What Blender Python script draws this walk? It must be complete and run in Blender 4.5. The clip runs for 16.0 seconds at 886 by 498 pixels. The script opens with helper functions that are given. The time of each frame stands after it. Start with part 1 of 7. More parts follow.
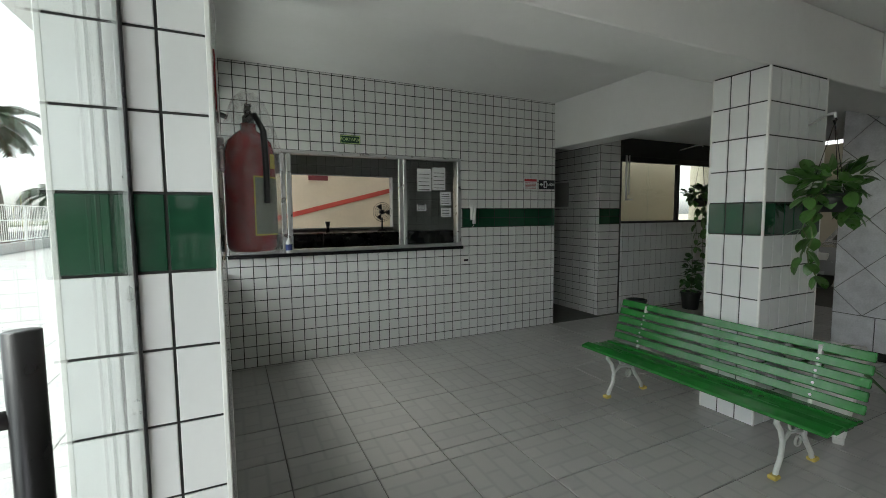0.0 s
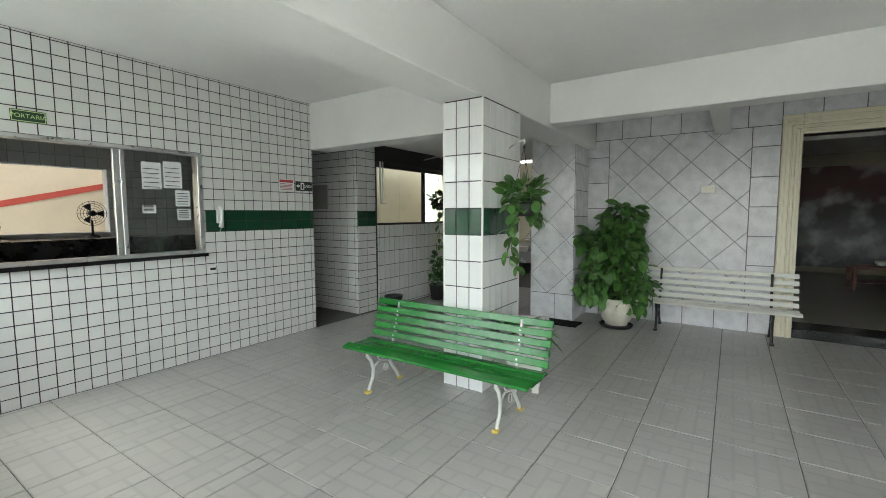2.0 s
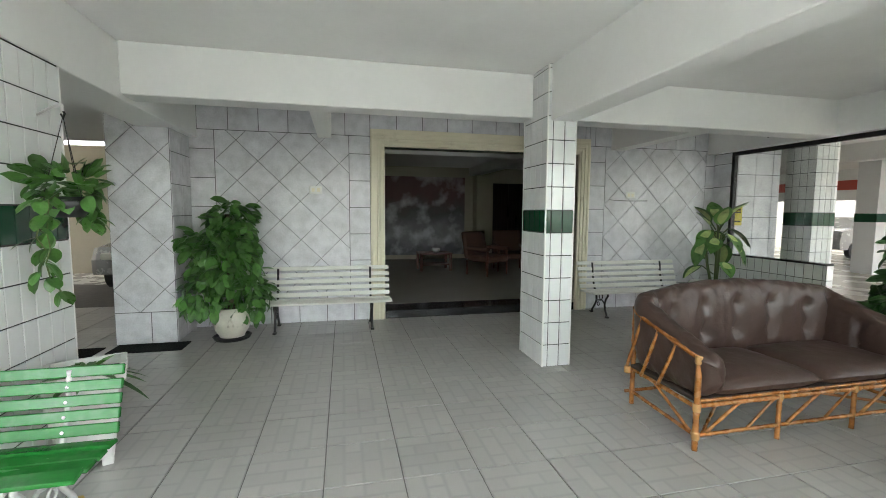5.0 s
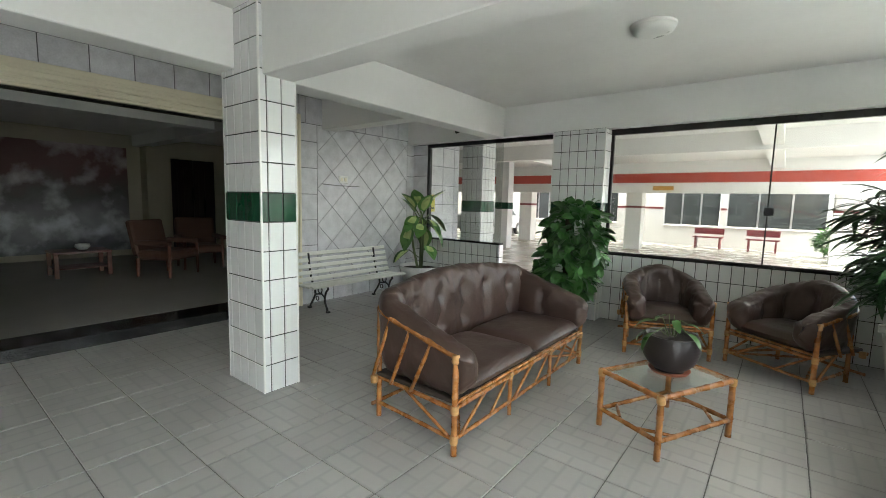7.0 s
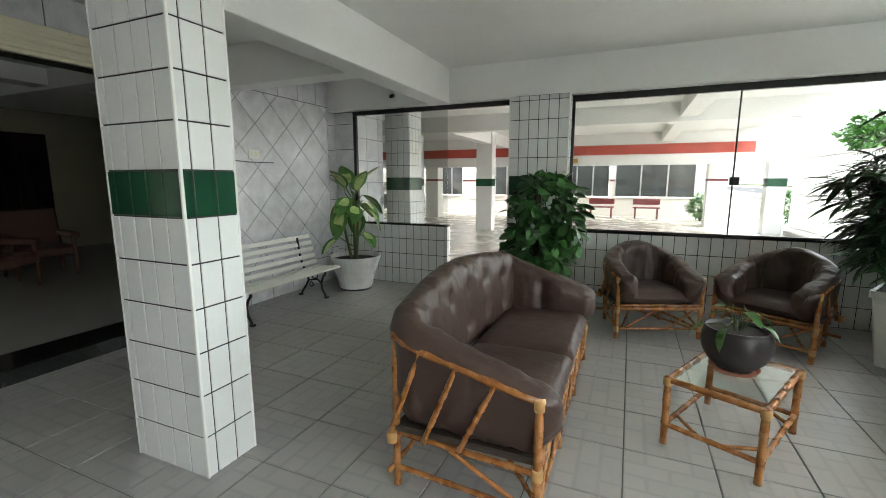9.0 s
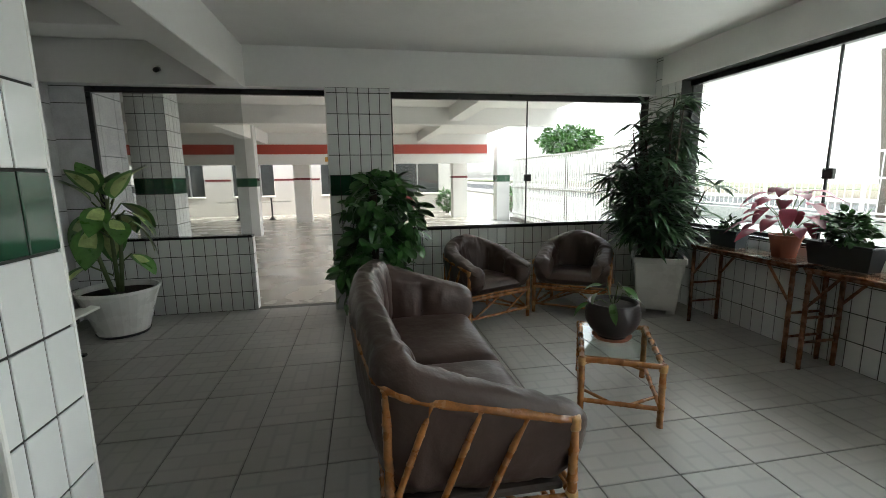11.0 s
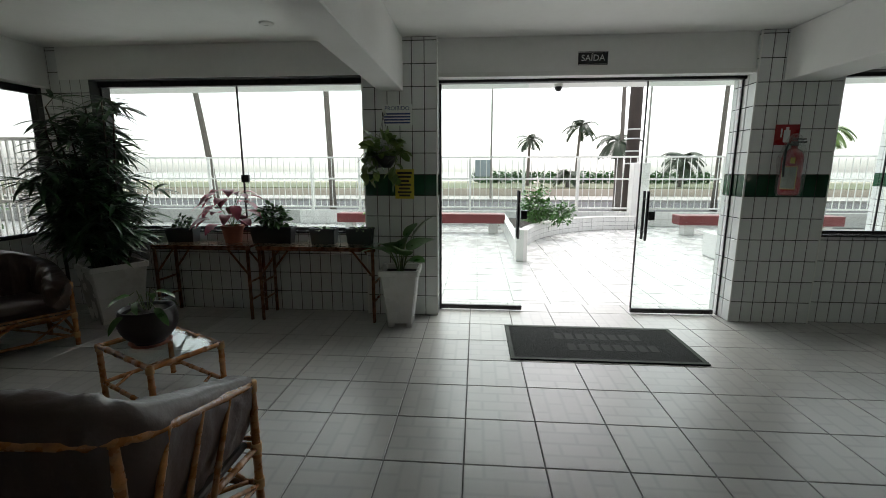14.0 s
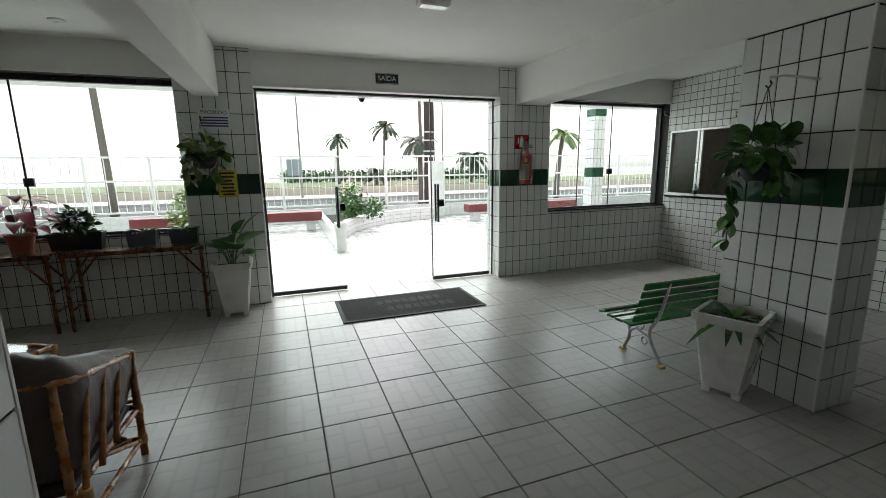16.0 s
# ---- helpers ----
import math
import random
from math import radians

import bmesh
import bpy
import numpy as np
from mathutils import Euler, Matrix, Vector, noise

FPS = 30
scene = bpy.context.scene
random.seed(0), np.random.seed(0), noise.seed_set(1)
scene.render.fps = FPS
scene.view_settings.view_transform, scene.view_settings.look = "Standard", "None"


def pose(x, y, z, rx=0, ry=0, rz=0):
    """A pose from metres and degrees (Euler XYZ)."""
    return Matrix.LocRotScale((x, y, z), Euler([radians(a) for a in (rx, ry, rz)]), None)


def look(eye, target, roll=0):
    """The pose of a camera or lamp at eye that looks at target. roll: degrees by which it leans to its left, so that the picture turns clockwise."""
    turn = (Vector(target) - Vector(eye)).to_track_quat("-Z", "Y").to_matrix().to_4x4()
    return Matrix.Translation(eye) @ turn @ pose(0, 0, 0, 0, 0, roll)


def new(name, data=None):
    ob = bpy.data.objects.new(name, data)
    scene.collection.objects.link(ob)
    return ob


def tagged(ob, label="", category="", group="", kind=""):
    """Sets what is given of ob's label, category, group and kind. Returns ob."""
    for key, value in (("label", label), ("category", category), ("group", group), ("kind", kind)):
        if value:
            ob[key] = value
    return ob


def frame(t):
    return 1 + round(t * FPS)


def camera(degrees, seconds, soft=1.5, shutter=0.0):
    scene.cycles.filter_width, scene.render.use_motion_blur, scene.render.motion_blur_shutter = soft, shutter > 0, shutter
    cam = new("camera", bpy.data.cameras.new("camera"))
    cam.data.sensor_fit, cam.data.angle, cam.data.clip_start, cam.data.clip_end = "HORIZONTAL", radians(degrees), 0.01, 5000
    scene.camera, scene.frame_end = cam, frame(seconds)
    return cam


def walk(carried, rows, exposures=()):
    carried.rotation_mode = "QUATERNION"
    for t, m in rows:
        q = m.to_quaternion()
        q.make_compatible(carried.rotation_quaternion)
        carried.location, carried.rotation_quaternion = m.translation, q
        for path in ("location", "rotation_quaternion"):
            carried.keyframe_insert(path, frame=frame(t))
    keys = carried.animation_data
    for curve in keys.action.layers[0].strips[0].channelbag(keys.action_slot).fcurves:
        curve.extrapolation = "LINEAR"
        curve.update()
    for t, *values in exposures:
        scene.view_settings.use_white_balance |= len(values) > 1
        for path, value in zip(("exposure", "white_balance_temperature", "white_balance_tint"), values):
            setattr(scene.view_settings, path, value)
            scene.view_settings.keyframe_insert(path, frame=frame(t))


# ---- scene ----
cam = camera(91.4, 16.0, 0.9)
PATH = [
    (0, (1.097, 0.787, 1.515), (1.967, 2.581, 1.354), -0.4),
    (0.5, (1.118, 0.791, 1.521), (2.111, 2.519, 1.356), -0.3),
    (1, (1.143, 0.772, 1.525), (2.374, 2.34, 1.352), -0.1),
    (1.5, (1.126, 0.771, 1.527), (2.578, 2.135, 1.354), -0.1),
    (2, (1.169, 0.763, 1.534), (2.827, 1.869, 1.372), -0.2),
    (2.5, (1.215, 0.754, 1.532), (3.043, 1.552, 1.385), -0.0),
    (3, (1.223, 0.744, 1.529), (3.149, 1.262, 1.378), 0.1),
    (3.2, (1.237, 0.729, 1.519), (3.19, 1.131, 1.367), -0.9),
    (5.5, (1.847, 0.652, 1.563), (3.702, -0.074, 1.386), 0.4),
    (6, (2.042, 0.592, 1.557), (3.743, -0.441, 1.358), -0.4),
    (6.5, (2.265, 0.502, 1.546), (3.775, -0.792, 1.334), 1.1),
    (7, (2.487, 0.463, 1.541), (3.715, -1.101, 1.325), 1.4),
    (7.5, (2.77, 0.415, 1.522), (3.725, -1.324, 1.27), 0.8),
    (8, (3.044, 0.279, 1.514), (3.924, -1.494, 1.228), 0.9),
    (8.2, (3.162, 0.224, 1.517), (4.044, -1.546, 1.219), 0.6),
    (10.5, (4.506, 0.038, 1.543), (4.569, -1.934, 1.214), -1.0),
    (11, (4.713, -0.143, 1.547), (4.365, -2.084, 1.218), -0.8),
    (11.5, (4.919, -0.314, 1.587), (4.126, -2.119, 1.248), -0.5),
    (12, (5.053, -0.383, 1.586), (3.783, -1.888, 1.239), -4.4),
    (12.5, (5.152, -0.35, 1.617), (3.518, -1.432, 1.216), -2.2),
    (13, (5.328, -0.321, 1.64), (3.517, -1.068, 1.236), -0.7),
    (13.5, (5.526, -0.451, 1.615), (3.605, -0.858, 1.235), -0.4),
    (14, (5.785, -0.507, 1.619), (3.822, -0.657, 1.263), -0.0),
    (14.5, (6.031, -0.547, 1.618), (4.062, -0.541, 1.266), -0.0),
    (15, (6.279, -0.667, 1.611), (4.318, -0.502, 1.257), -0.8),
    (15.5, (6.504, -0.69, 1.632), (4.596, -0.209, 1.273), -1.2),
    (16, (6.696, -0.678, 1.62), (4.848, -0.008, 1.252), -0.8),
]
EXPOSURES = [(0, 1.45), (0.5, 1.75), (1.5, 2.5), (3.2, 2.75), (5.5, 3.0), (8.2, 2.95), (10.5, 2.65), (11.0, 2.2), (11.5, 1.9), (12.0, 1.45), (12.5, 0.95), (13.0, 0.82), (14.5, 1.08), (16, 1.35)]
walk(cam, [(t, look(eye, target, roll)) for t, eye, target, roll in PATH], EXPOSURES)

# ---- world and sun: bright overcast sky over the sea front ----
world = bpy.data.worlds.new("overcast")
world.use_nodes = True
scene.world = world
wn, wl = world.node_tree.nodes, world.node_tree.links
sky = wn.new("ShaderNodeTexSky")
sky.sky_type, sky.sun_disc = "NISHITA", False
sky.sun_elevation, sky.sun_rotation = radians(56), radians(270)
sky.dust_density, sky.air_density, sky.ozone_density = 2.5, 1.0, 1.0
hsv = wn.new("ShaderNodeHueSaturation")
hsv.inputs["Saturation"].default_value = 0.22
hsv.inputs["Value"].default_value = 1.35
wl.new(sky.outputs[0], hsv.inputs["Color"])
wl.new(hsv.outputs[0], wn["Background"].inputs[0])
wn["Background"].inputs[1].default_value = 0.15
sun_data = bpy.data.lights.new("sun", "SUN")
sun_data.energy, sun_data.angle, sun_data.color = 0.7, radians(40), (1.0, 0.97, 0.92)
sun = new("sun", sun_data)
sun.matrix_world = look((0, 0, 30), (18, -5, 0))


# ---- materials ----
def mat(name, color, rough=0.5, metal=0.0, vary=0.08, scale=6.0, bump=0.0, bump_scale=60.0, spec=0.5, per_piece=0.0,
        stain=None, stain_amount=0.0, stain_scale=1.5, rough_vary=0.1, coat=0.0, sheen=0.0, stretch=(1, 1, 1), subsurface=0.0):
    m = bpy.data.materials.new(name)
    m.use_nodes = True
    nt = m.node_tree
    n, l = nt.nodes, nt.links
    b = n["Principled BSDF"]
    tc = n.new("ShaderNodeTexCoord")
    mp = n.new("ShaderNodeMapping")
    mp.inputs["Scale"].default_value = stretch
    geo = n.new("ShaderNodeNewGeometry")
    l.new(geo.outputs["Position"], mp.inputs[0])
    no = n.new("ShaderNodeTexNoise")
    no.inputs["Scale"].default_value, no.inputs["Detail"].default_value = scale, 5
    l.new(mp.outputs[0], no.inputs["Vector"])
    fine = n.new("ShaderNodeTexNoise")
    fine.inputs["Scale"].default_value, fine.inputs["Detail"].default_value = scale * 9, 3
    l.new(mp.outputs[0], fine.inputs["Vector"])
    ad = n.new("ShaderNodeMath")
    ad.operation = "MULTIPLY_ADD"
    l.new(fine.outputs[0], ad.inputs[0])
    ad.inputs[1].default_value = 0.5
    l.new(no.outputs[0], ad.inputs[2])
    mr = n.new("ShaderNodeMapRange")
    mr.inputs["From Min"].default_value, mr.inputs["From Max"].default_value = 0.45, 1.05
    mr.inputs["To Min"].default_value, mr.inputs["To Max"].default_value = 1 - vary, 1 + vary
    l.new(ad.outputs[0], mr.inputs["Value"])
    last = mr.outputs[0]
    if per_piece:
        oi = n.new("ShaderNodeObjectInfo")
        s = n.new("ShaderNodeMath")
        l.new(oi.outputs["Random"], s.inputs[0])
        l.new(geo.outputs["Random Per Island"], s.inputs[1])
        f = n.new("ShaderNodeMath")
        f.operation = "FRACT"
        l.new(s.outputs[0], f.inputs[0])
        pr = n.new("ShaderNodeMapRange")
        pr.inputs["To Min"].default_value, pr.inputs["To Max"].default_value = 1 - per_piece, 1 + per_piece
        l.new(f.outputs[0], pr.inputs["Value"])
        mu = n.new("ShaderNodeMath")
        mu.operation = "MULTIPLY"
        l.new(last, mu.inputs[0])
        l.new(pr.outputs[0], mu.inputs[1])
        last = mu.outputs[0]
    vm = n.new("ShaderNodeVectorMath")
    vm.operation = "SCALE"
    vm.inputs[0].default_value = color
    l.new(last, vm.inputs["Scale"])
    out = vm.outputs[0]
    if stain:
        st = n.new("ShaderNodeTexNoise")
        st.inputs["Scale"].default_value, st.inputs["Detail"].default_value = stain_scale, 8
        l.new(geo.outputs["Position"], st.inputs["Vector"])
        sr = n.new("ShaderNodeMapRange")
        sr.inputs["From Min"].default_value, sr.inputs["From Max"].default_value = 0.5, 0.72
        sr.inputs["To Max"].default_value = stain_amount
        l.new(st.outputs[0], sr.inputs["Value"])
        mx = n.new("ShaderNodeMix")
        mx.data_type = "RGBA"
        l.new(sr.outputs[0], mx.inputs["Factor"])
        l.new(out, mx.inputs["A"])
        mx.inputs["B"].default_value = (*stain, 1)
        out = mx.outputs["Result"]
    l.new(out, b.inputs["Base Color"])
    rr = n.new("ShaderNodeMapRange")
    rr.inputs["From Min"].default_value, rr.inputs["From Max"].default_value = 0.3, 0.8
    rr.inputs["To Min"].default_value, rr.inputs["To Max"].default_value = max(0.02, rough - rough_vary), min(1, rough + rough_vary)
    l.new(no.outputs[0], rr.inputs["Value"])
    l.new(rr.outputs[0], b.inputs["Roughness"])
    b.inputs["Metallic"].default_value = metal
    b.inputs["Specular IOR Level"].default_value = spec
    b.inputs["Coat Weight"].default_value = coat
    b.inputs["Sheen Weight"].default_value = sheen
    if bump:
        bn = n.new("ShaderNodeTexNoise")
        bn.inputs["Scale"].default_value, bn.inputs["Detail"].default_value = bump_scale, 4
        l.new(mp.outputs[0], bn.inputs["Vector"])
        bp = n.new("ShaderNodeBump")
        bp.inputs["Strength"].default_value, bp.inputs["Distance"].default_value = bump, 0.01
        l.new(bn.outputs[0], bp.inputs["Height"])
        l.new(bp.outputs[0], b.inputs["Normal"])
    return m


def glass_mat(name, tint=(0.93, 0.97, 0.95), gloss=1.0):
    m = bpy.data.materials.new(name)
    m.use_nodes = True
    n, l = m.node_tree.nodes, m.node_tree.links
    n.remove(n["Principled BSDF"])
    tr, gl, fr, mx, pw, ad = (n.new("ShaderNode" + k) for k in ("BsdfTransparent", "BsdfGlossy", "LayerWeight", "MixShader", "Math", "Math"))
    tr.inputs[0].default_value = (*tint, 1)
    gl.inputs["Roughness"].default_value = 0.01
    gl.inputs["Color"].default_value = (gloss, gloss, gloss, 1)
    fr.inputs["Blend"].default_value = 0.5
    pw.operation, pw.inputs[1].default_value = "POWER", 5.0
    l.new(fr.outputs["Facing"], pw.inputs[0])
    ad.operation, ad.inputs[1].default_value, ad.inputs[2].default_value = "MULTIPLY_ADD", 0.9, 0.03
    l.new(pw.outputs[0], ad.inputs[0])
    l.new(ad.outputs[0], mx.inputs[0])
    l.new(tr.outputs[0], mx.inputs[1])
    l.new(gl.outputs[0], mx.inputs[2])
    l.new(mx.outputs[0], n["Material Output"].inputs[0])
    return m


def floor_tile_mat(name, base):
    """Matt grey ceramic with a faint pattern of woven rectangles and grey clouds."""
    m = mat(name, base, 0.325, vary=0.035, scale=3, per_piece=0.04, rough_vary=0.02, spec=0.8)
    n, l = m.node_tree.nodes, m.node_tree.links
    b = n["Principled BSDF"]
    src = b.inputs["Base Color"].links[0].from_socket
    geo = n.new("ShaderNodeNewGeometry")
    mp = n.new("ShaderNodeMapping")
    mp.inputs["Location"].default_value = (-2.70, -0.352, 0)
    l.new(geo.outputs["Position"], mp.inputs[0])
    turn = n.new("ShaderNodeMapping")
    turn.inputs["Rotation"].default_value = (0, 0, math.pi / 2)
    l.new(mp.outputs[0], turn.inputs[0])
    weave = []
    for src_vec in (mp, turn):
        bk = n.new("ShaderNodeTexBrick")
        bk.offset, bk.squash = 0.5, 1.0
        bk.inputs["Scale"].default_value = 1.0
        bk.inputs["Brick Width"].default_value, bk.inputs["Row Height"].default_value = 0.2275, 0.11375
        bk.inputs["Mortar Size"].default_value, bk.inputs["Mortar Smooth"].default_value = 0.02, 1.0
        bk.inputs["Color1"].default_value, bk.inputs["Color2"].default_value = (1.07, 1.07, 1.06, 1), (0.975, 0.975, 0.975, 1)
        bk.inputs["Mortar"].default_value = (0.89, 0.89, 0.895, 1)
        l.new(src_vec.outputs[0], bk.inputs["Vector"])
        weave.append(bk)
    ck = n.new("ShaderNodeTexChecker")
    ck.inputs["Scale"].default_value = 1 / 0.455
    l.new(mp.outputs[0], ck.inputs["Vector"])
    tone = n.new("ShaderNodeMix")
    tone.data_type = "RGBA"
    l.new(ck.outputs["Fac"], tone.inputs["Factor"])
    l.new(weave[0].outputs["Color"], tone.inputs["A"])
    l.new(weave[1].outputs["Color"], tone.inputs["B"])
    mu = n.new("ShaderNodeMix")
    mu.data_type, mu.blend_type = "RGBA", "MULTIPLY"
    mu.inputs["Factor"].default_value = 1.0
    l.new(src, mu.inputs["A"])
    l.new(tone.outputs["Result"], mu.inputs["B"])
    l.new(mu.outputs["Result"], b.inputs["Base Color"])
    return m


M_CEIL = mat("ceiling paint", (0.85, 0.85, 0.83), 0.8, vary=0.03, scale=2, bump=0.05, bump_scale=40, stain=(0.66, 0.65, 0.60), stain_amount=0.25, stain_scale=0.7)
M_TILE = mat("white glazed tile", (0.76, 0.77, 0.76), 0.10, vary=0.02, scale=4, per_piece=0.035, rough_vary=0.04, bump=0.03, bump_scale=14)
M_TILE_S = mat("small white glazed tile", (0.74, 0.74, 0.72), 0.13, vary=0.03, scale=4, per_piece=0.04, rough_vary=0.05, bump=0.03, bump_scale=14)
M_GREEN = mat("green glazed tile", (0.014, 0.066, 0.034), 0.08, vary=0.08, scale=7, per_piece=0.08, rough_vary=0.03)
M_GROUT = mat("dark grout", (0.035, 0.035, 0.033), 0.9, vary=0.25, scale=12)
M_GROUT_L = mat("pale grout", (0.45, 0.45, 0.43), 0.9, vary=0.2, scale=12)
M_GROUT_G = mat("grey wall joint", (0.10, 0.10, 0.105), 0.9, vary=0.25, scale=12)
M_FGROUT = mat("floor grout", (0.15, 0.145, 0.135), 0.9, vary=0.25, scale=8)
M_FLOOR = floor_tile_mat("grey ceramic floor tile", (0.40, 0.392, 0.372))
M_PATIO = mat("pale patio tile", (0.54, 0.535, 0.52), 0.3, vary=0.05, scale=3, per_piece=0.03)
M_STONE = mat("grey marbled wall tile", (0.64, 0.64, 0.66), 0.22, vary=0.2, scale=7, per_piece=0.05, stain=(0.74, 0.74, 0.76), stain_amount=0.5, stain_scale=5, rough_vary=0.06)
M_CREAM = mat("cream gloss paint", (0.74, 0.69, 0.53), 0.35, vary=0.03, scale=4)
M_BLACK = mat("black anodised aluminium", (0.012, 0.012, 0.013), 0.35, vary=0.15, scale=20)
M_GRANITE = mat("black granite", (0.014, 0.014, 0.015), 0.12, vary=0.6, scale=120)
M_ALU = mat("brushed aluminium", (0.62, 0.62, 0.62), 0.35, metal=0.9, vary=0.06, scale=15)
M_GLASS = glass_mat("clear glass")
M_GLASS_D = glass_mat("faintly smoked glass", (0.84, 0.86, 0.85))
M_WHITE = mat("white gloss paint", (0.80, 0.80, 0.77), 0.4, vary=0.03, scale=5, stain=(0.6, 0.58, 0.5), stain_amount=0.2, stain_scale=4)
M_BEIGE = mat("beige plaster", (0.66, 0.58, 0.43), 0.85, vary=0.05, scale=2, bump=0.1, bump_scale=30)
M_DARKW = mat("lounge cream wall", (0.46, 0.43, 0.34), 0.7, vary=0.05, scale=2)
M_LFLOOR = mat("lounge floor", (0.30, 0.29, 0.26), 0.5, vary=0.08, scale=2)
M_RED = mat("red band paint", (0.50, 0.085, 0.06), 0.6, vary=0.08, scale=3)
M_MAROON = mat("maroon paint", (0.17, 0.032, 0.034), 0.45, vary=0.12, scale=8)


# ---- mesh tools ----
class Mesh:
    """Gathers faces of one part; ob() makes the object."""

    def __init__(self):
        self.v, self.f, self.mi = [], [], []

    def add(self, verts, faces, m=None, mi=0):
        k = len(self.v)
        self.v += [tuple(m @ Vector(p)) if m else tuple(p) for p in verts]
        self.f += [[k + i for i in f] for f in faces]
        self.mi += [mi] * len(faces)
        return self

    def box(self, lo, hi, r=0.0, m=None, mi=0):
        c = [(a + b) / 2 for a, b in zip(lo, hi)]
        h = [abs(b - a) / 2 for a, b in zip(lo, hi)]
        if r <= 0:
            vs = [(c[0] + x * h[0], c[1] + y * h[1], c[2] + z * h[2]) for x in (-1, 1) for y in (-1, 1) for z in (-1, 1)]
            return self.add(vs, [(0, 1, 3, 2), (4, 6, 7, 5), (0, 4, 5, 1), (2, 3, 7, 6), (0, 2, 6, 4), (1, 5, 7, 3)], m, mi)
        r = min(r, *(0.49 * q for q in h))
        vs, idx = [], {}
        for x in (-1, 1):
            for y in (-1, 1):
                for z in (-1, 1):
                    for a in range(3):
                        idx[x, y, z, a] = len(vs)
                        q = [s * (hh - (0 if i == a else r)) for i, (s, hh) in enumerate(zip((x, y, z), h))]
                        vs.append([cc + qq for cc, qq in zip(c, q)])
        fs = []
        ring = ((-1, -1), (1, -1), (1, 1), (-1, 1))
        for s in (-1, 1):
            fs.append([idx[s, a, b, 0] for a, b in ring][::s])
            fs.append([idx[a, s, b, 1] for a, b in ring][::-s])
            fs.append([idx[a, b, s, 2] for a, b in ring][::s])
        for a in (-1, 1):
            for b in (-1, 1):
                k = a * b
                fs.append([idx[-1, a, b, 1], idx[-1, a, b, 2], idx[1, a, b, 2], idx[1, a, b, 1]][::k])
                fs.append([idx[a, -1, b, 2], idx[a, -1, b, 0], idx[a, 1, b, 0], idx[a, 1, b, 2]][::k])
                fs.append([idx[a, b, -1, 0], idx[a, b, -1, 1], idx[a, b, 1, 1], idx[a, b, 1, 0]][::k])
        for x in (-1, 1):
            for y in (-1, 1):
                for z in (-1, 1):
                    fs.append([idx[x, y, z, 0], idx[x, y, z, 1], idx[x, y, z, 2]][::x * y * z])
        return self.add(vs, fs, m, mi)

    def tube(self, pts, r, n=8, m=None, mi=0, closed=False, caps=True):
        """A round bar along a line; r: one radius, or one for each point."""
        pts = [Vector(p) for p in pts]
        rs = r if hasattr(r, "__len__") else [r] * len(pts)
        k = len(pts)
        vs, fs = [], []
        ref = None
        for i, p in enumerate(pts):
            a = pts[(i - 1) % k] if closed or i else pts[i]
            b = pts[(i + 1) % k] if closed or i < k - 1 else pts[i]
            d = (b - a).normalized() if (b - a).length > 1e-9 else Vector((0, 0, 1))
            if ref is None:
                ref = d.orthogonal()
            ref = (ref - d * ref.dot(d))
            ref = ref.normalized() if ref.length > 1e-6 else d.orthogonal().normalized()
            s = d.cross(ref)
            vs += [p + (ref * math.cos(2 * math.pi * j / n) + s * math.sin(2 * math.pi * j / n)) * rs[i] for j in range(n)]
        for i in range(k if closed else k - 1):
            i2 = (i + 1) % k
            fs += [(i * n + j, i * n + (j + 1) % n, i2 * n + (j + 1) % n, i2 * n + j) for j in range(n)]
        if caps and not closed:
            fs += [tuple(range(n))[::-1], tuple((k - 1) * n + j for j in range(n))]
        return self.add(vs, fs, m, mi)

    def lathe(self, prof, n=24, m=None, mi=0, square=0.0):
        """A turned body; prof: radius and height from the bottom up."""
        vs, fs = [], []
        for r, z in prof:
            vs += [(r * math.cos(2 * math.pi * j / n), r * math.sin(2 * math.pi * j / n), z) for j in range(n)]
        for i in range(len(prof) - 1):
            fs += [(i * n + j, i * n + (j + 1) % n, (i + 1) * n + (j + 1) % n, (i + 1) * n + j) for j in range(n)]
        return self.add(vs, fs, m, mi)

    def square_pot(self, prof, m=None, mi=0, ch=0.015):
        """A four-sided body with clipped corners; prof: half width and height, from the bottom up."""
        vs, fs = [], []
        for w, z in prof:
            c = min(ch, w * 0.4)
            vs += [(w, -w + c, z), (w, w - c, z), (w - c, w, z), (-w + c, w, z), (-w, w - c, z), (-w, -w + c, z), (-w + c, -w, z), (w - c, -w, z)]
        for i in range(len(prof) - 1):
            fs += [(i * 8 + j, i * 8 + (j + 1) % 8, i * 8 + 8 + (j + 1) % 8, i * 8 + 8 + j) for j in range(8)]
        fs += [tuple(range(8))[::-1]]
        return self.add(vs, fs, m, mi)

    def data(self, name, mats, smooth=False, fix=False):
        me = bpy.data.meshes.new(name)
        me.from_pydata(self.v, [], self.f)
        for q in mats if isinstance(mats, (list, tuple)) else [mats]:
            me.materials.append(q)
        me.polygons.foreach_set("material_index", self.mi)
        if smooth:
            me.polygons.foreach_set("use_smooth", [True] * len(self.f))
        if fix:
            bm = bmesh.new()
            bm.from_mesh(me)
            bmesh.ops.recalc_face_normals(bm, faces=bm.faces)
            bm.to_mesh(me)
            bm.free()
        me.update()
        return me

    def ob(self, name, mats, parent=None, smooth=False, fix=False, label="", m=None):
        o = new(name, self.data(name, mats, smooth, fix))
        if parent:
            o.parent = parent
        if m:
            o.matrix_basis = m
        if label:
            o["label"] = label
        return o


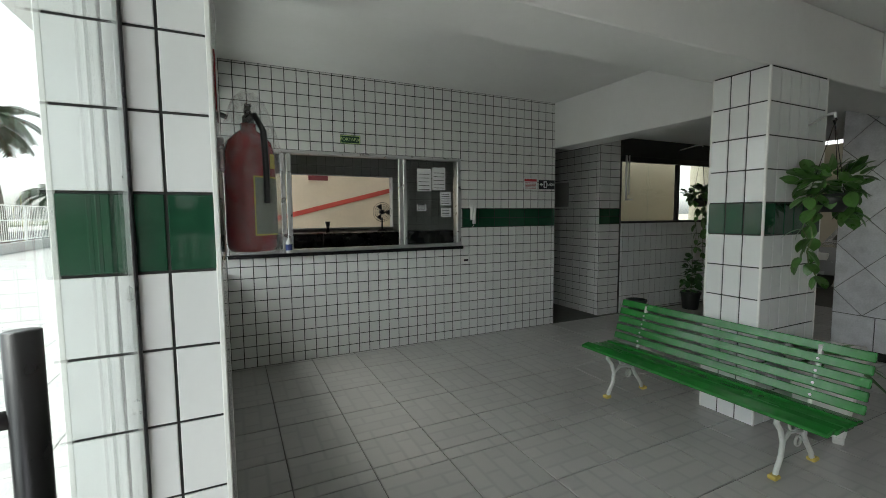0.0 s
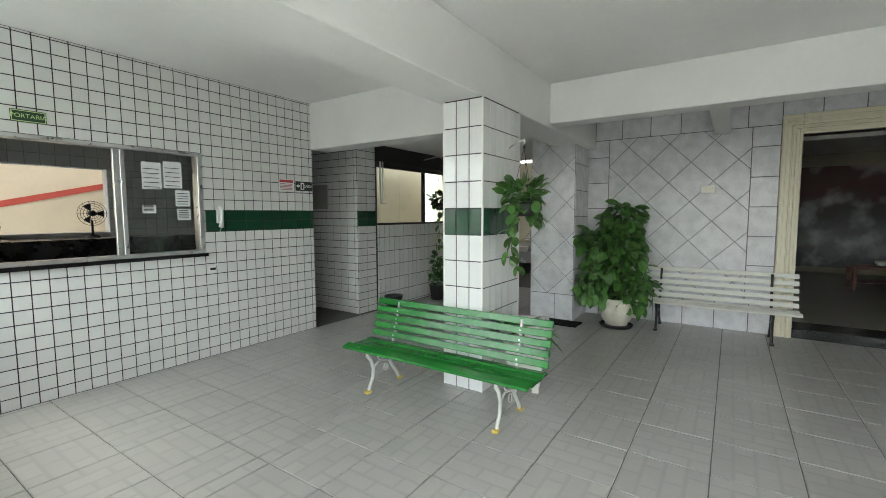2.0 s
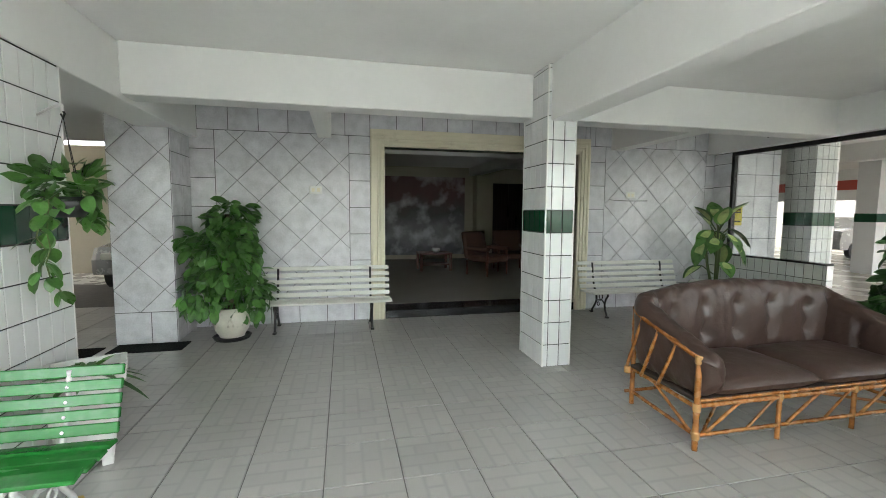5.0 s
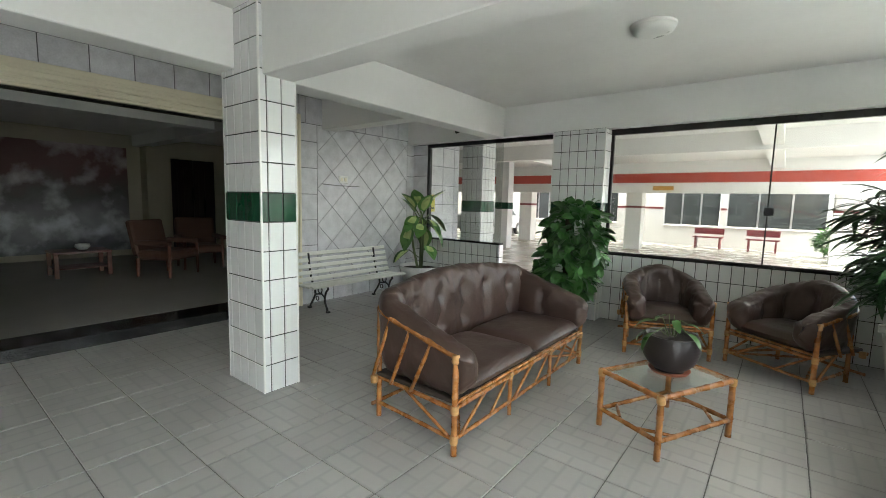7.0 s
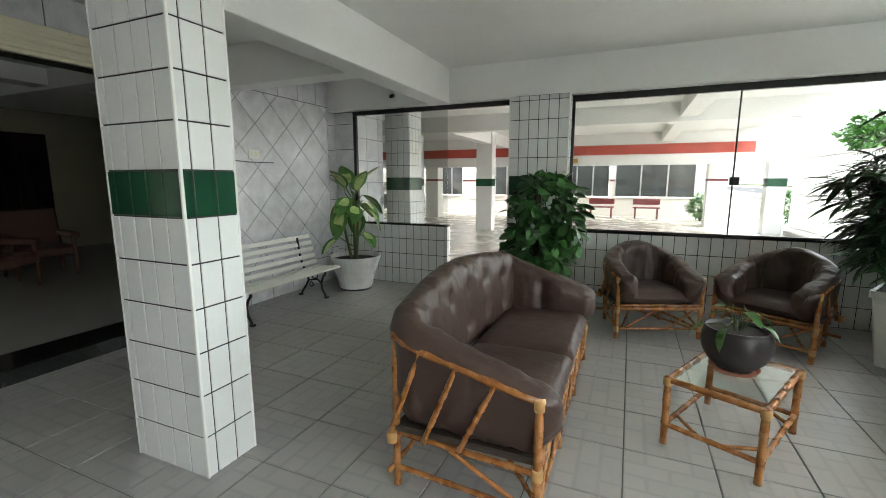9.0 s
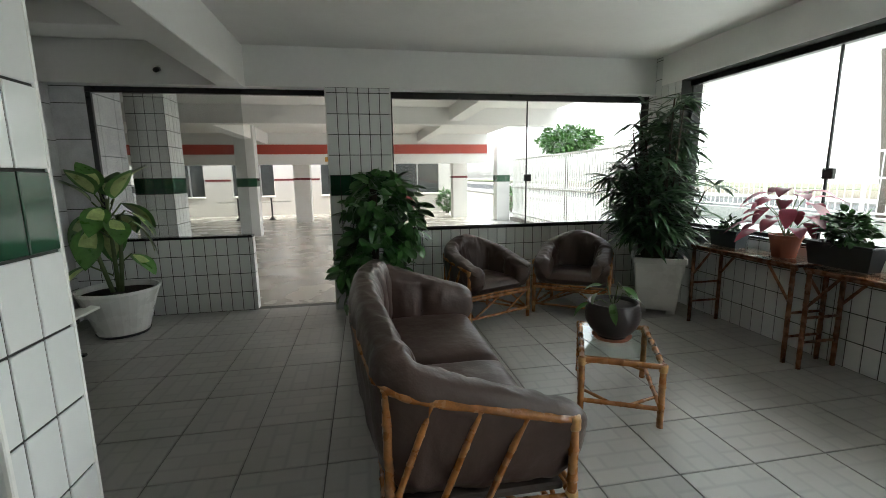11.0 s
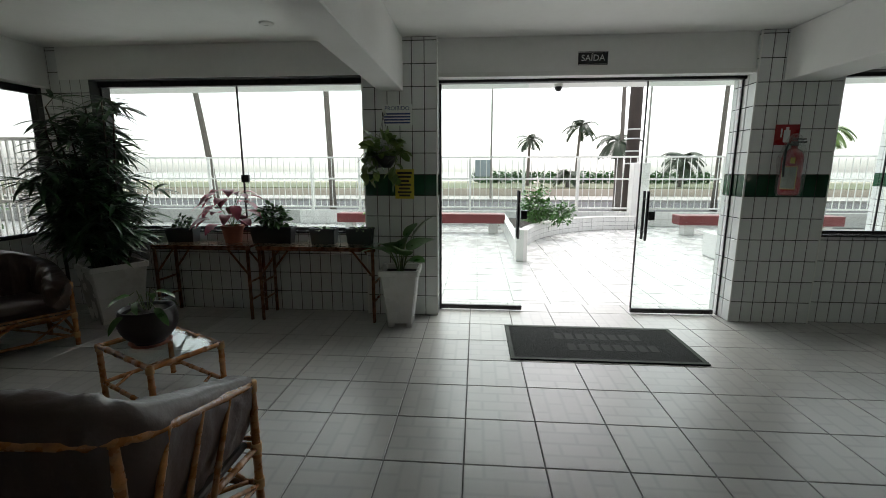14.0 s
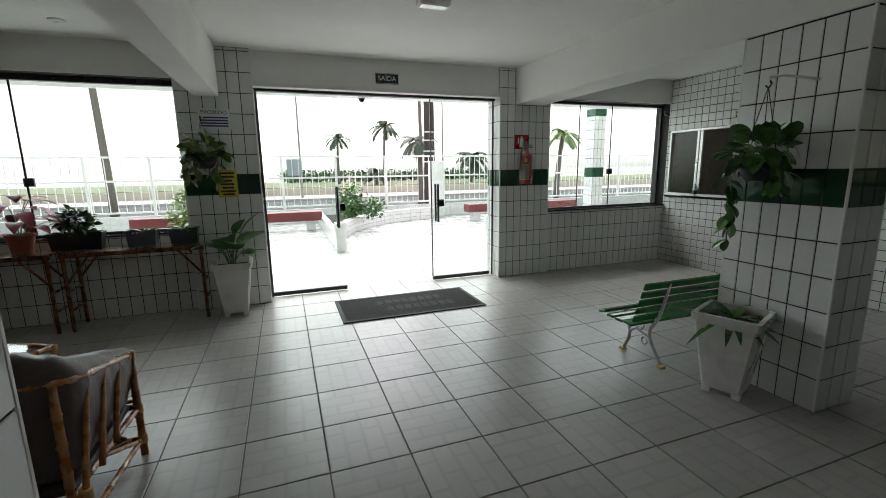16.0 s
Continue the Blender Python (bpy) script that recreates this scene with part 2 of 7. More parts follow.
def part(name, mesh, mats, parent, label="", smooth=False, fix=False, m=None):
    return mesh.ob(name, mats, parent, smooth, fix, label, m)


def thing(name, label, category, m=None, group="", kind=""):
    o = new(name)
    o.empty_display_size = 0.1
    if m:
        o.matrix_basis = m
    return tagged(o, label, category, group, kind)


def wall(name, boxes, material, label, category="wall", r=0.0):
    w = Mesh()
    for lo, hi in boxes:
        w.box(lo, hi, r)
    return tagged(w.ob(name, material), label, category, kind="structure")


TILE_DATA = {}


def tile_data(w, h, t, material, ch=0.0025):
    """One glazed piece with softened edges, lying in its own xy plane and rising t."""
    key = (round(w, 3), round(h, 3), round(t, 4), material.name)
    if key not in TILE_DATA:
        TILE_DATA[key] = tile_mesh(Mesh(), 0, 0, w, h, t, ch).data("tile", material)
    return TILE_DATA[key]


def tile_mesh(q, u, v, w, h, t, ch=0.0025, m=None):
    vs = [(u, v, 0), (u + w, v, 0), (u + w, v + h, 0), (u, v + h, 0)]
    vs += [(u, v, t - ch), (u + w, v, t - ch), (u + w, v + h, t - ch), (u, v + h, t - ch)]
    vs += [(u + ch, v + ch, t), (u + w - ch, v + ch, t), (u + w - ch, v + h - ch, t), (u + ch, v + h - ch, t)]
    fs = [(0, 1, 5, 4), (1, 2, 6, 5), (2, 3, 7, 6), (3, 0, 4, 7), (4, 5, 9, 8), (5, 6, 10, 9), (6, 7, 11, 10), (7, 4, 8, 11), (8, 9, 10, 11)]
    return q.add(vs, fs, m)


def tiles(parent, origin, U, V, width, height, pw, ph, material, name="tile", off=(0, 0), gap=0.008, t=0.006, holes=(), band=None, near=None, limit=300):
    """Lays pieces over a rectangle that starts at origin and runs along U and V; off: where the first joint lies; band: rows (v0, v1, material);
    near: which cells (u, v) become pieces of their own first."""
    U, V = Vector(U), Vector(V)
    N = U.cross(V)
    base = Matrix((U, V, N)).transposed().to_4x4()
    base.translation = origin
    cells = []
    i = -1 if off[0] > 0 else 0
    u = off[0] - pw if off[0] > 0 else 0
    us = []
    while u < width - 1e-6:
        us.append((max(0, u), min(width, u + pw)))
        u += pw
    vs = []
    v = off[1] - ph if off[1] > 0 else 0
    while v < height - 1e-6:
        vs.append((max(0, v), min(height, v + ph)))
        v += ph
    for a0, a1 in us:
        for b0, b1 in vs:
            rects = [(a0, b0, a1, b1)]
            for h0, k0, h1, k1 in holes:
                out = []
                for r0, s0, r1, s1 in rects:
                    if r1 <= h0 or r0 >= h1 or s1 <= k0 or s0 >= k1:
                        out.append((r0, s0, r1, s1))
                        continue
                    cand = [(r0, s0, h0, s1), (h1, s0, r1, s1), (r0, s0, r1, k0), (r0, k1, r1, s1)]
                    cand = [q for q in cand if q[2] - q[0] > 0.012 and q[3] - q[1] > 0.012]
                    if cand:
                        out.append(max(cand, key=lambda q: (q[2] - q[0]) * (q[3] - q[1])))
                rects = out
            cells += [q for q in rects if q[2] - q[0] > 0.012 and q[3] - q[1] > 0.012]
    if near:
        cells.sort(key=lambda q: near((q[0] + q[2]) / 2, (q[1] + q[3]) / 2))
    rest = {}
    for k, (a0, b0, a1, b1) in enumerate(cells):
        mt = material
        if band and band[0] < (b0 + b1) / 2 < band[1]:
            mt = band[2]
        w, h = a1 - a0 - gap, b1 - b0 - gap
        if k < limit:
            o = bpy.data.objects.new(name, tile_data(w, h, t, mt))
            scene.collection.objects.link(o)
            o.parent = parent
            o.matrix_basis = base @ Matrix.Translation((a0 + gap / 2, b0 + gap / 2, 0))
        else:
            tile_mesh(rest.setdefault(mt.name, (Mesh(), mt))[0], a0 + gap / 2, b0 + gap / 2, w, h, t, m=base)
    for q, mt in rest.values():
        o = q.ob(name + "s_beyond", mt, parent)
        o["kind"] = "stuff"


CEIL = 2.97
X, Y, Z = (1, 0, 0), (0, 1, 0), (0, 0, 1)
NX, NY = (-1, 0, 0), (0, -1, 0)
TW, TH = 0.122, 0.2257          # column tile
ST = 0.114                      # small tile of the porter's wall
P = 0.455                       # floor tile
GX = 0.845                       # plane of the front glazing

# ---- floor, ceiling, beams ----
floor = wall("floor", [((0.55, -5.62, -0.2), (7.95, 3.2, -0.007)), ((0.55, 3.2, -0.2), (12, 9.5, -0.007))], M_FGROUT, "grey ceramic tiled lobby floor with dark joints", "floor")
ceiling = wall("ceiling", [((0.5, -5.7, CEIL), (8.1, 5.6, CEIL + 0.2)), ((0.5, 5.6, CEIL), (6.3, 8.15, CEIL + 0.2)), ((8.1, 2.6, CEIL), (9.7, 5.6, CEIL + 0.2))], M_CEIL, "white painted lobby ceiling", "ceiling")
beam_1 = wall("beam_1", [((1.0, -1.545, 2.44), (5.6, -1.285, CEIL))], M_CEIL, "white painted concrete ceiling beam", "beam", 0.008)
beam_2 = wall("beam_2", [((1.0, 2.5, 2.49), (7.9, 2.93, CEIL))], M_CEIL, "white painted concrete ceiling beam", "beam", 0.008)
beam_3 = wall("beam_3", [((5.93, -5.4, 2.53), (6.2, 2.5, CEIL))], M_CEIL, "white painted concrete cross beam", "beam", 0.008)
beam_4 = wall("beam_4", [((5.0, 2.93, 2.375), (5.3, 5.41, CEIL))], M_CEIL, "white painted concrete cross beam", "beam", 0.008)
beam_5 = wall("beam_5", [((6.2, 0.82, 2.55), (7.9, 1.0, CEIL)), ], M_CEIL, "short white painted beam", "beam", 0.008)
beam_6 = wall("beam_6", [((6.2, -3.75, 2.55), (7.9, -3.5, CEIL))], M_CEIL, "short white painted beam", "beam", 0.008)

# ---- sea-front wall: pillars, low walls, lintel ----
wall_west = wall("wall_west", [((0.72, -5.62, 0), (1.0, -1.72, 0.92)), ((0.72, 3.06, 0), (1.0, 5.41, 0.94)), ((0.72, -5.62, 2.62), (1.0, 5.41, CEIL)),
                               ((0.72, -5.62, 0.92), (1.0, -4.86, 2.62))], M_GROUT, "low tiled wall and white lintel of the sea front", "wall")
lintel = wall("lintel", [((1.0, -5.2, 2.625), (1.012, -1.72, CEIL)), ((1.0, -0.93, 2.625), (1.012, 2.25, CEIL)), ((1.0, 3.06, 2.6), (1.012, 5.41, CEIL)), ((0.60, -5.62, 2.62), (0.72, 5.41, CEIL))], M_CEIL, "white painted lintel over the glazing", "lintel")
tiles(wall_west, (1.0, -4.86, 0), Y, Z, 3.14, 0.92, TW, TH, M_TILE)
tiles(wall_west, (1.0, 3.06, 0), Y, Z, 2.35, 0.94, TW, TH, M_TILE)
tiles(wall_west, (1.0, -5.45, 0), Y, Z, 0.59, CEIL, TW, TH, M_TILE, band=(6 * TH, 7 * TH, M_GREEN))
ledge = wall("window_sill_1", [((0.70, -4.86, 0.92), (1.03, -1.72, 0.94)), ((0.70, 3.06, 0.94), (1.03, 5.41, 0.96))], M_GRANITE, "thin dark stone window sill", "sill", 0.004)


def pillar(name, x0, y0, x1, y1, top, label, faces="wesn", trim=True, cut=False):
    """A square column clad in tall white tiles with one green course at eye height; cut: whole tiles of the common width, the last one cut."""
    c = tagged(Mesh().box((x0, y0, 0), (x1, y1, top)).ob(name, M_GROUT), label, "column", kind="structure")
    w, d = x1 - x0, y1 - y0
    tw, td = (TW, TW) if cut else (w / round(w / TW), d / round(d / TW))
    kw = dict(band=(6 * TH, 7 * TH, M_GREEN))
    for face, origin, U, run, pw in (("w", (x0, y1, 0), NY, d, td), ("e", (x1, y0, 0), Y, d, td), ("s", (x0, y0, 0), X, w, tw), ("n", (x1, y1, 0), NX, w, tw)):
        if face in faces:
            tiles(c, origin, U, Z, run, top, pw, TH, M_TILE, off=(run % TW if cut else 0, 0), **kw)
    if trim:
        for x, y in ((x0, y0), (x1, y0), (x0, y1), (x1, y1)):
            part("corner_strip", Mesh().box((x - 0.008, y - 0.008, 0.002), (x + 0.008, y + 0.008, top - 0.002), 0.003), M_WHITE, c)
    return c


pillar_1 = pillar("pillar_1", 0.56, -1.72, 1.085, -0.93, CEIL, "white tiled entrance pillar with a green tile course", "esn")
pillar_2 = pillar("pillar_2", 0.675, 2.25, 1.055, 3.06, CEIL, "white tiled entrance pillar with a green tile course", "esnw")
column_1 = pillar("column_1", 4.35, 2.49, 5.08, 2.87, 2.49, "white tiled column with a green tile course behind the bench")
column_2 = pillar("column_2", 5.585, -1.555, 6.13, -1.255, CEIL, "white tiled column with a green tile course", cut=True)

# ---- porter's wall with its window ----
PY = 5.41
WX0, WX1, WZ0, WZ1 = 1.06, 3.58, 1.13, 2.17
wall_north = wall("wall_north", [((0.72, PY, 0), (5.02, PY + 0.14, WZ0)), ((0.72, PY, WZ1), (5.02, PY + 0.14, CEIL)), ((0.72, PY, WZ0), (WX0, PY + 0.14, WZ1)),
                                 ((WX1, PY, WZ0), (5.02, PY + 0.14, WZ1))], M_GROUT, "porter's lodge wall of small white tiles with a green course", "wall")
tiles(wall_north, (1.0, PY, 0), X, Z, 4.02, CEIL, 0.1158, ST, M_TILE_S, off=(0.03, 1.58 - 13 * ST), holes=[(WX0 - 1.0, WZ0, WX1 - 1.0, WZ1), (WX1 - 0.98, 1.58 - 2 * ST, 4.02, 1.58)],
      near=lambda u, v: abs(u - 3.0) + abs(v - 1.4))
tiles(wall_north, (WX1 + 0.02, PY, 1.58 - 2 * ST), X, Z, 5.02 - WX1 - 0.02, 2 * ST, 0.23, ST, M_GREEN)
tiles(wall_north, (5.02, PY, 0), Y, Z, 0.14, CEIL, ST, ST, M_TILE_S, off=(0, 1.58 - 13 * ST))

# ---- passage beside the porter's lodge ----
wall_passage = wall("wall_passage", [((5.9, PY + 0.06, 0), (6.3, 8.0, CEIL)), ((5.02, 8.0, 0), (6.3, 8.15, CEIL)), ((4.88, PY + 0.14, 0), (5.02, 8.0, CEIL))], M_GROUT, "small white tiled wall of the side passage", "wall")
tiles(wall_passage, (5.9, 8.0, 0), NY, Z, 8.0 - PY - 0.06, CEIL, ST * 1.35, ST, M_TILE_S, off=(0, 1.58 - 13 * ST), limit=150, near=lambda u, v: -u)
tiles(wall_passage, (5.9, PY + 0.06, 0), X, Z, 0.4, CEIL, 0.2, ST, M_TILE_S, off=(0, 1.58 - 13 * ST), band=(1.58 - 2 * ST, 1.58, M_GREEN))
drop = wall("ceiling_drop", [((5.3, 3.0, 2.62), (9.6, PY + 0.06, 2.70))], M_CEIL, "lower white ceiling over the side window", "ceiling")
SY = PY + 0.03
wall_side = wall("wall_side", [((6.3, SY, 0), (9.6, SY + 0.15, 1.36)), ((6.3, SY, 2.36), (9.6, SY + 0.15, CEIL))], M_GROUT, "tiled low wall under the side window", "wall")
tiles(wall_side, (6.3, SY, 0), X, Z, 3.3, 1.36, TW, TH, M_TILE, off=(0.05, 0.03))

# ---- grey marbled wall with the lounge portal ----
GW = 7.9
PO0, PO1, POZ = -2.92, 0.10, 2.46
wall_east = wall("wall_east", [((GW, -6.9, 0), (GW + 0.2, PO0, CEIL)), ((GW, PO1, 0), (GW + 0.2, 2.6, CEIL)), ((GW, PO0, POZ), (GW + 0.2, PO1, CEIL))], M_GROUT_G, "grey marbled tile wall laid partly on the diagonal", "wall")
block = wall("wall_east_return", [((7.25, 2.6, 0), (8.1, 3.24, CEIL))], M_GROUT_G, "grey marbled tile pier beside the side opening", "wall")
SQ = 0.372


def diamond_field(parent, y0, y1, z0, z1, x):
    """Tiles set on their corners over a wall that faces -x, cut at the field's edges."""
    d = SQ * math.sqrt(2)
    inset = 0.004
    for i in range(-1, int((y1 - y0) / d * 2) + 3):
        for j in range(-1, int((z1 - z0) / d * 2) + 3):
            if (i + j) % 2:
                continue
            c = (y1 - i * d / 2, z0 + j * d / 2)
            poly = [(c[0] + d / 2 - inset, c[1]), (c[0], c[1] + d / 2 - inset), (c[0] - d / 2 + inset, c[1]), (c[0], c[1] - d / 2 + inset)]
            for axis, lim, sign in ((0, y0 + inset, 1), (0, y1 - inset, -1), (1, z0 + inset, 1), (1, z1 - inset, -1)):
                out = []
                for a, b in zip(poly, poly[1:] + poly[:1]):
                    ia, ib = sign * (a[axis] - lim) >= 0, sign * (b[axis] - lim) >= 0
                    if ia:
                        out.append(a)
                    if ia != ib:
                        t = (lim - a[axis]) / (b[axis] - a[axis])
                        out.append((a[0] + t * (b[0] - a[0]), a[1] + t * (b[1] - a[1])))
                poly = out
                if len(poly) < 3:
                    break
            if len(poly) < 3:
                continue
            area = 0.5 * abs(sum(a[0] * b[1] - b[0] * a[1] for a, b in zip(poly, poly[1:] + poly[:1])))
            if area < 0.002:
                continue
            n = len(poly)
            cy, cz = sum(q[0] for q in poly) / n, sum(q[1] for q in poly) / n
            vs = [(x, a, b) for a, b in poly] + [(x - 0.005, a, b) for a, b in poly] + [(x - 0.007, a + (cy - a) * 0.015, b + (cz - b) * 0.015) for a, b in poly]
            fs = [(k, (k + 1) % n, n + (k + 1) % n, n + k) for k in range(n)] + [(n + k, n + (k + 1) % n, 2 * n + (k + 1) % n, 2 * n + k) for k in range(n)] + [tuple(2 * n + k for k in range(n))]
            part("tile", Mesh().add(vs, fs), M_STONE, parent, fix=True)


def grey_section(parent, y0, y1, left, right):
    """One stretch of the grey wall: square courses at foot, head and ends, diamonds between."""
    kw = dict(t=0.007)
    tiles(parent, (GW, y1, 0), NY, Z, y1 - y0, SQ, SQ, SQ, M_STONE, off=(0.2, 0), **kw)
    tiles(parent, (GW, y1, 2.60), NY, Z, y1 - y0, CEIL - 2.60, SQ, CEIL - 2.6, M_STONE, off=(0.1, 0), **kw)
    if left:
        tiles(parent, (GW, y1, SQ), NY, Z, left, 2.60 - SQ, left, SQ, M_STONE, off=(0, 0.12), **kw)
    if right:
        tiles(parent, (GW, y0 + right, SQ), NY, Z, right, 2.60 - SQ, right, SQ, M_STONE, off=(0, 0.12), **kw)
    diamond_field(parent, y0 + right, y1 - left, SQ, 2.60, GW)


grey_section(wall_east, PO1 + 0.2, 2.6, 0.30, 0.29)
tiles(wall_east, (GW, PO1 + 0.2, 2.70), NY, Z, PO1 - PO0 + 0.4, CEIL - 2.70, SQ, CEIL - 2.70, M_STONE, t=0.007)
grey_section(wall_east, -5.62, PO0 - 0.2, 0.29, 0.30)
tiles(wall_east, (GW, -5.62, 0), NY, Z, 1.28, CEIL, SQ, SQ, M_STONE, t=0.007)
tiles(block, (7.25, 3.24, 0), NY, Z, 0.64, SQ, SQ, SQ, M_STONE, t=0.007)
tiles(block, (7.25, 2.6, 0), X, Z, 0.65, CEIL, SQ * 0.9, SQ, M_STONE, t=0.007)
diamond_field(block, 2.6, 3.24, SQ, CEIL, 7.25)

portal = thing("door_frame_1", "cream painted moulded portal round the lounge opening", "door frame", kind="structure")
for nm, lo, hi in (("jamb", (GW - 0.05, PO1, 0), (GW + 0.22, PO1 + 0.2, 2.70)), ("jamb", (GW - 0.05, PO0 - 0.2, 0), (GW + 0.22, PO0, 2.70)), ("head", (GW - 0.05, PO0, POZ), (GW + 0.22, PO1, 2.70))):
    part(nm, Mesh().box(lo, hi, 0.006), M_CREAM, portal)
for k, (a, b) in enumerate(((0.03, 0.065), (0.09, 0.11), (0.15, 0.185))):
    pr = 0.025 - 0.006 * k
    for lo, hi in (((GW - 0.05 - pr, PO1 + a, 0.0), (GW - 0.05, PO1 + b, POZ + b)), ((GW - 0.05 - pr, PO0 - b, 0.0), (GW - 0.05, PO0 - a, POZ + b)),
                   ((GW - 0.05 - pr, PO0 - a, POZ + a), (GW - 0.05, PO1 + a, POZ + b))):
        part("moulding", Mesh().box(lo, hi, 0.005), M_CREAM, portal)
threshold = wall("threshold", [((GW - 0.02, PO0, 0), (GW + 0.42, PO1, 0.12))], M_GRANITE, "black granite step into the lounge", "step", 0.006)

# ---- glazed wall towards the garage ----
SYG = -5.5
wall_south = wall("wall_south", [((6.03, SYG - 0.12, 0), (7.9, SYG, 0.88)), ((1.0, SYG - 0.12, 0), (4.38, SYG, 0.89)), ((0.72, SYG - 0.12, 2.54), (7.9, SYG, CEIL))], M_GROUT, "low tiled wall below the garage glazing", "wall")
tiles(wall_south, (7.9, SYG, 0), NX, Z, 1.87, 0.88, TW, TH, M_TILE)
tiles(wall_south, (6.03, SYG, 0), NY, Z, 0.12, 0.88, TW, TH, M_TILE)
tiles(wall_south, (4.38, SYG, 0), NX, Z, 3.38, 0.89, TW, TH, M_TILE)
tiles(wall_south, (7.9, SYG, 0.88), NX, Z, 0.34, 1.66, SQ, SQ, M_STONE, t=0.007)
lintel_2 = wall("lintel_2", [((1.0, SYG, 2.545), (7.9, SYG + 0.16, CEIL))], M_CEIL, "white painted lintel over the garage glazing", "lintel")
side_pier = wall("wall_pier", [((7.56, SYG - 0.12, 0.88), (7.9, SYG, 2.54))], M_GROUT, "grey tiled pier beside the garage glazing", "wall")
cap = wall("window_sill_2", [((6.03, SYG - 0.13, 0.88), (7.56, SYG + 0.012, 0.905)), ((1.0, SYG - 0.13, 0.89), (4.38, SYG + 0.012, 0.91))], M_GRANITE, "thin black stone cap on the low wall", "sill", 0.003)
pillar_3 = pillar("pillar_3", 4.38, -5.62, 5.09, -5.28, 2.54, "white tiled pillar with a green course between the garage glazing", "wesn")


def glazing(name, label, frame_bars, panes, locks=(), kind="structure"):
    g = thing(name, label, "window", kind=kind)
    for lo, hi in frame_bars:
        part("frame", Mesh().box(lo, hi, 0.003), M_BLACK, g)
    for lo, hi in panes:
        p = part("pane", Mesh().box(lo, hi, 0.001), M_GLASS_D if "garage" in label else M_GLASS, g)
        p.visible_shadow = False
    for c, ax in locks:
        h = [0.045, 0.045, 0.045]
        h[ax] = 0.02
        lo, hi = [a - b for a, b in zip(c, h)], [a + b for a, b in zip(c, h)]
        part("lock", Mesh().box(lo, hi, 0.006), M_BLACK, g)
    return g


g = 0.005
glazing("window_1", "tall frameless glass panes in a black aluminium track", [((GX - 0.03, -4.86, 2.56), (GX + 0.04, -1.72, 2.62)), ((GX - 0.02, -4.86, 0.94), (GX + 0.02, -1.72, 0.965)), ((GX - 0.012, -3.232, 0.96), (GX + 0.012, -3.216, 2.56)), ((GX - 0.02, -4.86, 0.96), (GX + 0.02, -4.835, 2.56))],
        [((GX - g, -4.835, 0.965), (GX + g, -3.232, 2.56)), ((GX - g, -3.216, 0.965), (GX + g, -1.72, 2.56))], [((GX + 0.01, -3.2, 1.53), 0)])
glazing("window_2", "glass panes in a black aluminium frame beside the lodge", [((GX - 0.03, 3.06, 2.555), (GX + 0.04, 5.40, 2.60)), ((GX - 0.02, 3.06, 0.96), (GX + 0.02, 5.40, 0.985)), ((GX - 0.01, 3.74, 0.985), (GX + 0.01, 3.752, 2.555)), ((GX - 0.01, 4.36, 0.985), (GX + 0.01, 4.372, 2.555)), ((GX - 0.02, 5.37, 0.985), (GX + 0.02, 5.40, 2.555))],
        [((GX - g, 3.06, 0.985), (GX + g, 3.74, 2.555)), ((GX - g, 3.752, 0.985), (GX + g, 4.36, 2.555)), ((GX - g, 4.372, 0.985), (GX + g, 5.37, 2.555))], [((GX + 0.01, 4.36, 1.53), 0)])
glazing("window_3", "large glass pane over the low wall towards the garage", [((4.9, SYG - 0.06, 2.485), (7.56, SYG, 2.545)), ((7.52, SYG - 0.05, 0.905), (7.56, SYG - 0.01, 2.485))], [((6.03, SYG - 0.035, 0.905), (7.52, SYG - 0.025, 2.485))])
glazing("window_4", "large glass panes in a black track towards the garage", [((1.0, SYG - 0.06, 2.47), (4.38, SYG, 2.545)), ((1.0, SYG - 0.05, 0.91), (4.38, SYG - 0.01, 0.93)), ((2.635, SYG - 0.04, 0.93), (2.65, SYG - 0.02, 2.47)), ((4.34, SYG - 0.05, 0.93), (4.38, SYG - 0.01, 2.47))],
        [((1.0, SYG - 0.035, 0.93), (2.635, SYG - 0.025, 2.47)), ((2.65, SYG - 0.035, 0.93), (4.34, SYG - 0.025, 2.47))], [((2.63, SYG - 0.02, 1.52), 1)])
glazing("window_5", "side window with black frame above the tiled low wall", [((6.3, SY + 0.02, 2.28), (9.6, SY + 0.09, 2.36)), ((6.3, SY + 0.02, 1.36), (9.6, SY + 0.08, 1.39)), ((7.58, SY + 0.02, 1.39), (7.63, SY + 0.08, 2.28)), ((6.3, SY + 0.02, 1.39), (6.33, SY + 0.08, 2.28))],
        [((6.33, SY + 0.04, 1.39), (6.92, SY + 0.05, 2.28)), ((6.93, SY + 0.05, 1.39), (7.58, SY + 0.06, 2.28)), ((7.63, SY + 0.04, 1.39), (9.6, SY + 0.05, 2.28))])


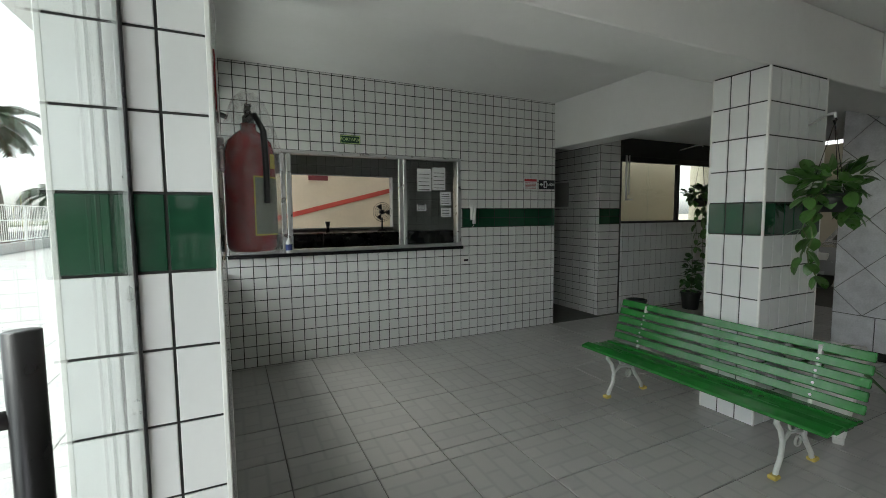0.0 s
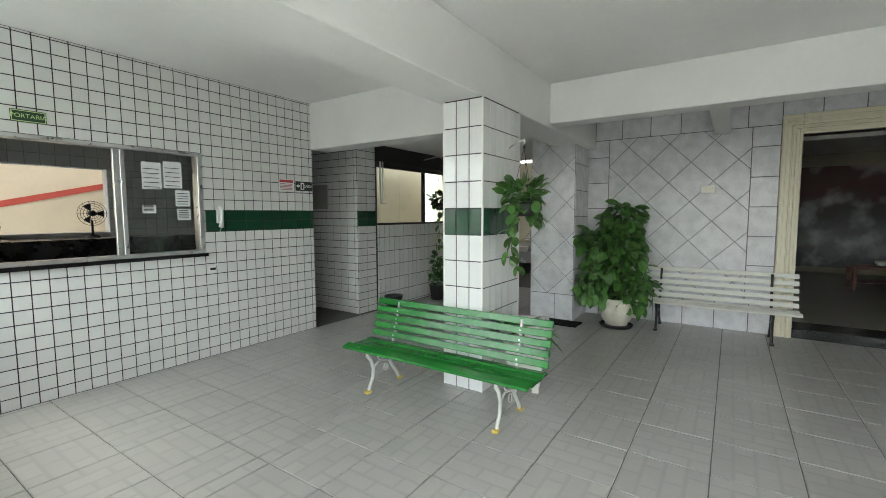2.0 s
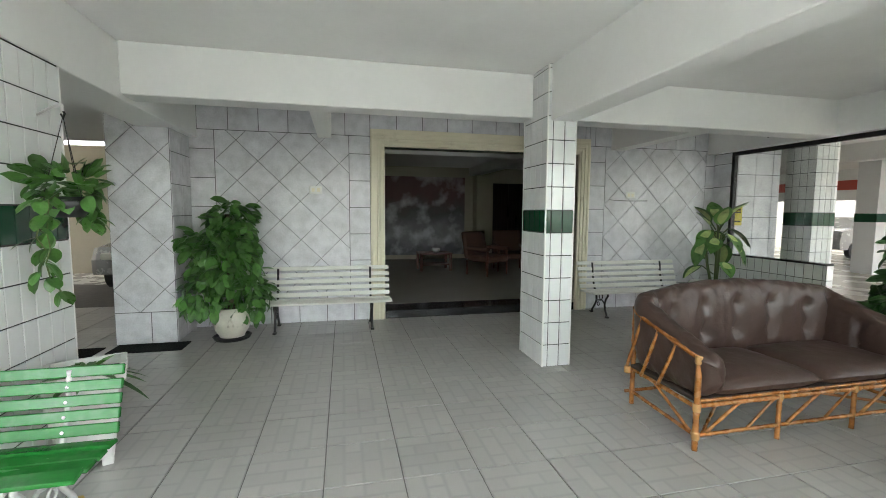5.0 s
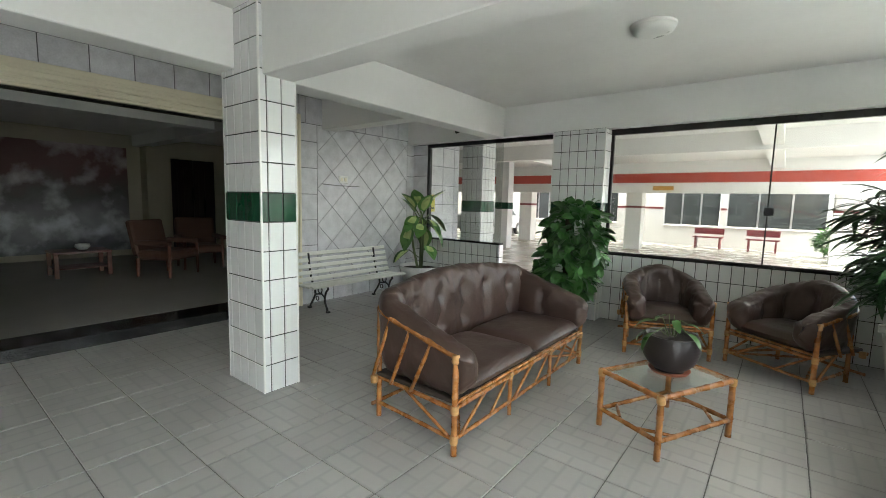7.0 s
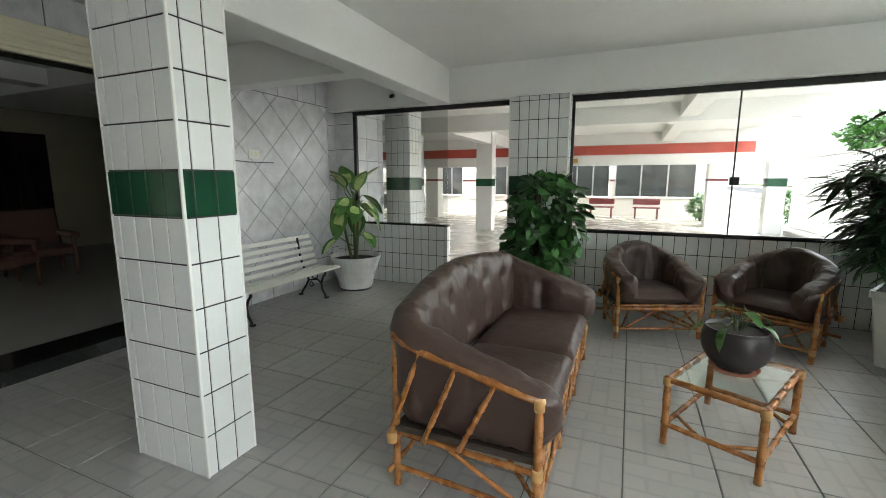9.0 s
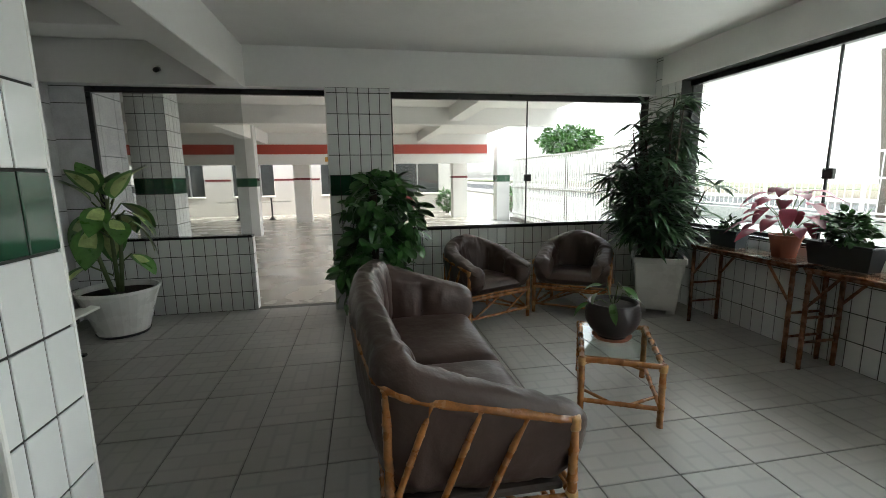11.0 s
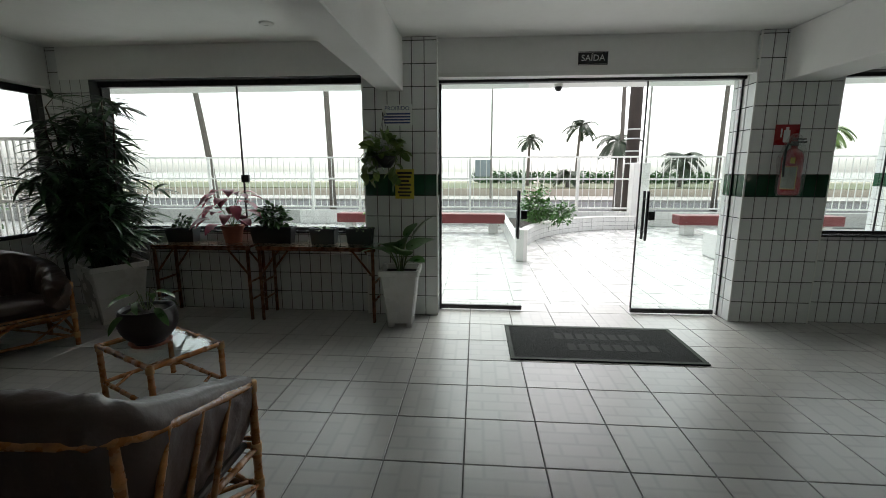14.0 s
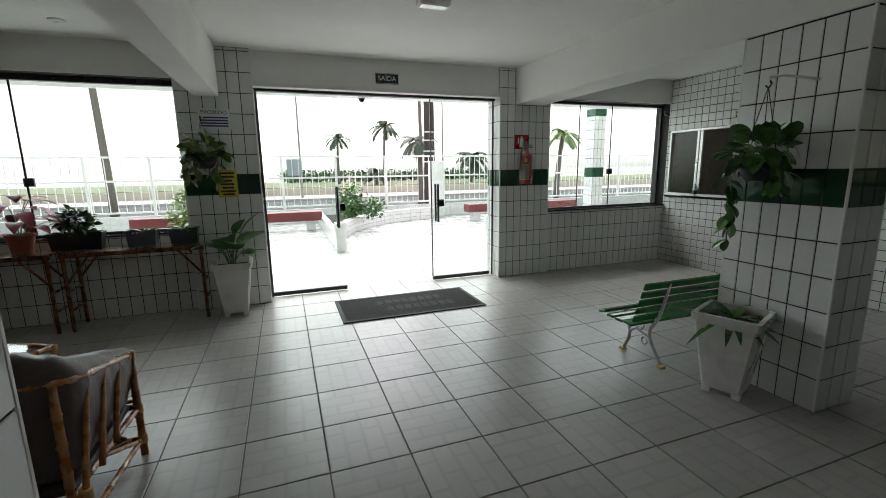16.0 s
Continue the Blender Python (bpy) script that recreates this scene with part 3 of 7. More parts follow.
def glass_leaf(name, label, y0, y1, handle_y, dark_edge=None):
    d = thing(name, label, "glass door", kind="structure")
    p = part("pane", Mesh().box((GX - g, y0, 0.06), (GX + g, y1, 2.55), 0.001), M_GLASS, d)
    p.visible_shadow = False
    part("bottom_rail", Mesh().box((GX - 0.02, y0, 0.012), (GX + 0.02, y1, 0.062), 0.004), M_BLACK, d)
    if dark_edge is not None:
        # black strip stands in for the bare glass edge, dark against the bright outside
        part("edge_strip", Mesh().box((GX - 0.012, dark_edge - 0.007, 0.062), (GX + 0.012, dark_edge + 0.007, 2.55), 0.003), M_BLACK, d)
        # pale strip stands in for the bright line along the bare glass edge
        part("edge_trim", Mesh().box((GX - 0.006, y1, 0.062), (GX + 0.006, y1 + 0.006, 2.55), 0.001), M_ALU, d)
    for s in (-1, 1):
        hd = part("handle", Mesh().tube([(GX + s * 0.055, handle_y, 0.86), (GX + s * 0.055, handle_y, 1.40)], 0.016, 12), M_BLACK, d, "black tubular pull handle", smooth=True)
        for z in (0.95, 1.31):
            part("standoff", Mesh().tube([(GX + s * 0.005, handle_y, z), (GX + s * 0.055, handle_y, z)], 0.01, 8), M_BLACK, hd, smooth=True)
    part("lock", Mesh().box((GX - 0.03, handle_y + 0.03, 1.08), (GX + 0.03, handle_y + 0.10, 1.18), 0.006), M_BLACK, d)
    return d


glass_leaf("door_1", "fixed glass door leaf with black rail and pull handle", -0.90, 0.04, -0.03)
glass_leaf("door_2", "sliding glass door leaf pushed open with black pull handle", 1.28, 2.19, 1.36, 1.28)
track = wall("door_track", [((GX - 0.04, -0.93, 2.55), (GX + 0.05, 2.25, 2.62)), ((GX - 0.012, -0.93, 0.0), (GX + 0.012, -0.90, 2.55)), ((GX - 0.007, 2.228, 0.0), (GX + 0.007, 2.247, 2.55))], M_BLACK, "black aluminium head track of the glass doors", "door frame", 0.003)
frame_w = wall("trim_1", [((GX + 0.05, -0.93, 2.58), (1.03, 2.25, 2.625))], M_WHITE, "white painted head of the entrance opening", "trim")

# ---- lounge beyond the portal ----
LX0, LX1, LY0, LY1, LZ = 8.1, 14.6, -6.4, 1.6, 0.12
lounge_floor = wall("floor_lounge", [((GW + 0.42, LY0, LZ - 0.2), (LX1, LY1, LZ)), ((LX0, LY0, LZ - 0.2), (GW + 0.42, PO0, LZ)), ((LX0, PO1, LZ - 0.2), (GW + 0.42, LY1, LZ))], M_LFLOOR, "polished grey lounge floor", "floor")
lounge_wall = wall("wall_lounge", [((LX1, LY0, 0), (LX1 + 0.15, -4.95, 3)), ((LX1, -3.9, 0), (LX1 + 0.15, LY1, 3)), ((LX1, -4.95, 2.45), (LX1 + 0.15, -3.9, 3)), ((LX0, LY0 - 0.15, 0), (LX1 + 0.15, LY0, 3)), ((LX0, LY1, 0), (LX1 + 0.15, LY1 + 0.15, 3)),
                                   ((14.2, -3.75, 0), (14.6, -3.25, 3))], M_DARKW, "cream painted lounge walls", "wall")
lounge_ceiling = wall("ceiling_lounge", [((LX0, LY0 - 0.15, 2.9), (16.5, LY1 + 0.15, 3.1)), ((LX0, -3.4, 2.66), (LX1, -3.1, 2.9)), ((10.4, LY0, 2.7), (10.7, LY1, 2.9))], M_CEIL, "white lounge ceiling with a shallow beam", "ceiling")
M_DOORD = mat("dark stained timber", (0.02, 0.014, 0.012), 0.35, vary=0.3, scale=9, stretch=(1, 1, 0.1))
door_dark = thing("door_3", "dark stained double door at the back of the lounge", "door", kind="structure")
part("leaf", Mesh().box((LX1 + 0.02, -4.42, LZ), (LX1 + 0.07, -3.9, 2.45), 0.005), M_DOORD, door_dark)
part("leaf", Mesh().box((LX1 + 0.02, -4.95, LZ), (LX1 + 0.07, -4.43, 2.45), 0.005), M_DOORD, door_dark)
for y in (-4.75, -4.6, -4.24, -4.09):
    part("panel", Mesh().box((LX1 + 0.005, y - 0.05, 0.5), (LX1 + 0.02, y + 0.05, 2.2), 0.006), M_DOORD, door_dark)
back = wall("wall_lounge_back", [((16.3, LY0, 0), (16.5, LY1, 3))], M_DARKW, "plain wall behind the lounge", "wall")


def mural_mat():
    """A faded waterfall landscape: red-brown rocks above, white water and pale pool below."""
    m = mat("mural paint", (0.10, 0.10, 0.11), 0.6, vary=0.3, scale=4, stain=(0.85, 0.90, 0.95), stain_amount=1.0, stain_scale=2.0)
    n, l = m.node_tree.nodes, m.node_tree.links
    b = n["Principled BSDF"]
    src = b.inputs["Base Color"].links[0].from_socket
    geo, sep, ramp, mx = n.new("ShaderNodeNewGeometry"), n.new("ShaderNodeSeparateXYZ"), n.new("ShaderNodeValToRGB"), n.new("ShaderNodeMix")
    l.new(geo.outputs["Position"], sep.inputs[0])
    mr = n.new("ShaderNodeMapRange")
    mr.inputs["From Min"].default_value, mr.inputs["From Max"].default_value = 0.2, 2.6
    l.new(sep.outputs["Z"], mr.inputs["Value"])
    wob = n.new("ShaderNodeTexNoise")
    wob.inputs["Scale"].default_value = 2.2
    l.new(geo.outputs["Position"], wob.inputs["Vector"])
    ma = n.new("ShaderNodeMath")
    ma.operation = "MULTIPLY_ADD"
    l.new(wob.outputs[0], ma.inputs[0])
    ma.inputs[1].default_value = 0.35
    l.new(mr.outputs[0], ma.inputs[2])
    cr = ramp.color_ramp
    cr.elements[0].position, cr.elements[0].color = 0.25, (0.26, 0.27, 0.29, 1)
    cr.elements[1].position, cr.elements[1].color = 0.95, (0.30, 0.09, 0.075, 1)
    e = cr.elements.new(0.45)
    e.color = (0.70, 0.73, 0.76, 1)
    e = cr.elements.new(0.72)
    e.color = (0.2, 0.19, 0.18, 1)
    l.new(ma.outputs[0], ramp.inputs[0])
    mx.data_type = "RGBA"
    mx.inputs["Factor"].default_value = 0.4
    l.new(src, mx.inputs["A"])
    l.new(ramp.outputs[0], mx.inputs["B"])
    l.new(mx.outputs["Result"], b.inputs["Base Color"])
    return m


mural = tagged(Mesh().box((LX1 - 0.012, -2.98, 0.25), (LX1 - 0.002, -0.2, 2.60), 0.002).ob("mural", mural_mat()), "faded waterfall mural on the lounge's back wall", "mural")

# ---- porter's lodge behind its window ----
lodge_wall = wall("wall_lodge", [((0.72, 5.55, 0), (0.86, 8.0, CEIL)), ((0.72, 8.0, 0), (4.88, 8.15, 1.30)), ((0.72, 8.0, 2.16), (4.88, 8.15, CEIL)), ((0.72, 8.0, 1.30), (1.3, 8.15, 2.16)), ((3.62, 8.0, 1.30), (4.88, 8.15, 2.16))], M_GROUT_L, "tiled walls of the porter's lodge", "wall")
tiles(lodge_wall, (0.86, 8.0, 2.16), X, Z, 4.02, CEIL - 2.16, ST * 1.3, ST * 1.3, M_TILE_S, limit=0)
tiles(lodge_wall, (3.62, 8.0, 0.0), X, Z, 1.26, 2.16, ST * 1.3, ST * 1.3, M_TILE_S, limit=0)
lodge_floor = wall("floor_lodge", [((0.86, 5.55, -0.2), (4.88, 8.0, 0.003))], M_LFLOOR, "lodge floor", "floor")
M_DESK = mat("black laminate", (0.012, 0.012, 0.013), 0.3, vary=0.2, scale=9)
court_wall = wall("wall_court", [((-0.5, 10.2, 0), (14, 10.4, 3.6))], M_BEIGE, "beige boundary wall of the side court", "wall")
# added slabs, not a known roof: they dim the court and bay, leaving a slot
court_shade_slab = wall("ceiling_court", [((-0.5, 8.15, 3.4), (14.9, 9.75, 3.55)), ((6.3, 5.6, 3.4), (14.9, 8.15, 3.55)), ((9.7, 2.4, 3.2), (14.9, 5.6, 3.35))], M_CEIL, "added slab that keeps skylight off the side court and bay", "ceiling")
court_ground = wall("ground_court", [((-0.5, 8.15, -0.2), (14, 10.2, -0.02)), ((6.3, 5.6, -0.2), (14, 8.15, -0.02))], M_PATIO, "pale paved side court", "ground")
stripe = Mesh()
stripe.add([(1.2, 10.19, 1.22), (4.4, 10.19, 2.02), (4.4, 10.19, 2.12), (1.2, 10.19, 1.32), (1.2, 10.2, 1.22), (4.4, 10.2, 2.02), (4.4, 10.2, 2.12), (1.2, 10.2, 1.32)], [(0, 1, 2, 3), (0, 4, 5, 1), (3, 2, 6, 7), (0, 3, 7, 4), (1, 5, 6, 2)])
tagged(stripe.ob("wall_stripe", M_RED), "sloping red stripe painted on the beige wall", "stripe", kind="structure")

# ---- side court: white grille gate and openings ----
grille = thing("metal_grille", "white painted steel grille gate in the side court", "gate")
for k in range(15):
    x = 8.2 + k * 0.13
    part("bar", Mesh().tube([(x, 9.2, -0.02), (x, 9.2, 2.1)], 0.014, 6), M_WHITE, grille)
for z in (0.2, 1.2, 2.0):
    part("rail", Mesh().box((8.15, 9.185, z - 0.02), (10.1, 9.215, z + 0.02), 0.003), M_WHITE, grille)

# ---- open garage to the south ----
garage_floor = wall("floor_garage", [((0.3, -24, -0.2), (18, -5.62, -0.002))], mat("polished beige garage floor", (0.46, 0.43, 0.37), 0.28, vary=0.06, scale=1.5, stain=(0.4, 0.36, 0.3), stain_amount=0.25, stain_scale=0.6), "pale polished garage floor", "floor")
garage_roof = wall("ceiling_garage", [((0.5, -14.8, CEIL), (18, -5.7, CEIL + 0.2)), ((0.5, -9.6, 2.62), (18, -9.3, CEIL)), ((7.6, -14.8, 2.62), (7.9, -9.6, CEIL)), ((2.6, -14.8, 2.7), (2.9, -5.7, CEIL))], M_CEIL, "white garage ceiling with beams", "ceiling")
# added slab; its depth sets how much sky reaches the far wall
far_shade_slab = wall("ceiling_far", [((0.6, -18.4, 2.66), (18, -15.1, 2.8))], M_CEIL, "added white slab that partly shades the far wall", "ceiling")
garage_beam = wall("beam_7", [((0.5, -15.1, 2.62), (18, -14.8, 3.3)), ((0.5, -15.1, 2.0), (18, -14.8, 2.32))], M_CEIL, "white garage edge beam", "beam")
garage_band = wall("beam_band", [((0.5, -15.12, 2.32), (18, -14.78, 2.62))], M_RED, "red painted band along the garage beam", "beam")
for nm, x0, y0, w, d in (("column_3", 7.55, -13.0, 0.5, 0.35), ("column_4", 10.0, -13.0, 0.5, 0.35), ("column_5", -0.3, -15.2, 0.45, 0.45)):
    c = tagged(Mesh().box((x0, y0, 0), (x0 + w, y0 + d, CEIL)).ob(nm, M_TILE), "white tiled garage column with a green course", "column", kind="structure")
    part("band", Mesh().box((x0 - 0.006, y0 - 0.006, 6 * TH), (x0 + w + 0.006, y0 + d + 0.006, 7 * TH), 0.003), M_GREEN, c)
column_6 = pillar("column_6", 7.45, -7.6, 7.95, -7.1, CEIL, "white tiled garage column with a green course", "wn", trim=False)
for nm, x0 in (("column_7", 6.6), ("column_8", 0.82), ("column_9", 11.0)):
    c = tagged(Mesh().box((x0, -16.9, 0), (x0 + 0.55, -16.4, 2.4)).ob(nm, M_WHITE), "white painted garage post with a maroon line", "column", kind="structure")
    part("band", Mesh().box((x0 - 0.005, -16.905, 1.50), (x0 + 0.555, -16.395, 1.58), 0.003), M_MAROON, c)
far_wall = wall("wall_far", [((0.6, -20.2, 0), (3.96, -20, 0.81)), ((3.96, -20.2, 0), (18, -20, 0.81)), ((0.6, -20.2, 2.3), (18, -20, 5.6)), ((0.6, -20.2, 0.81), (1.28, -20, 2.3)), ((4.30, -20.2, 0.81), (4.53, -20, 2.3)), ((6.57, -20.2, 0.81), (8.5, -20, 2.3)), ((10.2, -20.2, 0.81), (11.3, -20, 2.3)), ((13.0, -20.2, 0.81), (18, -20, 2.3)), ((18, -20.2, 0), (18.2, -5.6, 3.3))], mat("white rendered wall", (0.62, 0.60, 0.55), 0.8, vary=0.04, scale=1.5), "white rendered wall across the garage court", "wall")
line_far = wall("wall_line", [((8.5 - 1.9, -19.998, 1.48), (8.5, -19.985, 1.56)), ((4.31, -19.998, 1.48), (4.52, -19.985, 1.56)), ((10.25, -19.998, 1.48), (11.25, -19.985, 1.56))], M_MAROON, "maroon line painted along the far wall", "stripe")
M_DWIN = mat("dark window glass", (0.06, 0.066, 0.064), 0.06, vary=0.3, scale=2)
for k, (a, b) in enumerate(((1.28, 4.30), (4.53, 6.57), (8.5, 10.2), (11.3, 13.0))):
    w = thing("window_%d" % (6 + k), "dark glazed window in the far garage wall", "window", kind="structure")
    low = 0.81 if k < 2 else 0.1
    n = 3
    for q in range(n):
        u0, u1 = a + (b - a) * q / n, a + (b - a) * (q + 1) / n
        part("pane", Mesh().box((u0 + 0.03, -20.1, 0.85), (u1 - 0.03, -20.08, 2.26), 0.002), M_DWIN, w)
        part("frame", Mesh().box((u1 - 0.03, -20.12, 0.81), (u1 + 0.03 * (q < n - 1), -20.05, 2.3), 0.003), M_ALU, w)
    part("sill", Mesh().box((a, -20.06, 0.78), (b, -19.95, 0.81), 0.004), M_WHITE, w)

# ---- sea front: patio, planter, fence, road, palms ----
M_ASPH = mat("asphalt", (0.05, 0.05, 0.052), 0.85, vary=0.2, scale=3, bump=0.3, bump_scale=200)
M_SAND = mat("sand and sea haze ground", (0.42, 0.38, 0.30), 0.9, vary=0.12, scale=0.3)
M_GRASS = mat("dry mown grass", (0.15, 0.165, 0.09), 0.9, vary=0.35, scale=3, bump=0.5, bump_scale=60)
M_CONC = mat("pale concrete", (0.42, 0.40, 0.37), 0.85, vary=0.1, scale=2, bump=0.15, bump_scale=50)
M_SOIL = mat("dark soil", (0.03, 0.022, 0.016), 0.95, vary=0.4, scale=30, bump=0.6, bump_scale=80)
M_BARK = mat("grey palm bark", (0.16, 0.14, 0.12), 0.9, vary=0.3, scale=12, bump=0.5, bump_scale=40, stretch=(1, 1, 4))
M_POLE = mat("dark timber pole", (0.045, 0.035, 0.03), 0.85, vary=0.3, scale=10, stretch=(1, 1, 0.2))
ground = wall("ground", [((-500, -500, -0.5), (500, 500, -0.25))], M_SAND, "pale sandy ground reaching to the horizon", "ground")
water = wall("water", [((-490, -480, -0.24), (-75, 480, -0.235))], mat("grey sea", (0.10, 0.13, 0.14), 0.12, vary=0.1, scale=0.2, bump=0.3, bump_scale=0.6), "grey calm sea beyond the promenade", "sea")
patio = wall("pavement", [((-7.6, -24, -0.3), (0.55, 42, -0.012)), ], M_GROUT_L, "pale tiled forecourt", "pavement")
tiles(patio, (-7.5, -7.0, -0.012), X, Y, 8.05, 16.0, P, P, M_PATIO, off=(0.2, 0.15), t=0.01, near=lambda u, v: abs(u - 8.0) * 2 + abs(v - 7.8), limit=200)
wall_canopy = wall("canopy", [((0.06, -5.7, 2.63), (0.6, 6.0, 2.9))], M_CEIL, "white concrete canopy over the entrance", "canopy")
upper = wall("wall_upper", [((0.3, -5.7, CEIL + 0.2), (8.1, 5.6, 7.0)), ], M_CEIL, "plain rendered storey above the lobby", "wall")
road = wall("road", [((-20, -200, -0.3), (-10.5, 200, -0.16))], M_ASPH, "grey asphalt beach road", "road")
kerb = wall("kerb_1", [((-10.5, -200, -0.3), (-10.35, 200, -0.04)), ((-20.15, -200, -0.3), (-20, 200, -0.04))], M_CONC, "concrete kerb stones", "kerb")
walk_1 = wall("pavement_2", [((-10.35, -200, -0.3), (-7.6, 200, -0.05)), ((-30, -200, -0.3), (-20.15, 200, -0.05))], M_CONC, "pale concrete promenade pavement", "pavement")
lawn = wall("lawn", [((-46, -200, -0.3), (-30, 200, 0.25))], M_GRASS, "strip of grass along the promenade", "lawn")
seawall = wall("promenade_wall", [((-24.4, -60, -0.05), (-24.0, 60, 0.42))], mat("beige promenade wall", (0.50, 0.44, 0.36), 0.85, vary=0.1, scale=2), "low beige promenade wall", "wall")

fence = thing("fence", "white painted railing on a low tiled wall", "fence")
part("base_wall", Mesh().box((-7.55, -17, 0), (-7.35, 40, 0.42), 0.01), M_GROUT_L, fence)
tiles(fence, (-7.35, -6.0, 0.0), Y, Z, 14, 0.42, 0.21, 0.21, M_TILE_S, limit=120, near=lambda u, v: abs(u - 7))
for z in (0.52, 1.38, 2.02):
    part("rail", Mesh().box((-7.48, -17, z - 0.025), (-7.43, 40, z + 0.025), 0.004), M_WHITE, fence)
bar_data = Mesh().box((-7.464, -0.009, 0.52), (-7.446, 0.009, 1.99)).data("bar", M_WHITE)
for k in range(299):
    o = new("bar", bar_data)
    o.parent = fence
    o.location = (0, -16.93 + k * 0.19, 0)
for y in (-16.9, -14.2, -11.6, -8.9, -5.6, -4.1, -2.6, -0.7, 0.9, 2.5, 6.6, 12.0, 17.0, 22.0, 27.0, 32.0, 37.0):
    part("post", Mesh().box((-7.49, y - 0.035, 0.42), (-7.42, y + 0.035, 2.04), 0.005), M_WHITE, fence)
part("gate_post", Mesh().box((-7.6, 4.0, 0.0), (-7.2, 4.45, 1.85), 0.02), M_WHITE, fence, "thick white masonry gate post")
meter = tagged(Mesh().box((-7.7, -0.55, 1.45), (-7.5, -0.1, 1.95), 0.01).ob("meter_box", mat("blue grey steel", (0.30, 0.36, 0.38), 0.5)), "blue-grey steel meter box on the fence", "meter box")

fence_2 = thing("side_fence", "tall white steel bar fence beside the garage", "fence")
part("kerb", Mesh().box((-0.6, -15, -0.01), (-0.4, -6.6, 0.12), 0.01), M_CONC, fence_2)
for z in (0.25, 1.15, 2.1):
    part("rail", Mesh().box((-0.52, -15, z - 0.025), (-0.47, -6.6, z + 0.025), 0.004), M_WHITE, fence_2)
bar2 = Mesh().box((-0.51, -0.013, 0.12), (-0.484, 0.013, 2.1)).data("bar", M_WHITE)
for k in range(70):
    o = new("bar", bar2)
    o.parent = fence_2
    o.location = (0, -14.9 + k * 0.12, 0)

# curved planter of small tiles with a bush
planter = thing("planter", "curved low tiled planter wall on the forecourt", "planter")
pts = [(-2.1, 0.32)] + [(-2.1 - 4.6 * math.sin(a), 0.32 + 3.6 * (1 - math.cos(a))) for a in [radians(q) for q in range(6, 91, 6)]]
pm = Mesh()
for (ax, ay), (bx, by) in zip(pts, pts[1:]):
    d = Vector((bx - ax, by - ay, 0))
    nrm = Vector((-d.y, d.x, 0)).normalized() * 0.075
    m4 = Matrix((d.normalized(), Vector((0, 0, 1)).cross(d.normalized()), Vector((0, 0, 1)))).transposed().to_4x4()
    m4.translation = (ax, ay, 0)
    pm.box((-0.01, -0.075, 0), (d.length + 0.01, 0.075, 0.345), 0.0, m4)
    cm = Mesh().box((-0.012, -0.09, 0.345), (d.length + 0.012, 0.09, 0.37), 0.004, m4)
    part("coping", cm, M_WHITE, planter)
    n = max(2, round(d.length / 0.16))
    for s in (-1, 1):
        for q in range(n):
            for r in range(3):
                w = d.length / n
                tm = m4 @ Matrix.Translation((q * w + 0.003, s * 0.075, r * 0.115 + 0.003)) @ Matrix(((1, 0, 0, 0), (0, 0, s, 0), (0, 1, 0, 0), (0, 0, 0, 1)))
                o = bpy.data.objects.new("tile", tile_data(w - 0.006, 0.109, 0.005, M_TILE_S))
                scene.collection.objects.link(o)
                o.parent = planter
                o.matrix_basis = tm
part("body", pm, M_GROUT, planter)
part("end_post", Mesh().box((-2.25, 0.22, 0), (-1.95, 0.42, 0.58), 0.006), M_TILE_S, planter)
soil_pts = [(x + 0.05, y - 0.08) for x, y in pts[3:]] + [(-6.75, 0.42), (-3.2, 0.42)]
k = len(soil_pts)
part("soil", Mesh().add([(x, y, 0.28) for x, y in soil_pts] + [(x, y, 0.0) for x, y in soil_pts], [tuple(range(k))] + [(i, (i + 1) % k, k + (i + 1) % k, k + i) for i in range(k)]), M_SOIL, planter, fix=True)
part("side_wall", Mesh().box((-7.3, 0.22, 0), (-2.25, 0.36, 0.36), 0.004), M_TILE_S, planter)
planter_2 = tagged(Mesh().box((-2.9, 3.9, 0), (-1.6, 4.6, 0.48), 0.02).ob("planter_block", M_TILE_S), "low white tiled planter block by the doors", "planter")

for nm, y0, y1 in (("a", -4.2, 0.25), ("b", 4.6, 8.5)):
    s = thing("bench_seat", "long dark red bench plank on white tiled supports", "bench", group="forecourt benches")
    part("plank", Mesh().box((-5.9, y0, 0.27), (-5.45, y1, 0.51), 0.01), M_MAROON, s)
    for y in np.linspace(y0 + 0.3, y1 - 0.3, 3):
        part("support", Mesh().box((-5.85, y - 0.12, -0.003), (-5.55, y + 0.12, 0.27), 0.01), M_TILE_S, s)

outer_col = pillar("column_10", -2.52, 6.5, -2.2, 6.82, 4.0, "tall white tiled column with green courses on the forecourt", "es", trim=False)
part("band", Mesh().box((-2.528, 6.492, 2.80), (-2.192, 6.828, 2.98), 0.003), M_GREEN, outer_col)


# ---- foliage tools ----
def leaf_shape(L, W, kind="oval", droop=0.25, fold=0.15, n=5):
    """Outline of one leaf along +y from its stalk: points and faces."""
    vs, fs = [], []
    for i in range(n + 1):
        t = i / n
        w = {"oval": math.sin(math.pi * t ** 0.8) ** 0.8, "heart": (1 - t) ** 0.65 * (0.55 + 1.6 * t) if t > 0 else 0.35, "blade": math.sin(math.pi * (0.12 + 0.88 * t)) ** 0.7}[kind] * W / 2
        if i == n:
            w = 0.0
        z = -droop * L * t * t
        y = L * t * (1 - 0.15 * droop * t)
        vs += [(-w, y, z + fold * w), (0, y, z), (w, y, z + fold * w)]
    for i in range(n):
        a, b = 3 * i, 3 * i + 3
        fs += [(a, a + 1, b + 1, b), (a + 1, a + 2, b + 2, b + 1)]
    return vs, fs


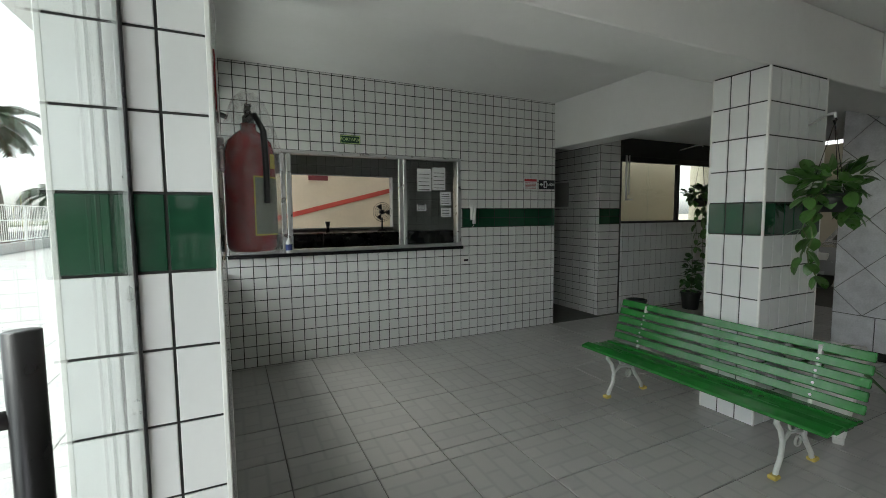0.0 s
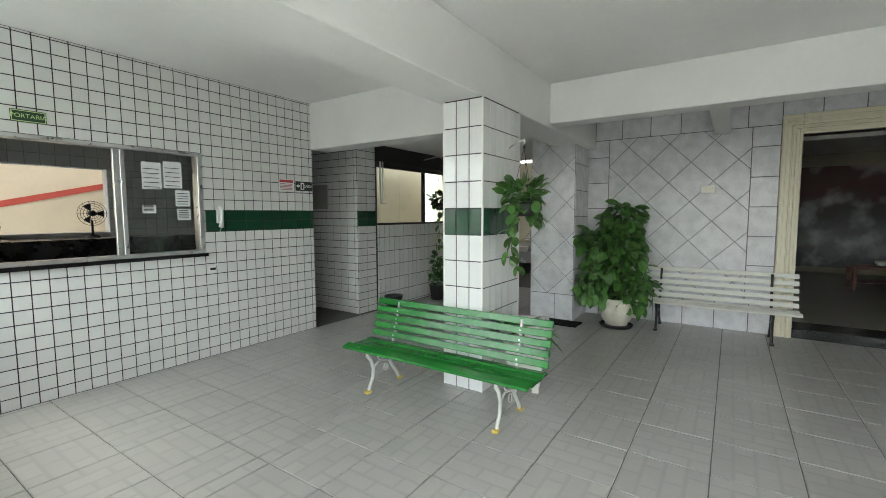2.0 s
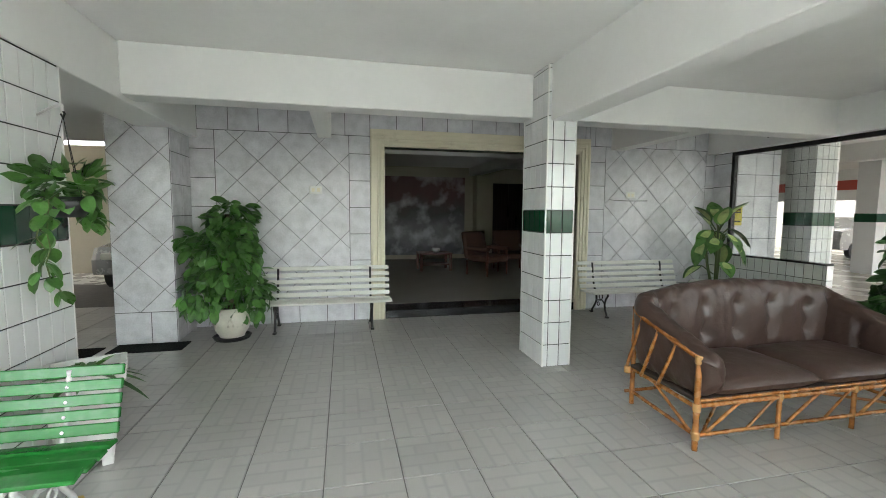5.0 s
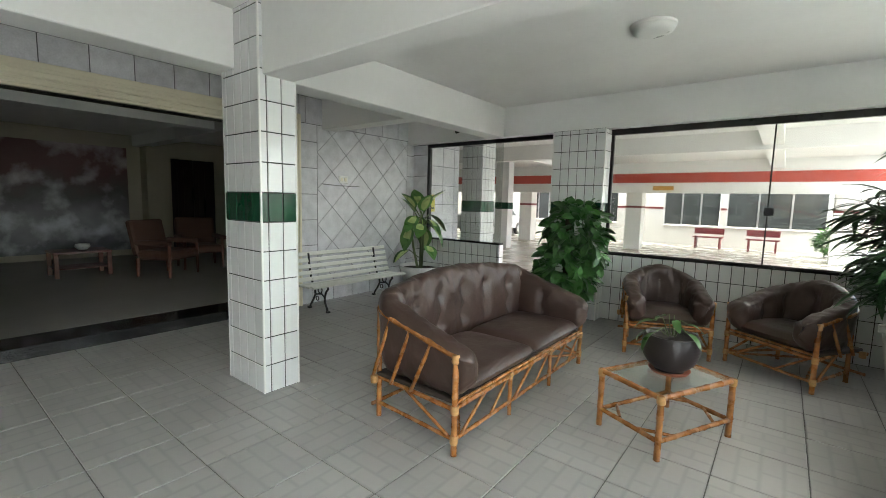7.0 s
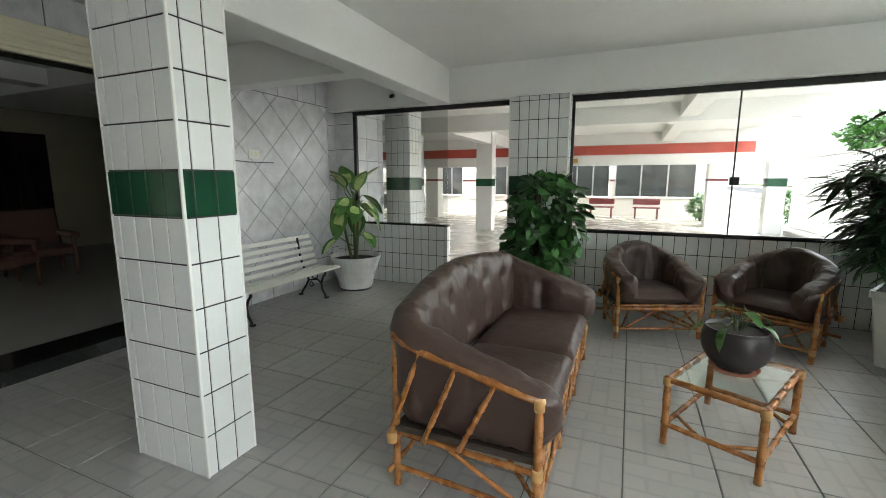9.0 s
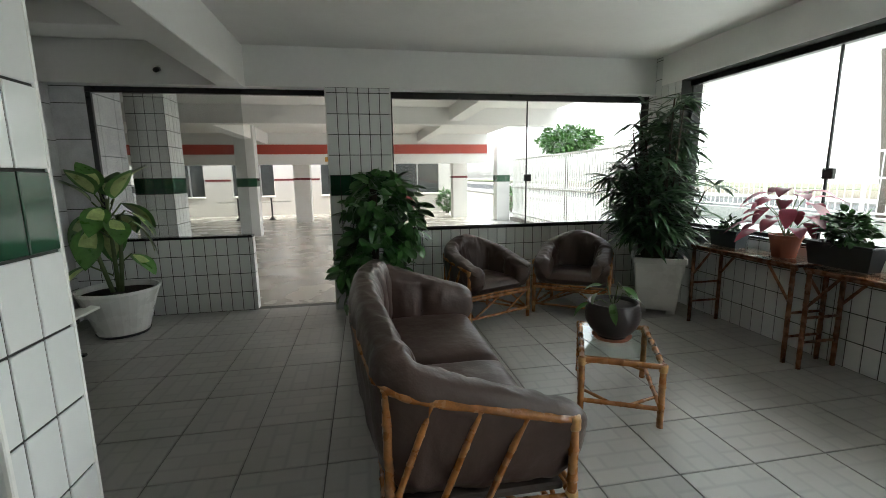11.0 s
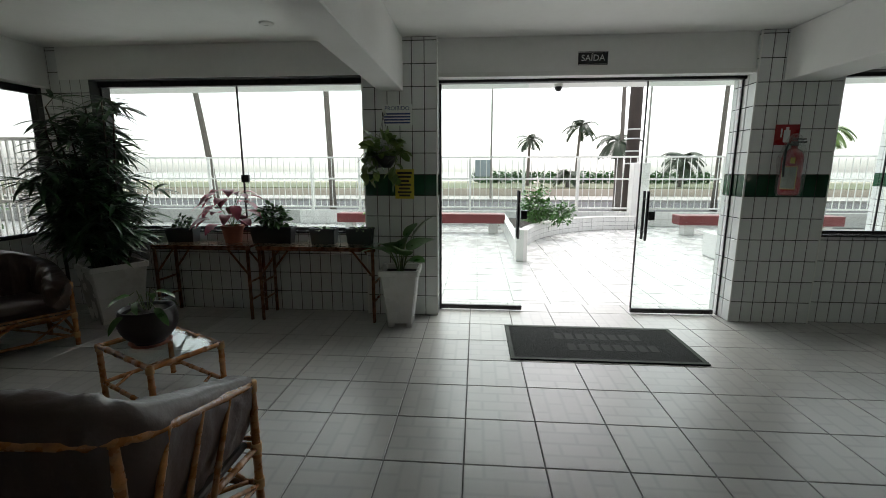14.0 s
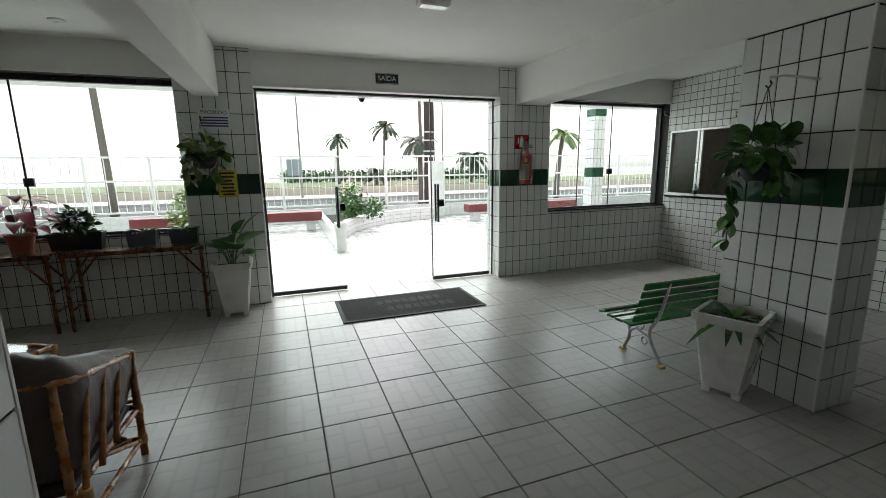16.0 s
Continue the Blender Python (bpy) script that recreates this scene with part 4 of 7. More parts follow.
def leaf_at(pos, out, up_tilt, spin=0.0, scale=1.0):
    """A pose whose +y runs along out, raised by up_tilt radians."""
    yaw = math.atan2(-out[0], out[1])
    return Matrix.Translation(pos) @ Matrix.Rotation(yaw, 4, "Z") @ Matrix.Rotation(up_tilt, 4, "X") @ Matrix.Rotation(spin, 4, "Y") @ Matrix.Scale(scale, 4)


def leaf_mat(name, color, rough=0.35, vary=0.35):
    return mat(name, color, rough, vary=vary, scale=14, per_piece=0.3, rough_vary=0.1)


M_LEAF = leaf_mat("deep green leaf", (0.046, 0.135, 0.032))
M_LEAF2 = leaf_mat("fresh green leaf", (0.065, 0.17, 0.035))
M_LEAF3 = leaf_mat("yellow green leaf", (0.14, 0.22, 0.045))
M_LEAF4 = leaf_mat("dark palm leaf", (0.034, 0.085, 0.028), 0.38)
M_PALM = leaf_mat("dull grey-green palm frond", (0.050, 0.072, 0.042), 0.5)
M_VARIEG = leaf_mat("pale leaf centre", (0.42, 0.52, 0.20))
M_PINK = leaf_mat("wine pink leaf", (0.26, 0.035, 0.065), 0.45)
M_STEM = mat("green stem", (0.10, 0.14, 0.05), 0.6, vary=0.2, scale=20)
M_CANE = mat("brown fibrous cane", (0.06, 0.045, 0.03), 0.85, vary=0.3, scale=30, bump=0.4)


def bush(q, centre, radii, count, L, W, kind, rng, fill=0.55, tilt=0.1):
    """Scatters leaves through the outer shell of an uneven ellipsoid."""
    lv, lf = leaf_shape(L, W, kind)
    for _ in range(count):
        d = Vector((rng.gauss(0, 1), rng.gauss(0, 1), rng.gauss(0, 1))).normalized()
        k = fill + (1 - fill) * rng.random()
        lump = 0.78 + 0.35 * noise.noise(d * 2.1 + Vector(centre))
        p = Vector(centre) + Vector((d.x * radii[0], d.y * radii[1], d.z * radii[2])) * k * lump
        q.add(lv, lf, leaf_at(p, (d.x + rng.gauss(0, 0.4), d.y + rng.gauss(0, 0.4)), rng.gauss(tilt, 0.5) + 0.5 * d.z, rng.gauss(0, 0.5), rng.uniform(0.65, 1.2)))


def palm(x, y, h, lean, crown, label, z0=0.25, fronds=16, seed=1, leaf=None):
    rng = random.Random(seed)
    t = thing("palm_tree", label, "palm tree", pose(x, y, z0), group="promenade palms")
    line = [(lean * (k / 8) ** 2, 0.4 * lean * (k / 8) ** 2, h * k / 8 - 0.1) for k in range(9)]
    part("trunk", Mesh().tube(line, [0.17 - 0.07 * k / 8 for k in range(9)], 10), M_BARK, t, smooth=True)
    top = Vector(line[-1])
    c = Mesh()
    for k in range(fronds):
        a = 2 * math.pi * k / fronds + rng.uniform(-0.2, 0.2)
        el = rng.uniform(-0.2, 1.0)
        pts = []
        p, dirn = top.copy(), Vector((math.cos(a) * math.cos(el), math.sin(a) * math.cos(el), math.sin(el)))
        for s in range(9):
            pts.append(p.copy())
            p = p + dirn * crown / 8
            dirn = (dirn + Vector((0, 0, -0.24))).normalized()
        c.tube(pts, [0.025 * (1 - s / 10) for s in range(9)], 4)
        for s in range(1, 9):
            for side in (-1, 1):
                for u in (0, 0.5):
                    b = pts[s] if not u or s == 8 else (pts[s] + pts[s + 1]) / 2 if s < 8 else pts[s]
                    fwd = (pts[s] - pts[s - 1]).normalized()
                    sd = fwd.cross(Vector((0, 0, 1))).normalized() * side
                    L = crown * 0.34 * math.sin(math.pi * (0.15 + 0.8 * s / 9))
                    tip = b + (sd + fwd * 0.6 + Vector((0, 0, -0.45))).normalized() * L
                    w = fwd * 0.045 * crown
                    c.add([b - w, b + w, tip], [(0, 1, 2)])
    part("crown", c, leaf or M_PALM, t)
    return t


palm(-36, 4.3, 4.3, 0.2, 1.5, "small wind-bent coconut palm on the promenade", seed=2)
palm(-38, 9.2, 5.6, 0.3, 2.0, "wind-bent coconut palm on the promenade", seed=3)
palm(-14.5, 5.85, 3.2, -0.2, 1.2, "young coconut palm beside the utility pole", z0=-0.16, seed=4)
palm(-33, 16.8, 2.4, 0.1, 2.0, "low bushy palm on the promenade", seed=5, fronds=30)
palm(-32, 7.2, 1.1, 0.0, 1.6, "low spreading palm on the grass", seed=6, fronds=20)
palm(-9.6, 31.0, 6.5, -0.5, 2.6, "tall coconut palm beyond the forecourt fence", z0=-0.05, seed=8)
palm(-12.5, 38.0, 8.0, 0.6, 2.8, "tall coconut palm beyond the forecourt fence", z0=-0.16, seed=9)
palm(-9.2, 36.0, 3.0, 0.2, 2.2, "young coconut palm beyond the forecourt fence", z0=-0.05, seed=10)
palm(-14, 13.6, 3.6, 0.3, 1.2, "young yellow-green palm beyond the road", z0=-0.16, seed=7, leaf=M_LEAF3)
for x, y, h, lean, r0 in ((-12.5, -11.86, 10, -1.3, 0.135), (-12.0, -6.48, 10, -0.25, 0.13), (-14.5, 5.95, 10, -0.2, 0.10), (-14.5, 10.1, 10, 0.15, 0.11)):
    t = thing("coconut_palm", "tall grey leaning palm beside the road", "palm tree", pose(x, y, -0.17), group="tall trunks")
    part("trunk", Mesh().tube([(0, lean * (k / 10) ** 1.3, h * k / 10) for k in range(11)], [r0 * (1.25 if k == 0 else 1 - 0.03 * k) for k in range(11)], 12), M_BARK, t, smooth=True)
pole = thing("utility_pole", "thick dark timber utility pole with steel bands", "utility pole", pose(-9.4, 4.66, -0.06))
part("shaft", Mesh().tube([(0, 0, 0), (0, 0, 9)], [0.22, 0.17], 14), M_POLE, pole, smooth=True)
for z in (1.9, 2.3, 2.7, 3.0):
    part("band", Mesh().tube([(0, 0, z), (0, 0, z + 0.04)], 0.225, 14), M_ALU, pole, smooth=True)
for x, y in ((-21, 0.36), (-21, 9.43)):
    lp = thing("street_lamp", "slender grey street lamp post", "street lamp", pose(x, y, -0.06), group="street lamps")
    part("post", Mesh().tube([(0, 0, 0), (0, 0, 7), (0.5, 0, 7.4)], [0.07, 0.05, 0.04], 8), M_CONC, lp, smooth=True)
    part("head", Mesh().box((0.4, -0.1, 7.36), (1.0, 0.1, 7.46), 0.02), M_ALU, lp)

rng = random.Random(11)
hq = Mesh()
for k in range(64):
    bush(hq, (-44 + rng.uniform(-0.4, 0.4), -0.6 + k * 0.4, 0.85), (0.9, 0.7, rng.uniform(0.75, 0.95)), 90, 0.34, 0.20, "oval", rng, 0.35)
hedge = tagged(hq.ob("hedge", M_LEAF), "long dark green hedge along the beach", "hedge", kind="stuff")
b1 = thing("shrub", "leafy green shrub growing in the planter", "shrub", pose(-4.9, 0.95, 0.26))
q = Mesh()
bush(q, (0, 0, 0.52), (0.46, 0.46, 0.62), 800, 0.12, 0.05, "oval", rng, 0.3)
bush(q, (0.1, 0.55, 0.35), (0.4, 0.45, 0.38), 420, 0.12, 0.05, "oval", rng, 0.3)
part("crown", q, M_LEAF2, b1)
part("trunk", Mesh().tube([(0, 0, 0), (0.04, 0.02, 0.3), (-0.05, 0, 0.7)], [0.03, 0.025, 0.015], 6), M_BARK, b1)
b2 = thing("ground_cover_plant", "low green plants filling the planter", "plant", pose(-6.0, 1.25, 0.26))
q = Mesh()
bush(q, (0, 0, 0.1), (0.6, 0.6, 0.28), 600, 0.12, 0.05, "oval", rng)
part("crown", q, M_LEAF2, b2)
for k, (x, y, r) in enumerate(((-5.2, -2.7, 0.75), (-3.0, -12.0, 0.9), (1.2, -18.6, 0.6), (-1.5, -18.0, 0.7))):
    b = thing("shrub", "rounded leafy green shrub outdoors", "shrub", pose(x, y, -0.005))
    q = Mesh()
    bush(q, (0, 0, r * 0.9), (r, r, r * 0.95), 700, 0.15, 0.07, "oval", rng)
    part("crown", q, M_LEAF3 if k == 0 else M_LEAF2, b)
    part("trunk", Mesh().tube([(0, 0, 0), (0, 0, r)], 0.04, 6), M_BARK, b)
tr = thing("tree", "small rounded street tree with green crown", "tree", pose(-2.28, -14.4, -0.005))
q = Mesh()
bush(q, (0, 0, 2.75), (1.3, 1.3, 0.55), 1500, 0.2, 0.09, "oval", rng)
bush(q, (0.6, 0.7, 2.5), (0.7, 0.7, 0.4), 500, 0.2, 0.09, "oval", rng)
part("crown", q, M_LEAF2, tr)
part("trunk", Mesh().tube([(0, 0, 0), (0.05, 0, 1.2), (0.1, 0.1, 2.5)], [0.09, 0.07, 0.04], 8), M_BARK, tr, smooth=True)

# ---- materials of the furnishings ----
M_GBENCH = mat("green enamel paint", (0.017, 0.165, 0.028), 0.22, vary=0.16, scale=9, stain=(0.30, 0.42, 0.28), stain_amount=0.08, stain_scale=14, stretch=(3, 0.4, 3))
M_WBENCH = mat("white enamel paint on slats", (0.74, 0.74, 0.68), 0.4, vary=0.05, scale=9, stain=(0.5, 0.48, 0.4), stain_amount=0.2, stain_scale=9)
M_IRONW = mat("grey-white painted cast iron", (0.55, 0.56, 0.53), 0.45, vary=0.12, scale=25, bump=0.2, bump_scale=60)
M_IRONB = mat("black painted cast iron", (0.015, 0.015, 0.015), 0.4, vary=0.2, scale=25)
M_YELLOW = mat("yellow plastic foot", (0.55, 0.42, 0.10), 0.5)
M_BAMBOO = mat("varnished bamboo", (0.36, 0.145, 0.038), 0.3, vary=0.35, scale=16, stain=(0.13, 0.045, 0.015), stain_amount=0.55, stain_scale=18, coat=0.3)
M_BIND = mat("cane binding", (0.48, 0.27, 0.10), 0.4, vary=0.2, scale=60)
M_BAMBOOD = mat("dark varnished bamboo", (0.18, 0.065, 0.026), 0.3, vary=0.35, scale=18, stain=(0.03, 0.015, 0.01), stain_amount=0.6, stain_scale=14)
M_LEATHER = mat("dark brown leatherette", (0.058, 0.034, 0.026), 0.42, vary=0.14, scale=6, bump=0.55, bump_scale=15, rough_vary=0.10)
M_CUSH = mat("brown cushion back cloth", (0.05, 0.038, 0.03), 0.7, vary=0.2, scale=14)
M_POTW = mat("white glazed pot", (0.72, 0.72, 0.69), 0.3, vary=0.04, scale=5, stain=(0.45, 0.42, 0.36), stain_amount=0.25, stain_scale=6)
M_POTB = mat("black plastic pot", (0.018, 0.019, 0.02), 0.4, vary=0.2, scale=12)
M_POTG = mat("blue grey plastic pot", (0.045, 0.06, 0.065), 0.5, vary=0.15, scale=10)
M_TERRA = mat("terracotta", (0.34, 0.11, 0.06), 0.7, vary=0.15, scale=15)
M_BOWL = mat("dark ribbed ceramic", (0.030, 0.024, 0.024), 0.4, vary=0.25, scale=15)
M_CREAMP = mat("cream glazed jardiniere", (0.62, 0.60, 0.50), 0.35, vary=0.1, scale=9)
M_REDX = mat("red extinguisher enamel", (0.27, 0.010, 0.013), 0.3, vary=0.06, scale=6)
M_PAPER = mat("white paper", (0.75, 0.76, 0.76), 0.8, vary=0.03)
M_INK = mat("dark ink", (0.02, 0.02, 0.025), 0.7)
M_BLUE = mat("blue ink", (0.04, 0.06, 0.20), 0.7)
M_SIGNG = mat("dark green sign plate", (0.015, 0.06, 0.025), 0.4)
M_LUME = mat("pale lime lettering", (0.55, 0.68, 0.30), 0.5)
M_YSIGN = mat("yellow sign plate", (0.62, 0.52, 0.06), 0.5)
M_MATB = mat("black ribbed rubber mat", (0.013, 0.015, 0.014), 0.9, spec=0.2, vary=0.3, scale=50, bump=0.6, bump_scale=300)
M_PLASTIC = mat("white plastic", (0.74, 0.74, 0.71), 0.35, vary=0.03)


def film_mat():
    m = bpy.data.materials.new("clear plastic bag")
    m.use_nodes = True
    n, l = m.node_tree.nodes, m.node_tree.links
    b = n["Principled BSDF"]
    b.inputs["Base Color"].default_value = (0.75, 0.77, 0.78, 1)
    b.inputs["Roughness"].default_value = 0.15
    nz = n.new("ShaderNodeTexNoise")
    nz.inputs["Scale"].default_value, nz.inputs["Detail"].default_value = 14, 5
    mr = n.new("ShaderNodeMapRange")
    mr.inputs["From Min"].default_value, mr.inputs["From Max"].default_value = 0.42, 0.75
    mr.inputs["To Min"].default_value, mr.inputs["To Max"].default_value = 0.10, 0.30
    l.new(nz.outputs[0], mr.inputs["Value"])
    l.new(mr.outputs[0], b.inputs["Alpha"])
    bp = n.new("ShaderNodeBump")
    bp.inputs["Strength"].default_value = 0.8
    l.new(nz.outputs[0], bp.inputs["Height"])
    l.new(bp.outputs[0], b.inputs["Normal"])
    return m


M_FILM = film_mat()


def text(words, size, material, parent, m, label=""):
    c = bpy.data.curves.new("lettering", "FONT")
    c.body, c.size, c.align_x, c.align_y, c.extrude = words, size, "CENTER", "CENTER", 0.0008
    c.materials.append(material)
    o = new("lettering", c)
    o.parent = parent
    o.matrix_basis = m
    if label:
        o["label"] = label
    return o


# ---- slatted park benches ----
def park_bench(name, label, material, iron, m, group, half=0.86, foot=None, back=0.74):
    b = thing(name, label, "bench", m, group)
    for x in (-0.61, 0.61):
        e = Mesh()
        def bar(pts, r):
            fine = []
            for a, c in zip(pts, pts[1:]):
                fine += [tuple(p + (q - p) * k / 3 for p, q in zip(a, c)) for k in range(3)]
            e.tube([(x, y, z) for y, z in fine + [pts[-1]]], r, 8)
        bar([(-0.20, 0.0), (-0.185, 0.05), (-0.145, 0.12), (-0.135, 0.2), (-0.165, 0.28), (-0.21, 0.33), (-0.20, 0.365)], 0.015)
        bar([(0.21, 0.0), (0.185, 0.06), (0.115, 0.15), (0.075, 0.22), (0.085, 0.30), (0.13, 0.36), (0.17, 0.45), (0.205, 0.58), (0.235, back - 0.02)], 0.015)
        bar([(-0.21, 0.365), (-0.05, 0.345), (0.13, 0.352)], 0.014)
        bar([(-0.135, 0.2), (-0.07, 0.245), (0.0, 0.235), (0.075, 0.22)], 0.011)
        ring = [(x, -0.03 + 0.045 * math.cos(a), 0.295 + 0.045 * math.sin(a)) for a in np.linspace(0, 2 * math.pi, 14, endpoint=False)]
        e.tube(ring, 0.008, 6, closed=True)
        ring = [(x, 0.03 + 0.03 * math.cos(a), 0.17 + 0.03 * math.sin(a)) for a in np.linspace(0, 2 * math.pi, 12, endpoint=False)]
        e.tube(ring, 0.007, 6, closed=True)
        leg = part("end_frame", e, iron, b, "scrolled cast iron end frame", smooth=True)
        for y in (-0.205, 0.215):
            part("foot", Mesh().box((x - 0.024, y - 0.028, 0.0), (x + 0.024, y + 0.028, 0.026), 0.008), foot or iron, leg, "yellow plastic foot" if foot else "")
    for y, z, tilt in ((-0.215, 0.385, 12), (-0.115, 0.372, 3), (-0.015, 0.368, 1), (0.085, 0.372, -4)):
        part("seat_slat", Mesh().box((-half, -0.042, -0.012), (half, 0.042, 0.012), 0.006, pose(0, y, z, tilt)), material, b)
    n = 5
    for k in range(n):
        z = 0.43 + (back - 0.46) * k / (n - 1)
        y = 0.135 + (z - 0.40) * 0.32
        part("back_slat", Mesh().box((-half, -0.011, -0.028), (half, 0.011, 0.028), 0.006, pose(0, y, z, -17)), material, b)
    for x in (-0.61, 0.61):
        for k in range(n):
            z = 0.43 + (back - 0.46) * k / (n - 1)
            part("bolt", Mesh().lathe([(0, 0.004), (0.008, 0.003), (0.009, 0)], 8, pose(x, 0.135 + (z - 0.40) * 0.32 - 0.0125, z, 73)), M_ALU, b)
    return b


park_bench("park_bench", "green slatted bench with pale cast iron scroll legs", M_GBENCH, M_IRONW, pose(4.01, 2.69, 0, 0, 0, -90), "park benches", 0.86, M_YELLOW)
park_bench("park_bench", "white slatted bench on black scroll legs against the grey wall", M_WBENCH, M_IRONB, pose(7.55, 0.93, 0, 0, 0, -90), "park benches", 0.87, None, 0.80)
park_bench("park_bench", "white slatted bench on black scroll legs beside the tall potted plant", M_WBENCH, M_IRONB, pose(7.46, -3.72, 0, 0, 0, -90), "park benches", 0.87, None, 0.80)


# ---- bamboo furniture ----
def cane(q, a, b, r=0.018, bend=0.0, n=8):
    """A bamboo rod with swollen nodes between two places."""
    a, b = Vector(a), Vector(b)
    d = b - a
    pts, rs = [], []
    k = max(2, round(d.length / 0.13))
    side = d.cross(Vector((0, 0, 1)))
    side = side.normalized() if side.length > 1e-4 else Vector((1, 0, 0))
    for i in range(k):
        for f, g2 in ((0.0, 1.0), (0.42, 0.94), (0.9, 0.98), (0.95, 1.16)):
            t = (i + f) / k
            pts.append(a + d * t + side * bend * math.sin(math.pi * t))
            rs.append(r * g2)
    pts.append(b)
    rs.append(r)
    return q.tube(pts, rs, n)


def cane_line(q, pts, r=0.018, n=8):
    rs = [r * (1.14 if i % 4 == 3 else 0.97) for i in range(len(pts))]
    return q.tube(pts, rs, n)


def binding(q, p, axis, r=0.025, h=0.05):
    p, ax = Vector(p), Vector(axis).normalized()
    return q.tube([p - ax * h / 2, p - ax * h * 0.3, p, p + ax * h * 0.3, p + ax * h / 2], [r * 0.9, r, r * 0.96, r, r * 0.9], 8)


def pillow(lo, hi, nx=22, ny=18, puff=0.03, seed=0.0):
    """A plump seat cushion with soft edges and wrinkles."""
    q = Mesh()
    cx, cy, cz = [(a + b) / 2 for a, b in zip(lo, hi)]
    hx, hy, hz = [(b - a) / 2 for a, b in zip(lo, hi)]
    vs, fs = [], []
    for s in (1, -1):
        for i in range(nx + 1):
            for j in range(ny + 1):
                u, v = -1 + 2 * i / nx, -1 + 2 * j / ny
                e = (max(0.0, 1 - abs(u) ** 6) * max(0.0, 1 - abs(v) ** 6)) ** 0.5
                sx, sy = math.copysign(abs(u) ** 0.8, u), math.copysign(abs(v) ** 0.8, v)
                w = 0.006 * noise.noise(Vector((u * 3 + seed, v * 3, s))) + 0.003 * noise.noise(Vector((u * 9 + seed, v * 9, s)))
                vs.append((cx + sx * hx * (0.985 + 0.015 * e), cy + sy * hy * (0.985 + 0.015 * e), cz + s * (hz * e * 0.85 + puff * e * (1 - u * u) * (1 - v * v)) + w * e))
        base = 0 if s == 1 else (nx + 1) * (ny + 1)
        for i in range(nx):
            for j in range(ny):
                a = base + i * (ny + 1) + j
                f = (a, a + ny + 1, a + ny + 2, a + 1)
                fs.append(f if s == 1 else f[::-1])
    return q.add(vs, fs)


def rattan_seat(name, label, m, L, group, seats, bays, R, tufts, back_top=0.84, arm_top=0.66, bow=0.0, D=0.35):
    """A bamboo-framed sofa or armchair; its front looks along -y."""
    s = thing(name, label, "sofa" if L > 1 else "armchair", m, group)
    h = L / 2

    straight, arc, long = 2 * D - R, math.pi * R / 2, L - 2 * R
    total = 2 * straight + 2 * arc + long

    def rail(t):
        """The plan of the wrap-round top rail, from the one front post to the other, and the way inwards."""
        d = t * total
        if d < straight:
            return Vector((-h, -D + d, 0)), Vector((1, 0, 0))
        d -= straight
        if d < arc:
            a = d / R
            return Vector((-h + R - R * math.cos(a), D - R + R * math.sin(a), 0)), Vector((math.cos(a), -math.sin(a), 0))
        d -= arc
        if d < long:
            return Vector((-h + R + d, D + bow * math.sin(math.pi * d / long), 0)), Vector((0, -1, 0))
        d -= long
        if d < arc:
            a = d / R
            return Vector((h - R + R * math.sin(a), D - R + R * math.cos(a), 0)), Vector((-math.sin(a), -math.cos(a), 0))
        d -= arc
        return Vector((h, D - R - d, 0)), Vector((-1, 0, 0))

    def lift(t):
        dd = min(t, 1 - t) * total
        u = max(0.0, min(1.0, (dd - 2 * D) / max(0.05, total / 2 - 2 * D)))
        return min(1.0, dd / (2 * D)) * 0.78 + 0.22 * math.sin(u * math.pi / 2)

    line = []
    for i in range(49):
        p, nrm = rail(i / 48)
        line.append(p + Vector((0, 0, arm_top - 0.03 + (back_top - 0.09 - arm_top) * lift(i / 48))))
    part("top_rail", cane_line(Mesh(), line, 0.02), M_BAMBOO, s, smooth=True)
    for x in (-h, h):
        part("front_post", cane(Mesh(), (x, -D, 0), (x, -D, arm_top - 0.02), 0.021), M_BAMBOO, s, smooth=True)
        k2 = R * 0.293
        bx, by = math.copysign(h - k2, x), D - k2
        ztop = arm_top - 0.03 + (back_top - 0.09 - arm_top) * lift((straight + arc / 2) / total)
        part("back_post", cane(Mesh(), (bx, by, 0), (bx, by, ztop), 0.02), M_BAMBOO, s, smooth=True)
        part("side_rail", cane(Mesh(), (x, -D, 0.10), (bx, by, 0.10), 0.014), M_BAMBOO, s, smooth=True)
        part("side_rail", cane(Mesh(), (x, -D, 0.29), (bx, by, 0.29), 0.016), M_BAMBOO, s, smooth=True)
        part("brace", cane(Mesh(), (x, -D + 0.05, 0.11), (x + (bx - x) * 0.6, -D + (by + D) * 0.6, 0.28), 0.012), M_BAMBOO, s, smooth=True)
        for k, y in enumerate((-0.12, 0.06, 0.24) if R < 0.2 else (-0.14, 0.02)):
            top = arm_top - 0.03 + (back_top - 0.09 - arm_top) * lift(max(0.0, y - 0.07 + D) / total)
            part("arm_slat", cane(Mesh(), (x * 1.005, y + 0.10, 0.30), (x * 1.005, y - 0.07, top), 0.014), M_BAMBOO, s, smooth=True)
        for y, z in ((-D, 0.10), (-D, 0.29), (-D, arm_top - 0.04), (D - R * 0.293, 0.29)):
            part("binding", binding(Mesh(), (x, y, z), (0, 0, 1), 0.027, 0.055), M_BIND, s, smooth=True)
    part("front_rail", cane(Mesh(), (-h, -D, 0.30), (h, -D, 0.30), 0.017), M_BAMBOO, s, smooth=True)
    part("front_rail", cane(Mesh(), (-h, -D - 0.004, 0.335), (h, -D - 0.004, 0.335), 0.012), M_BAMBOO, s, smooth=True)
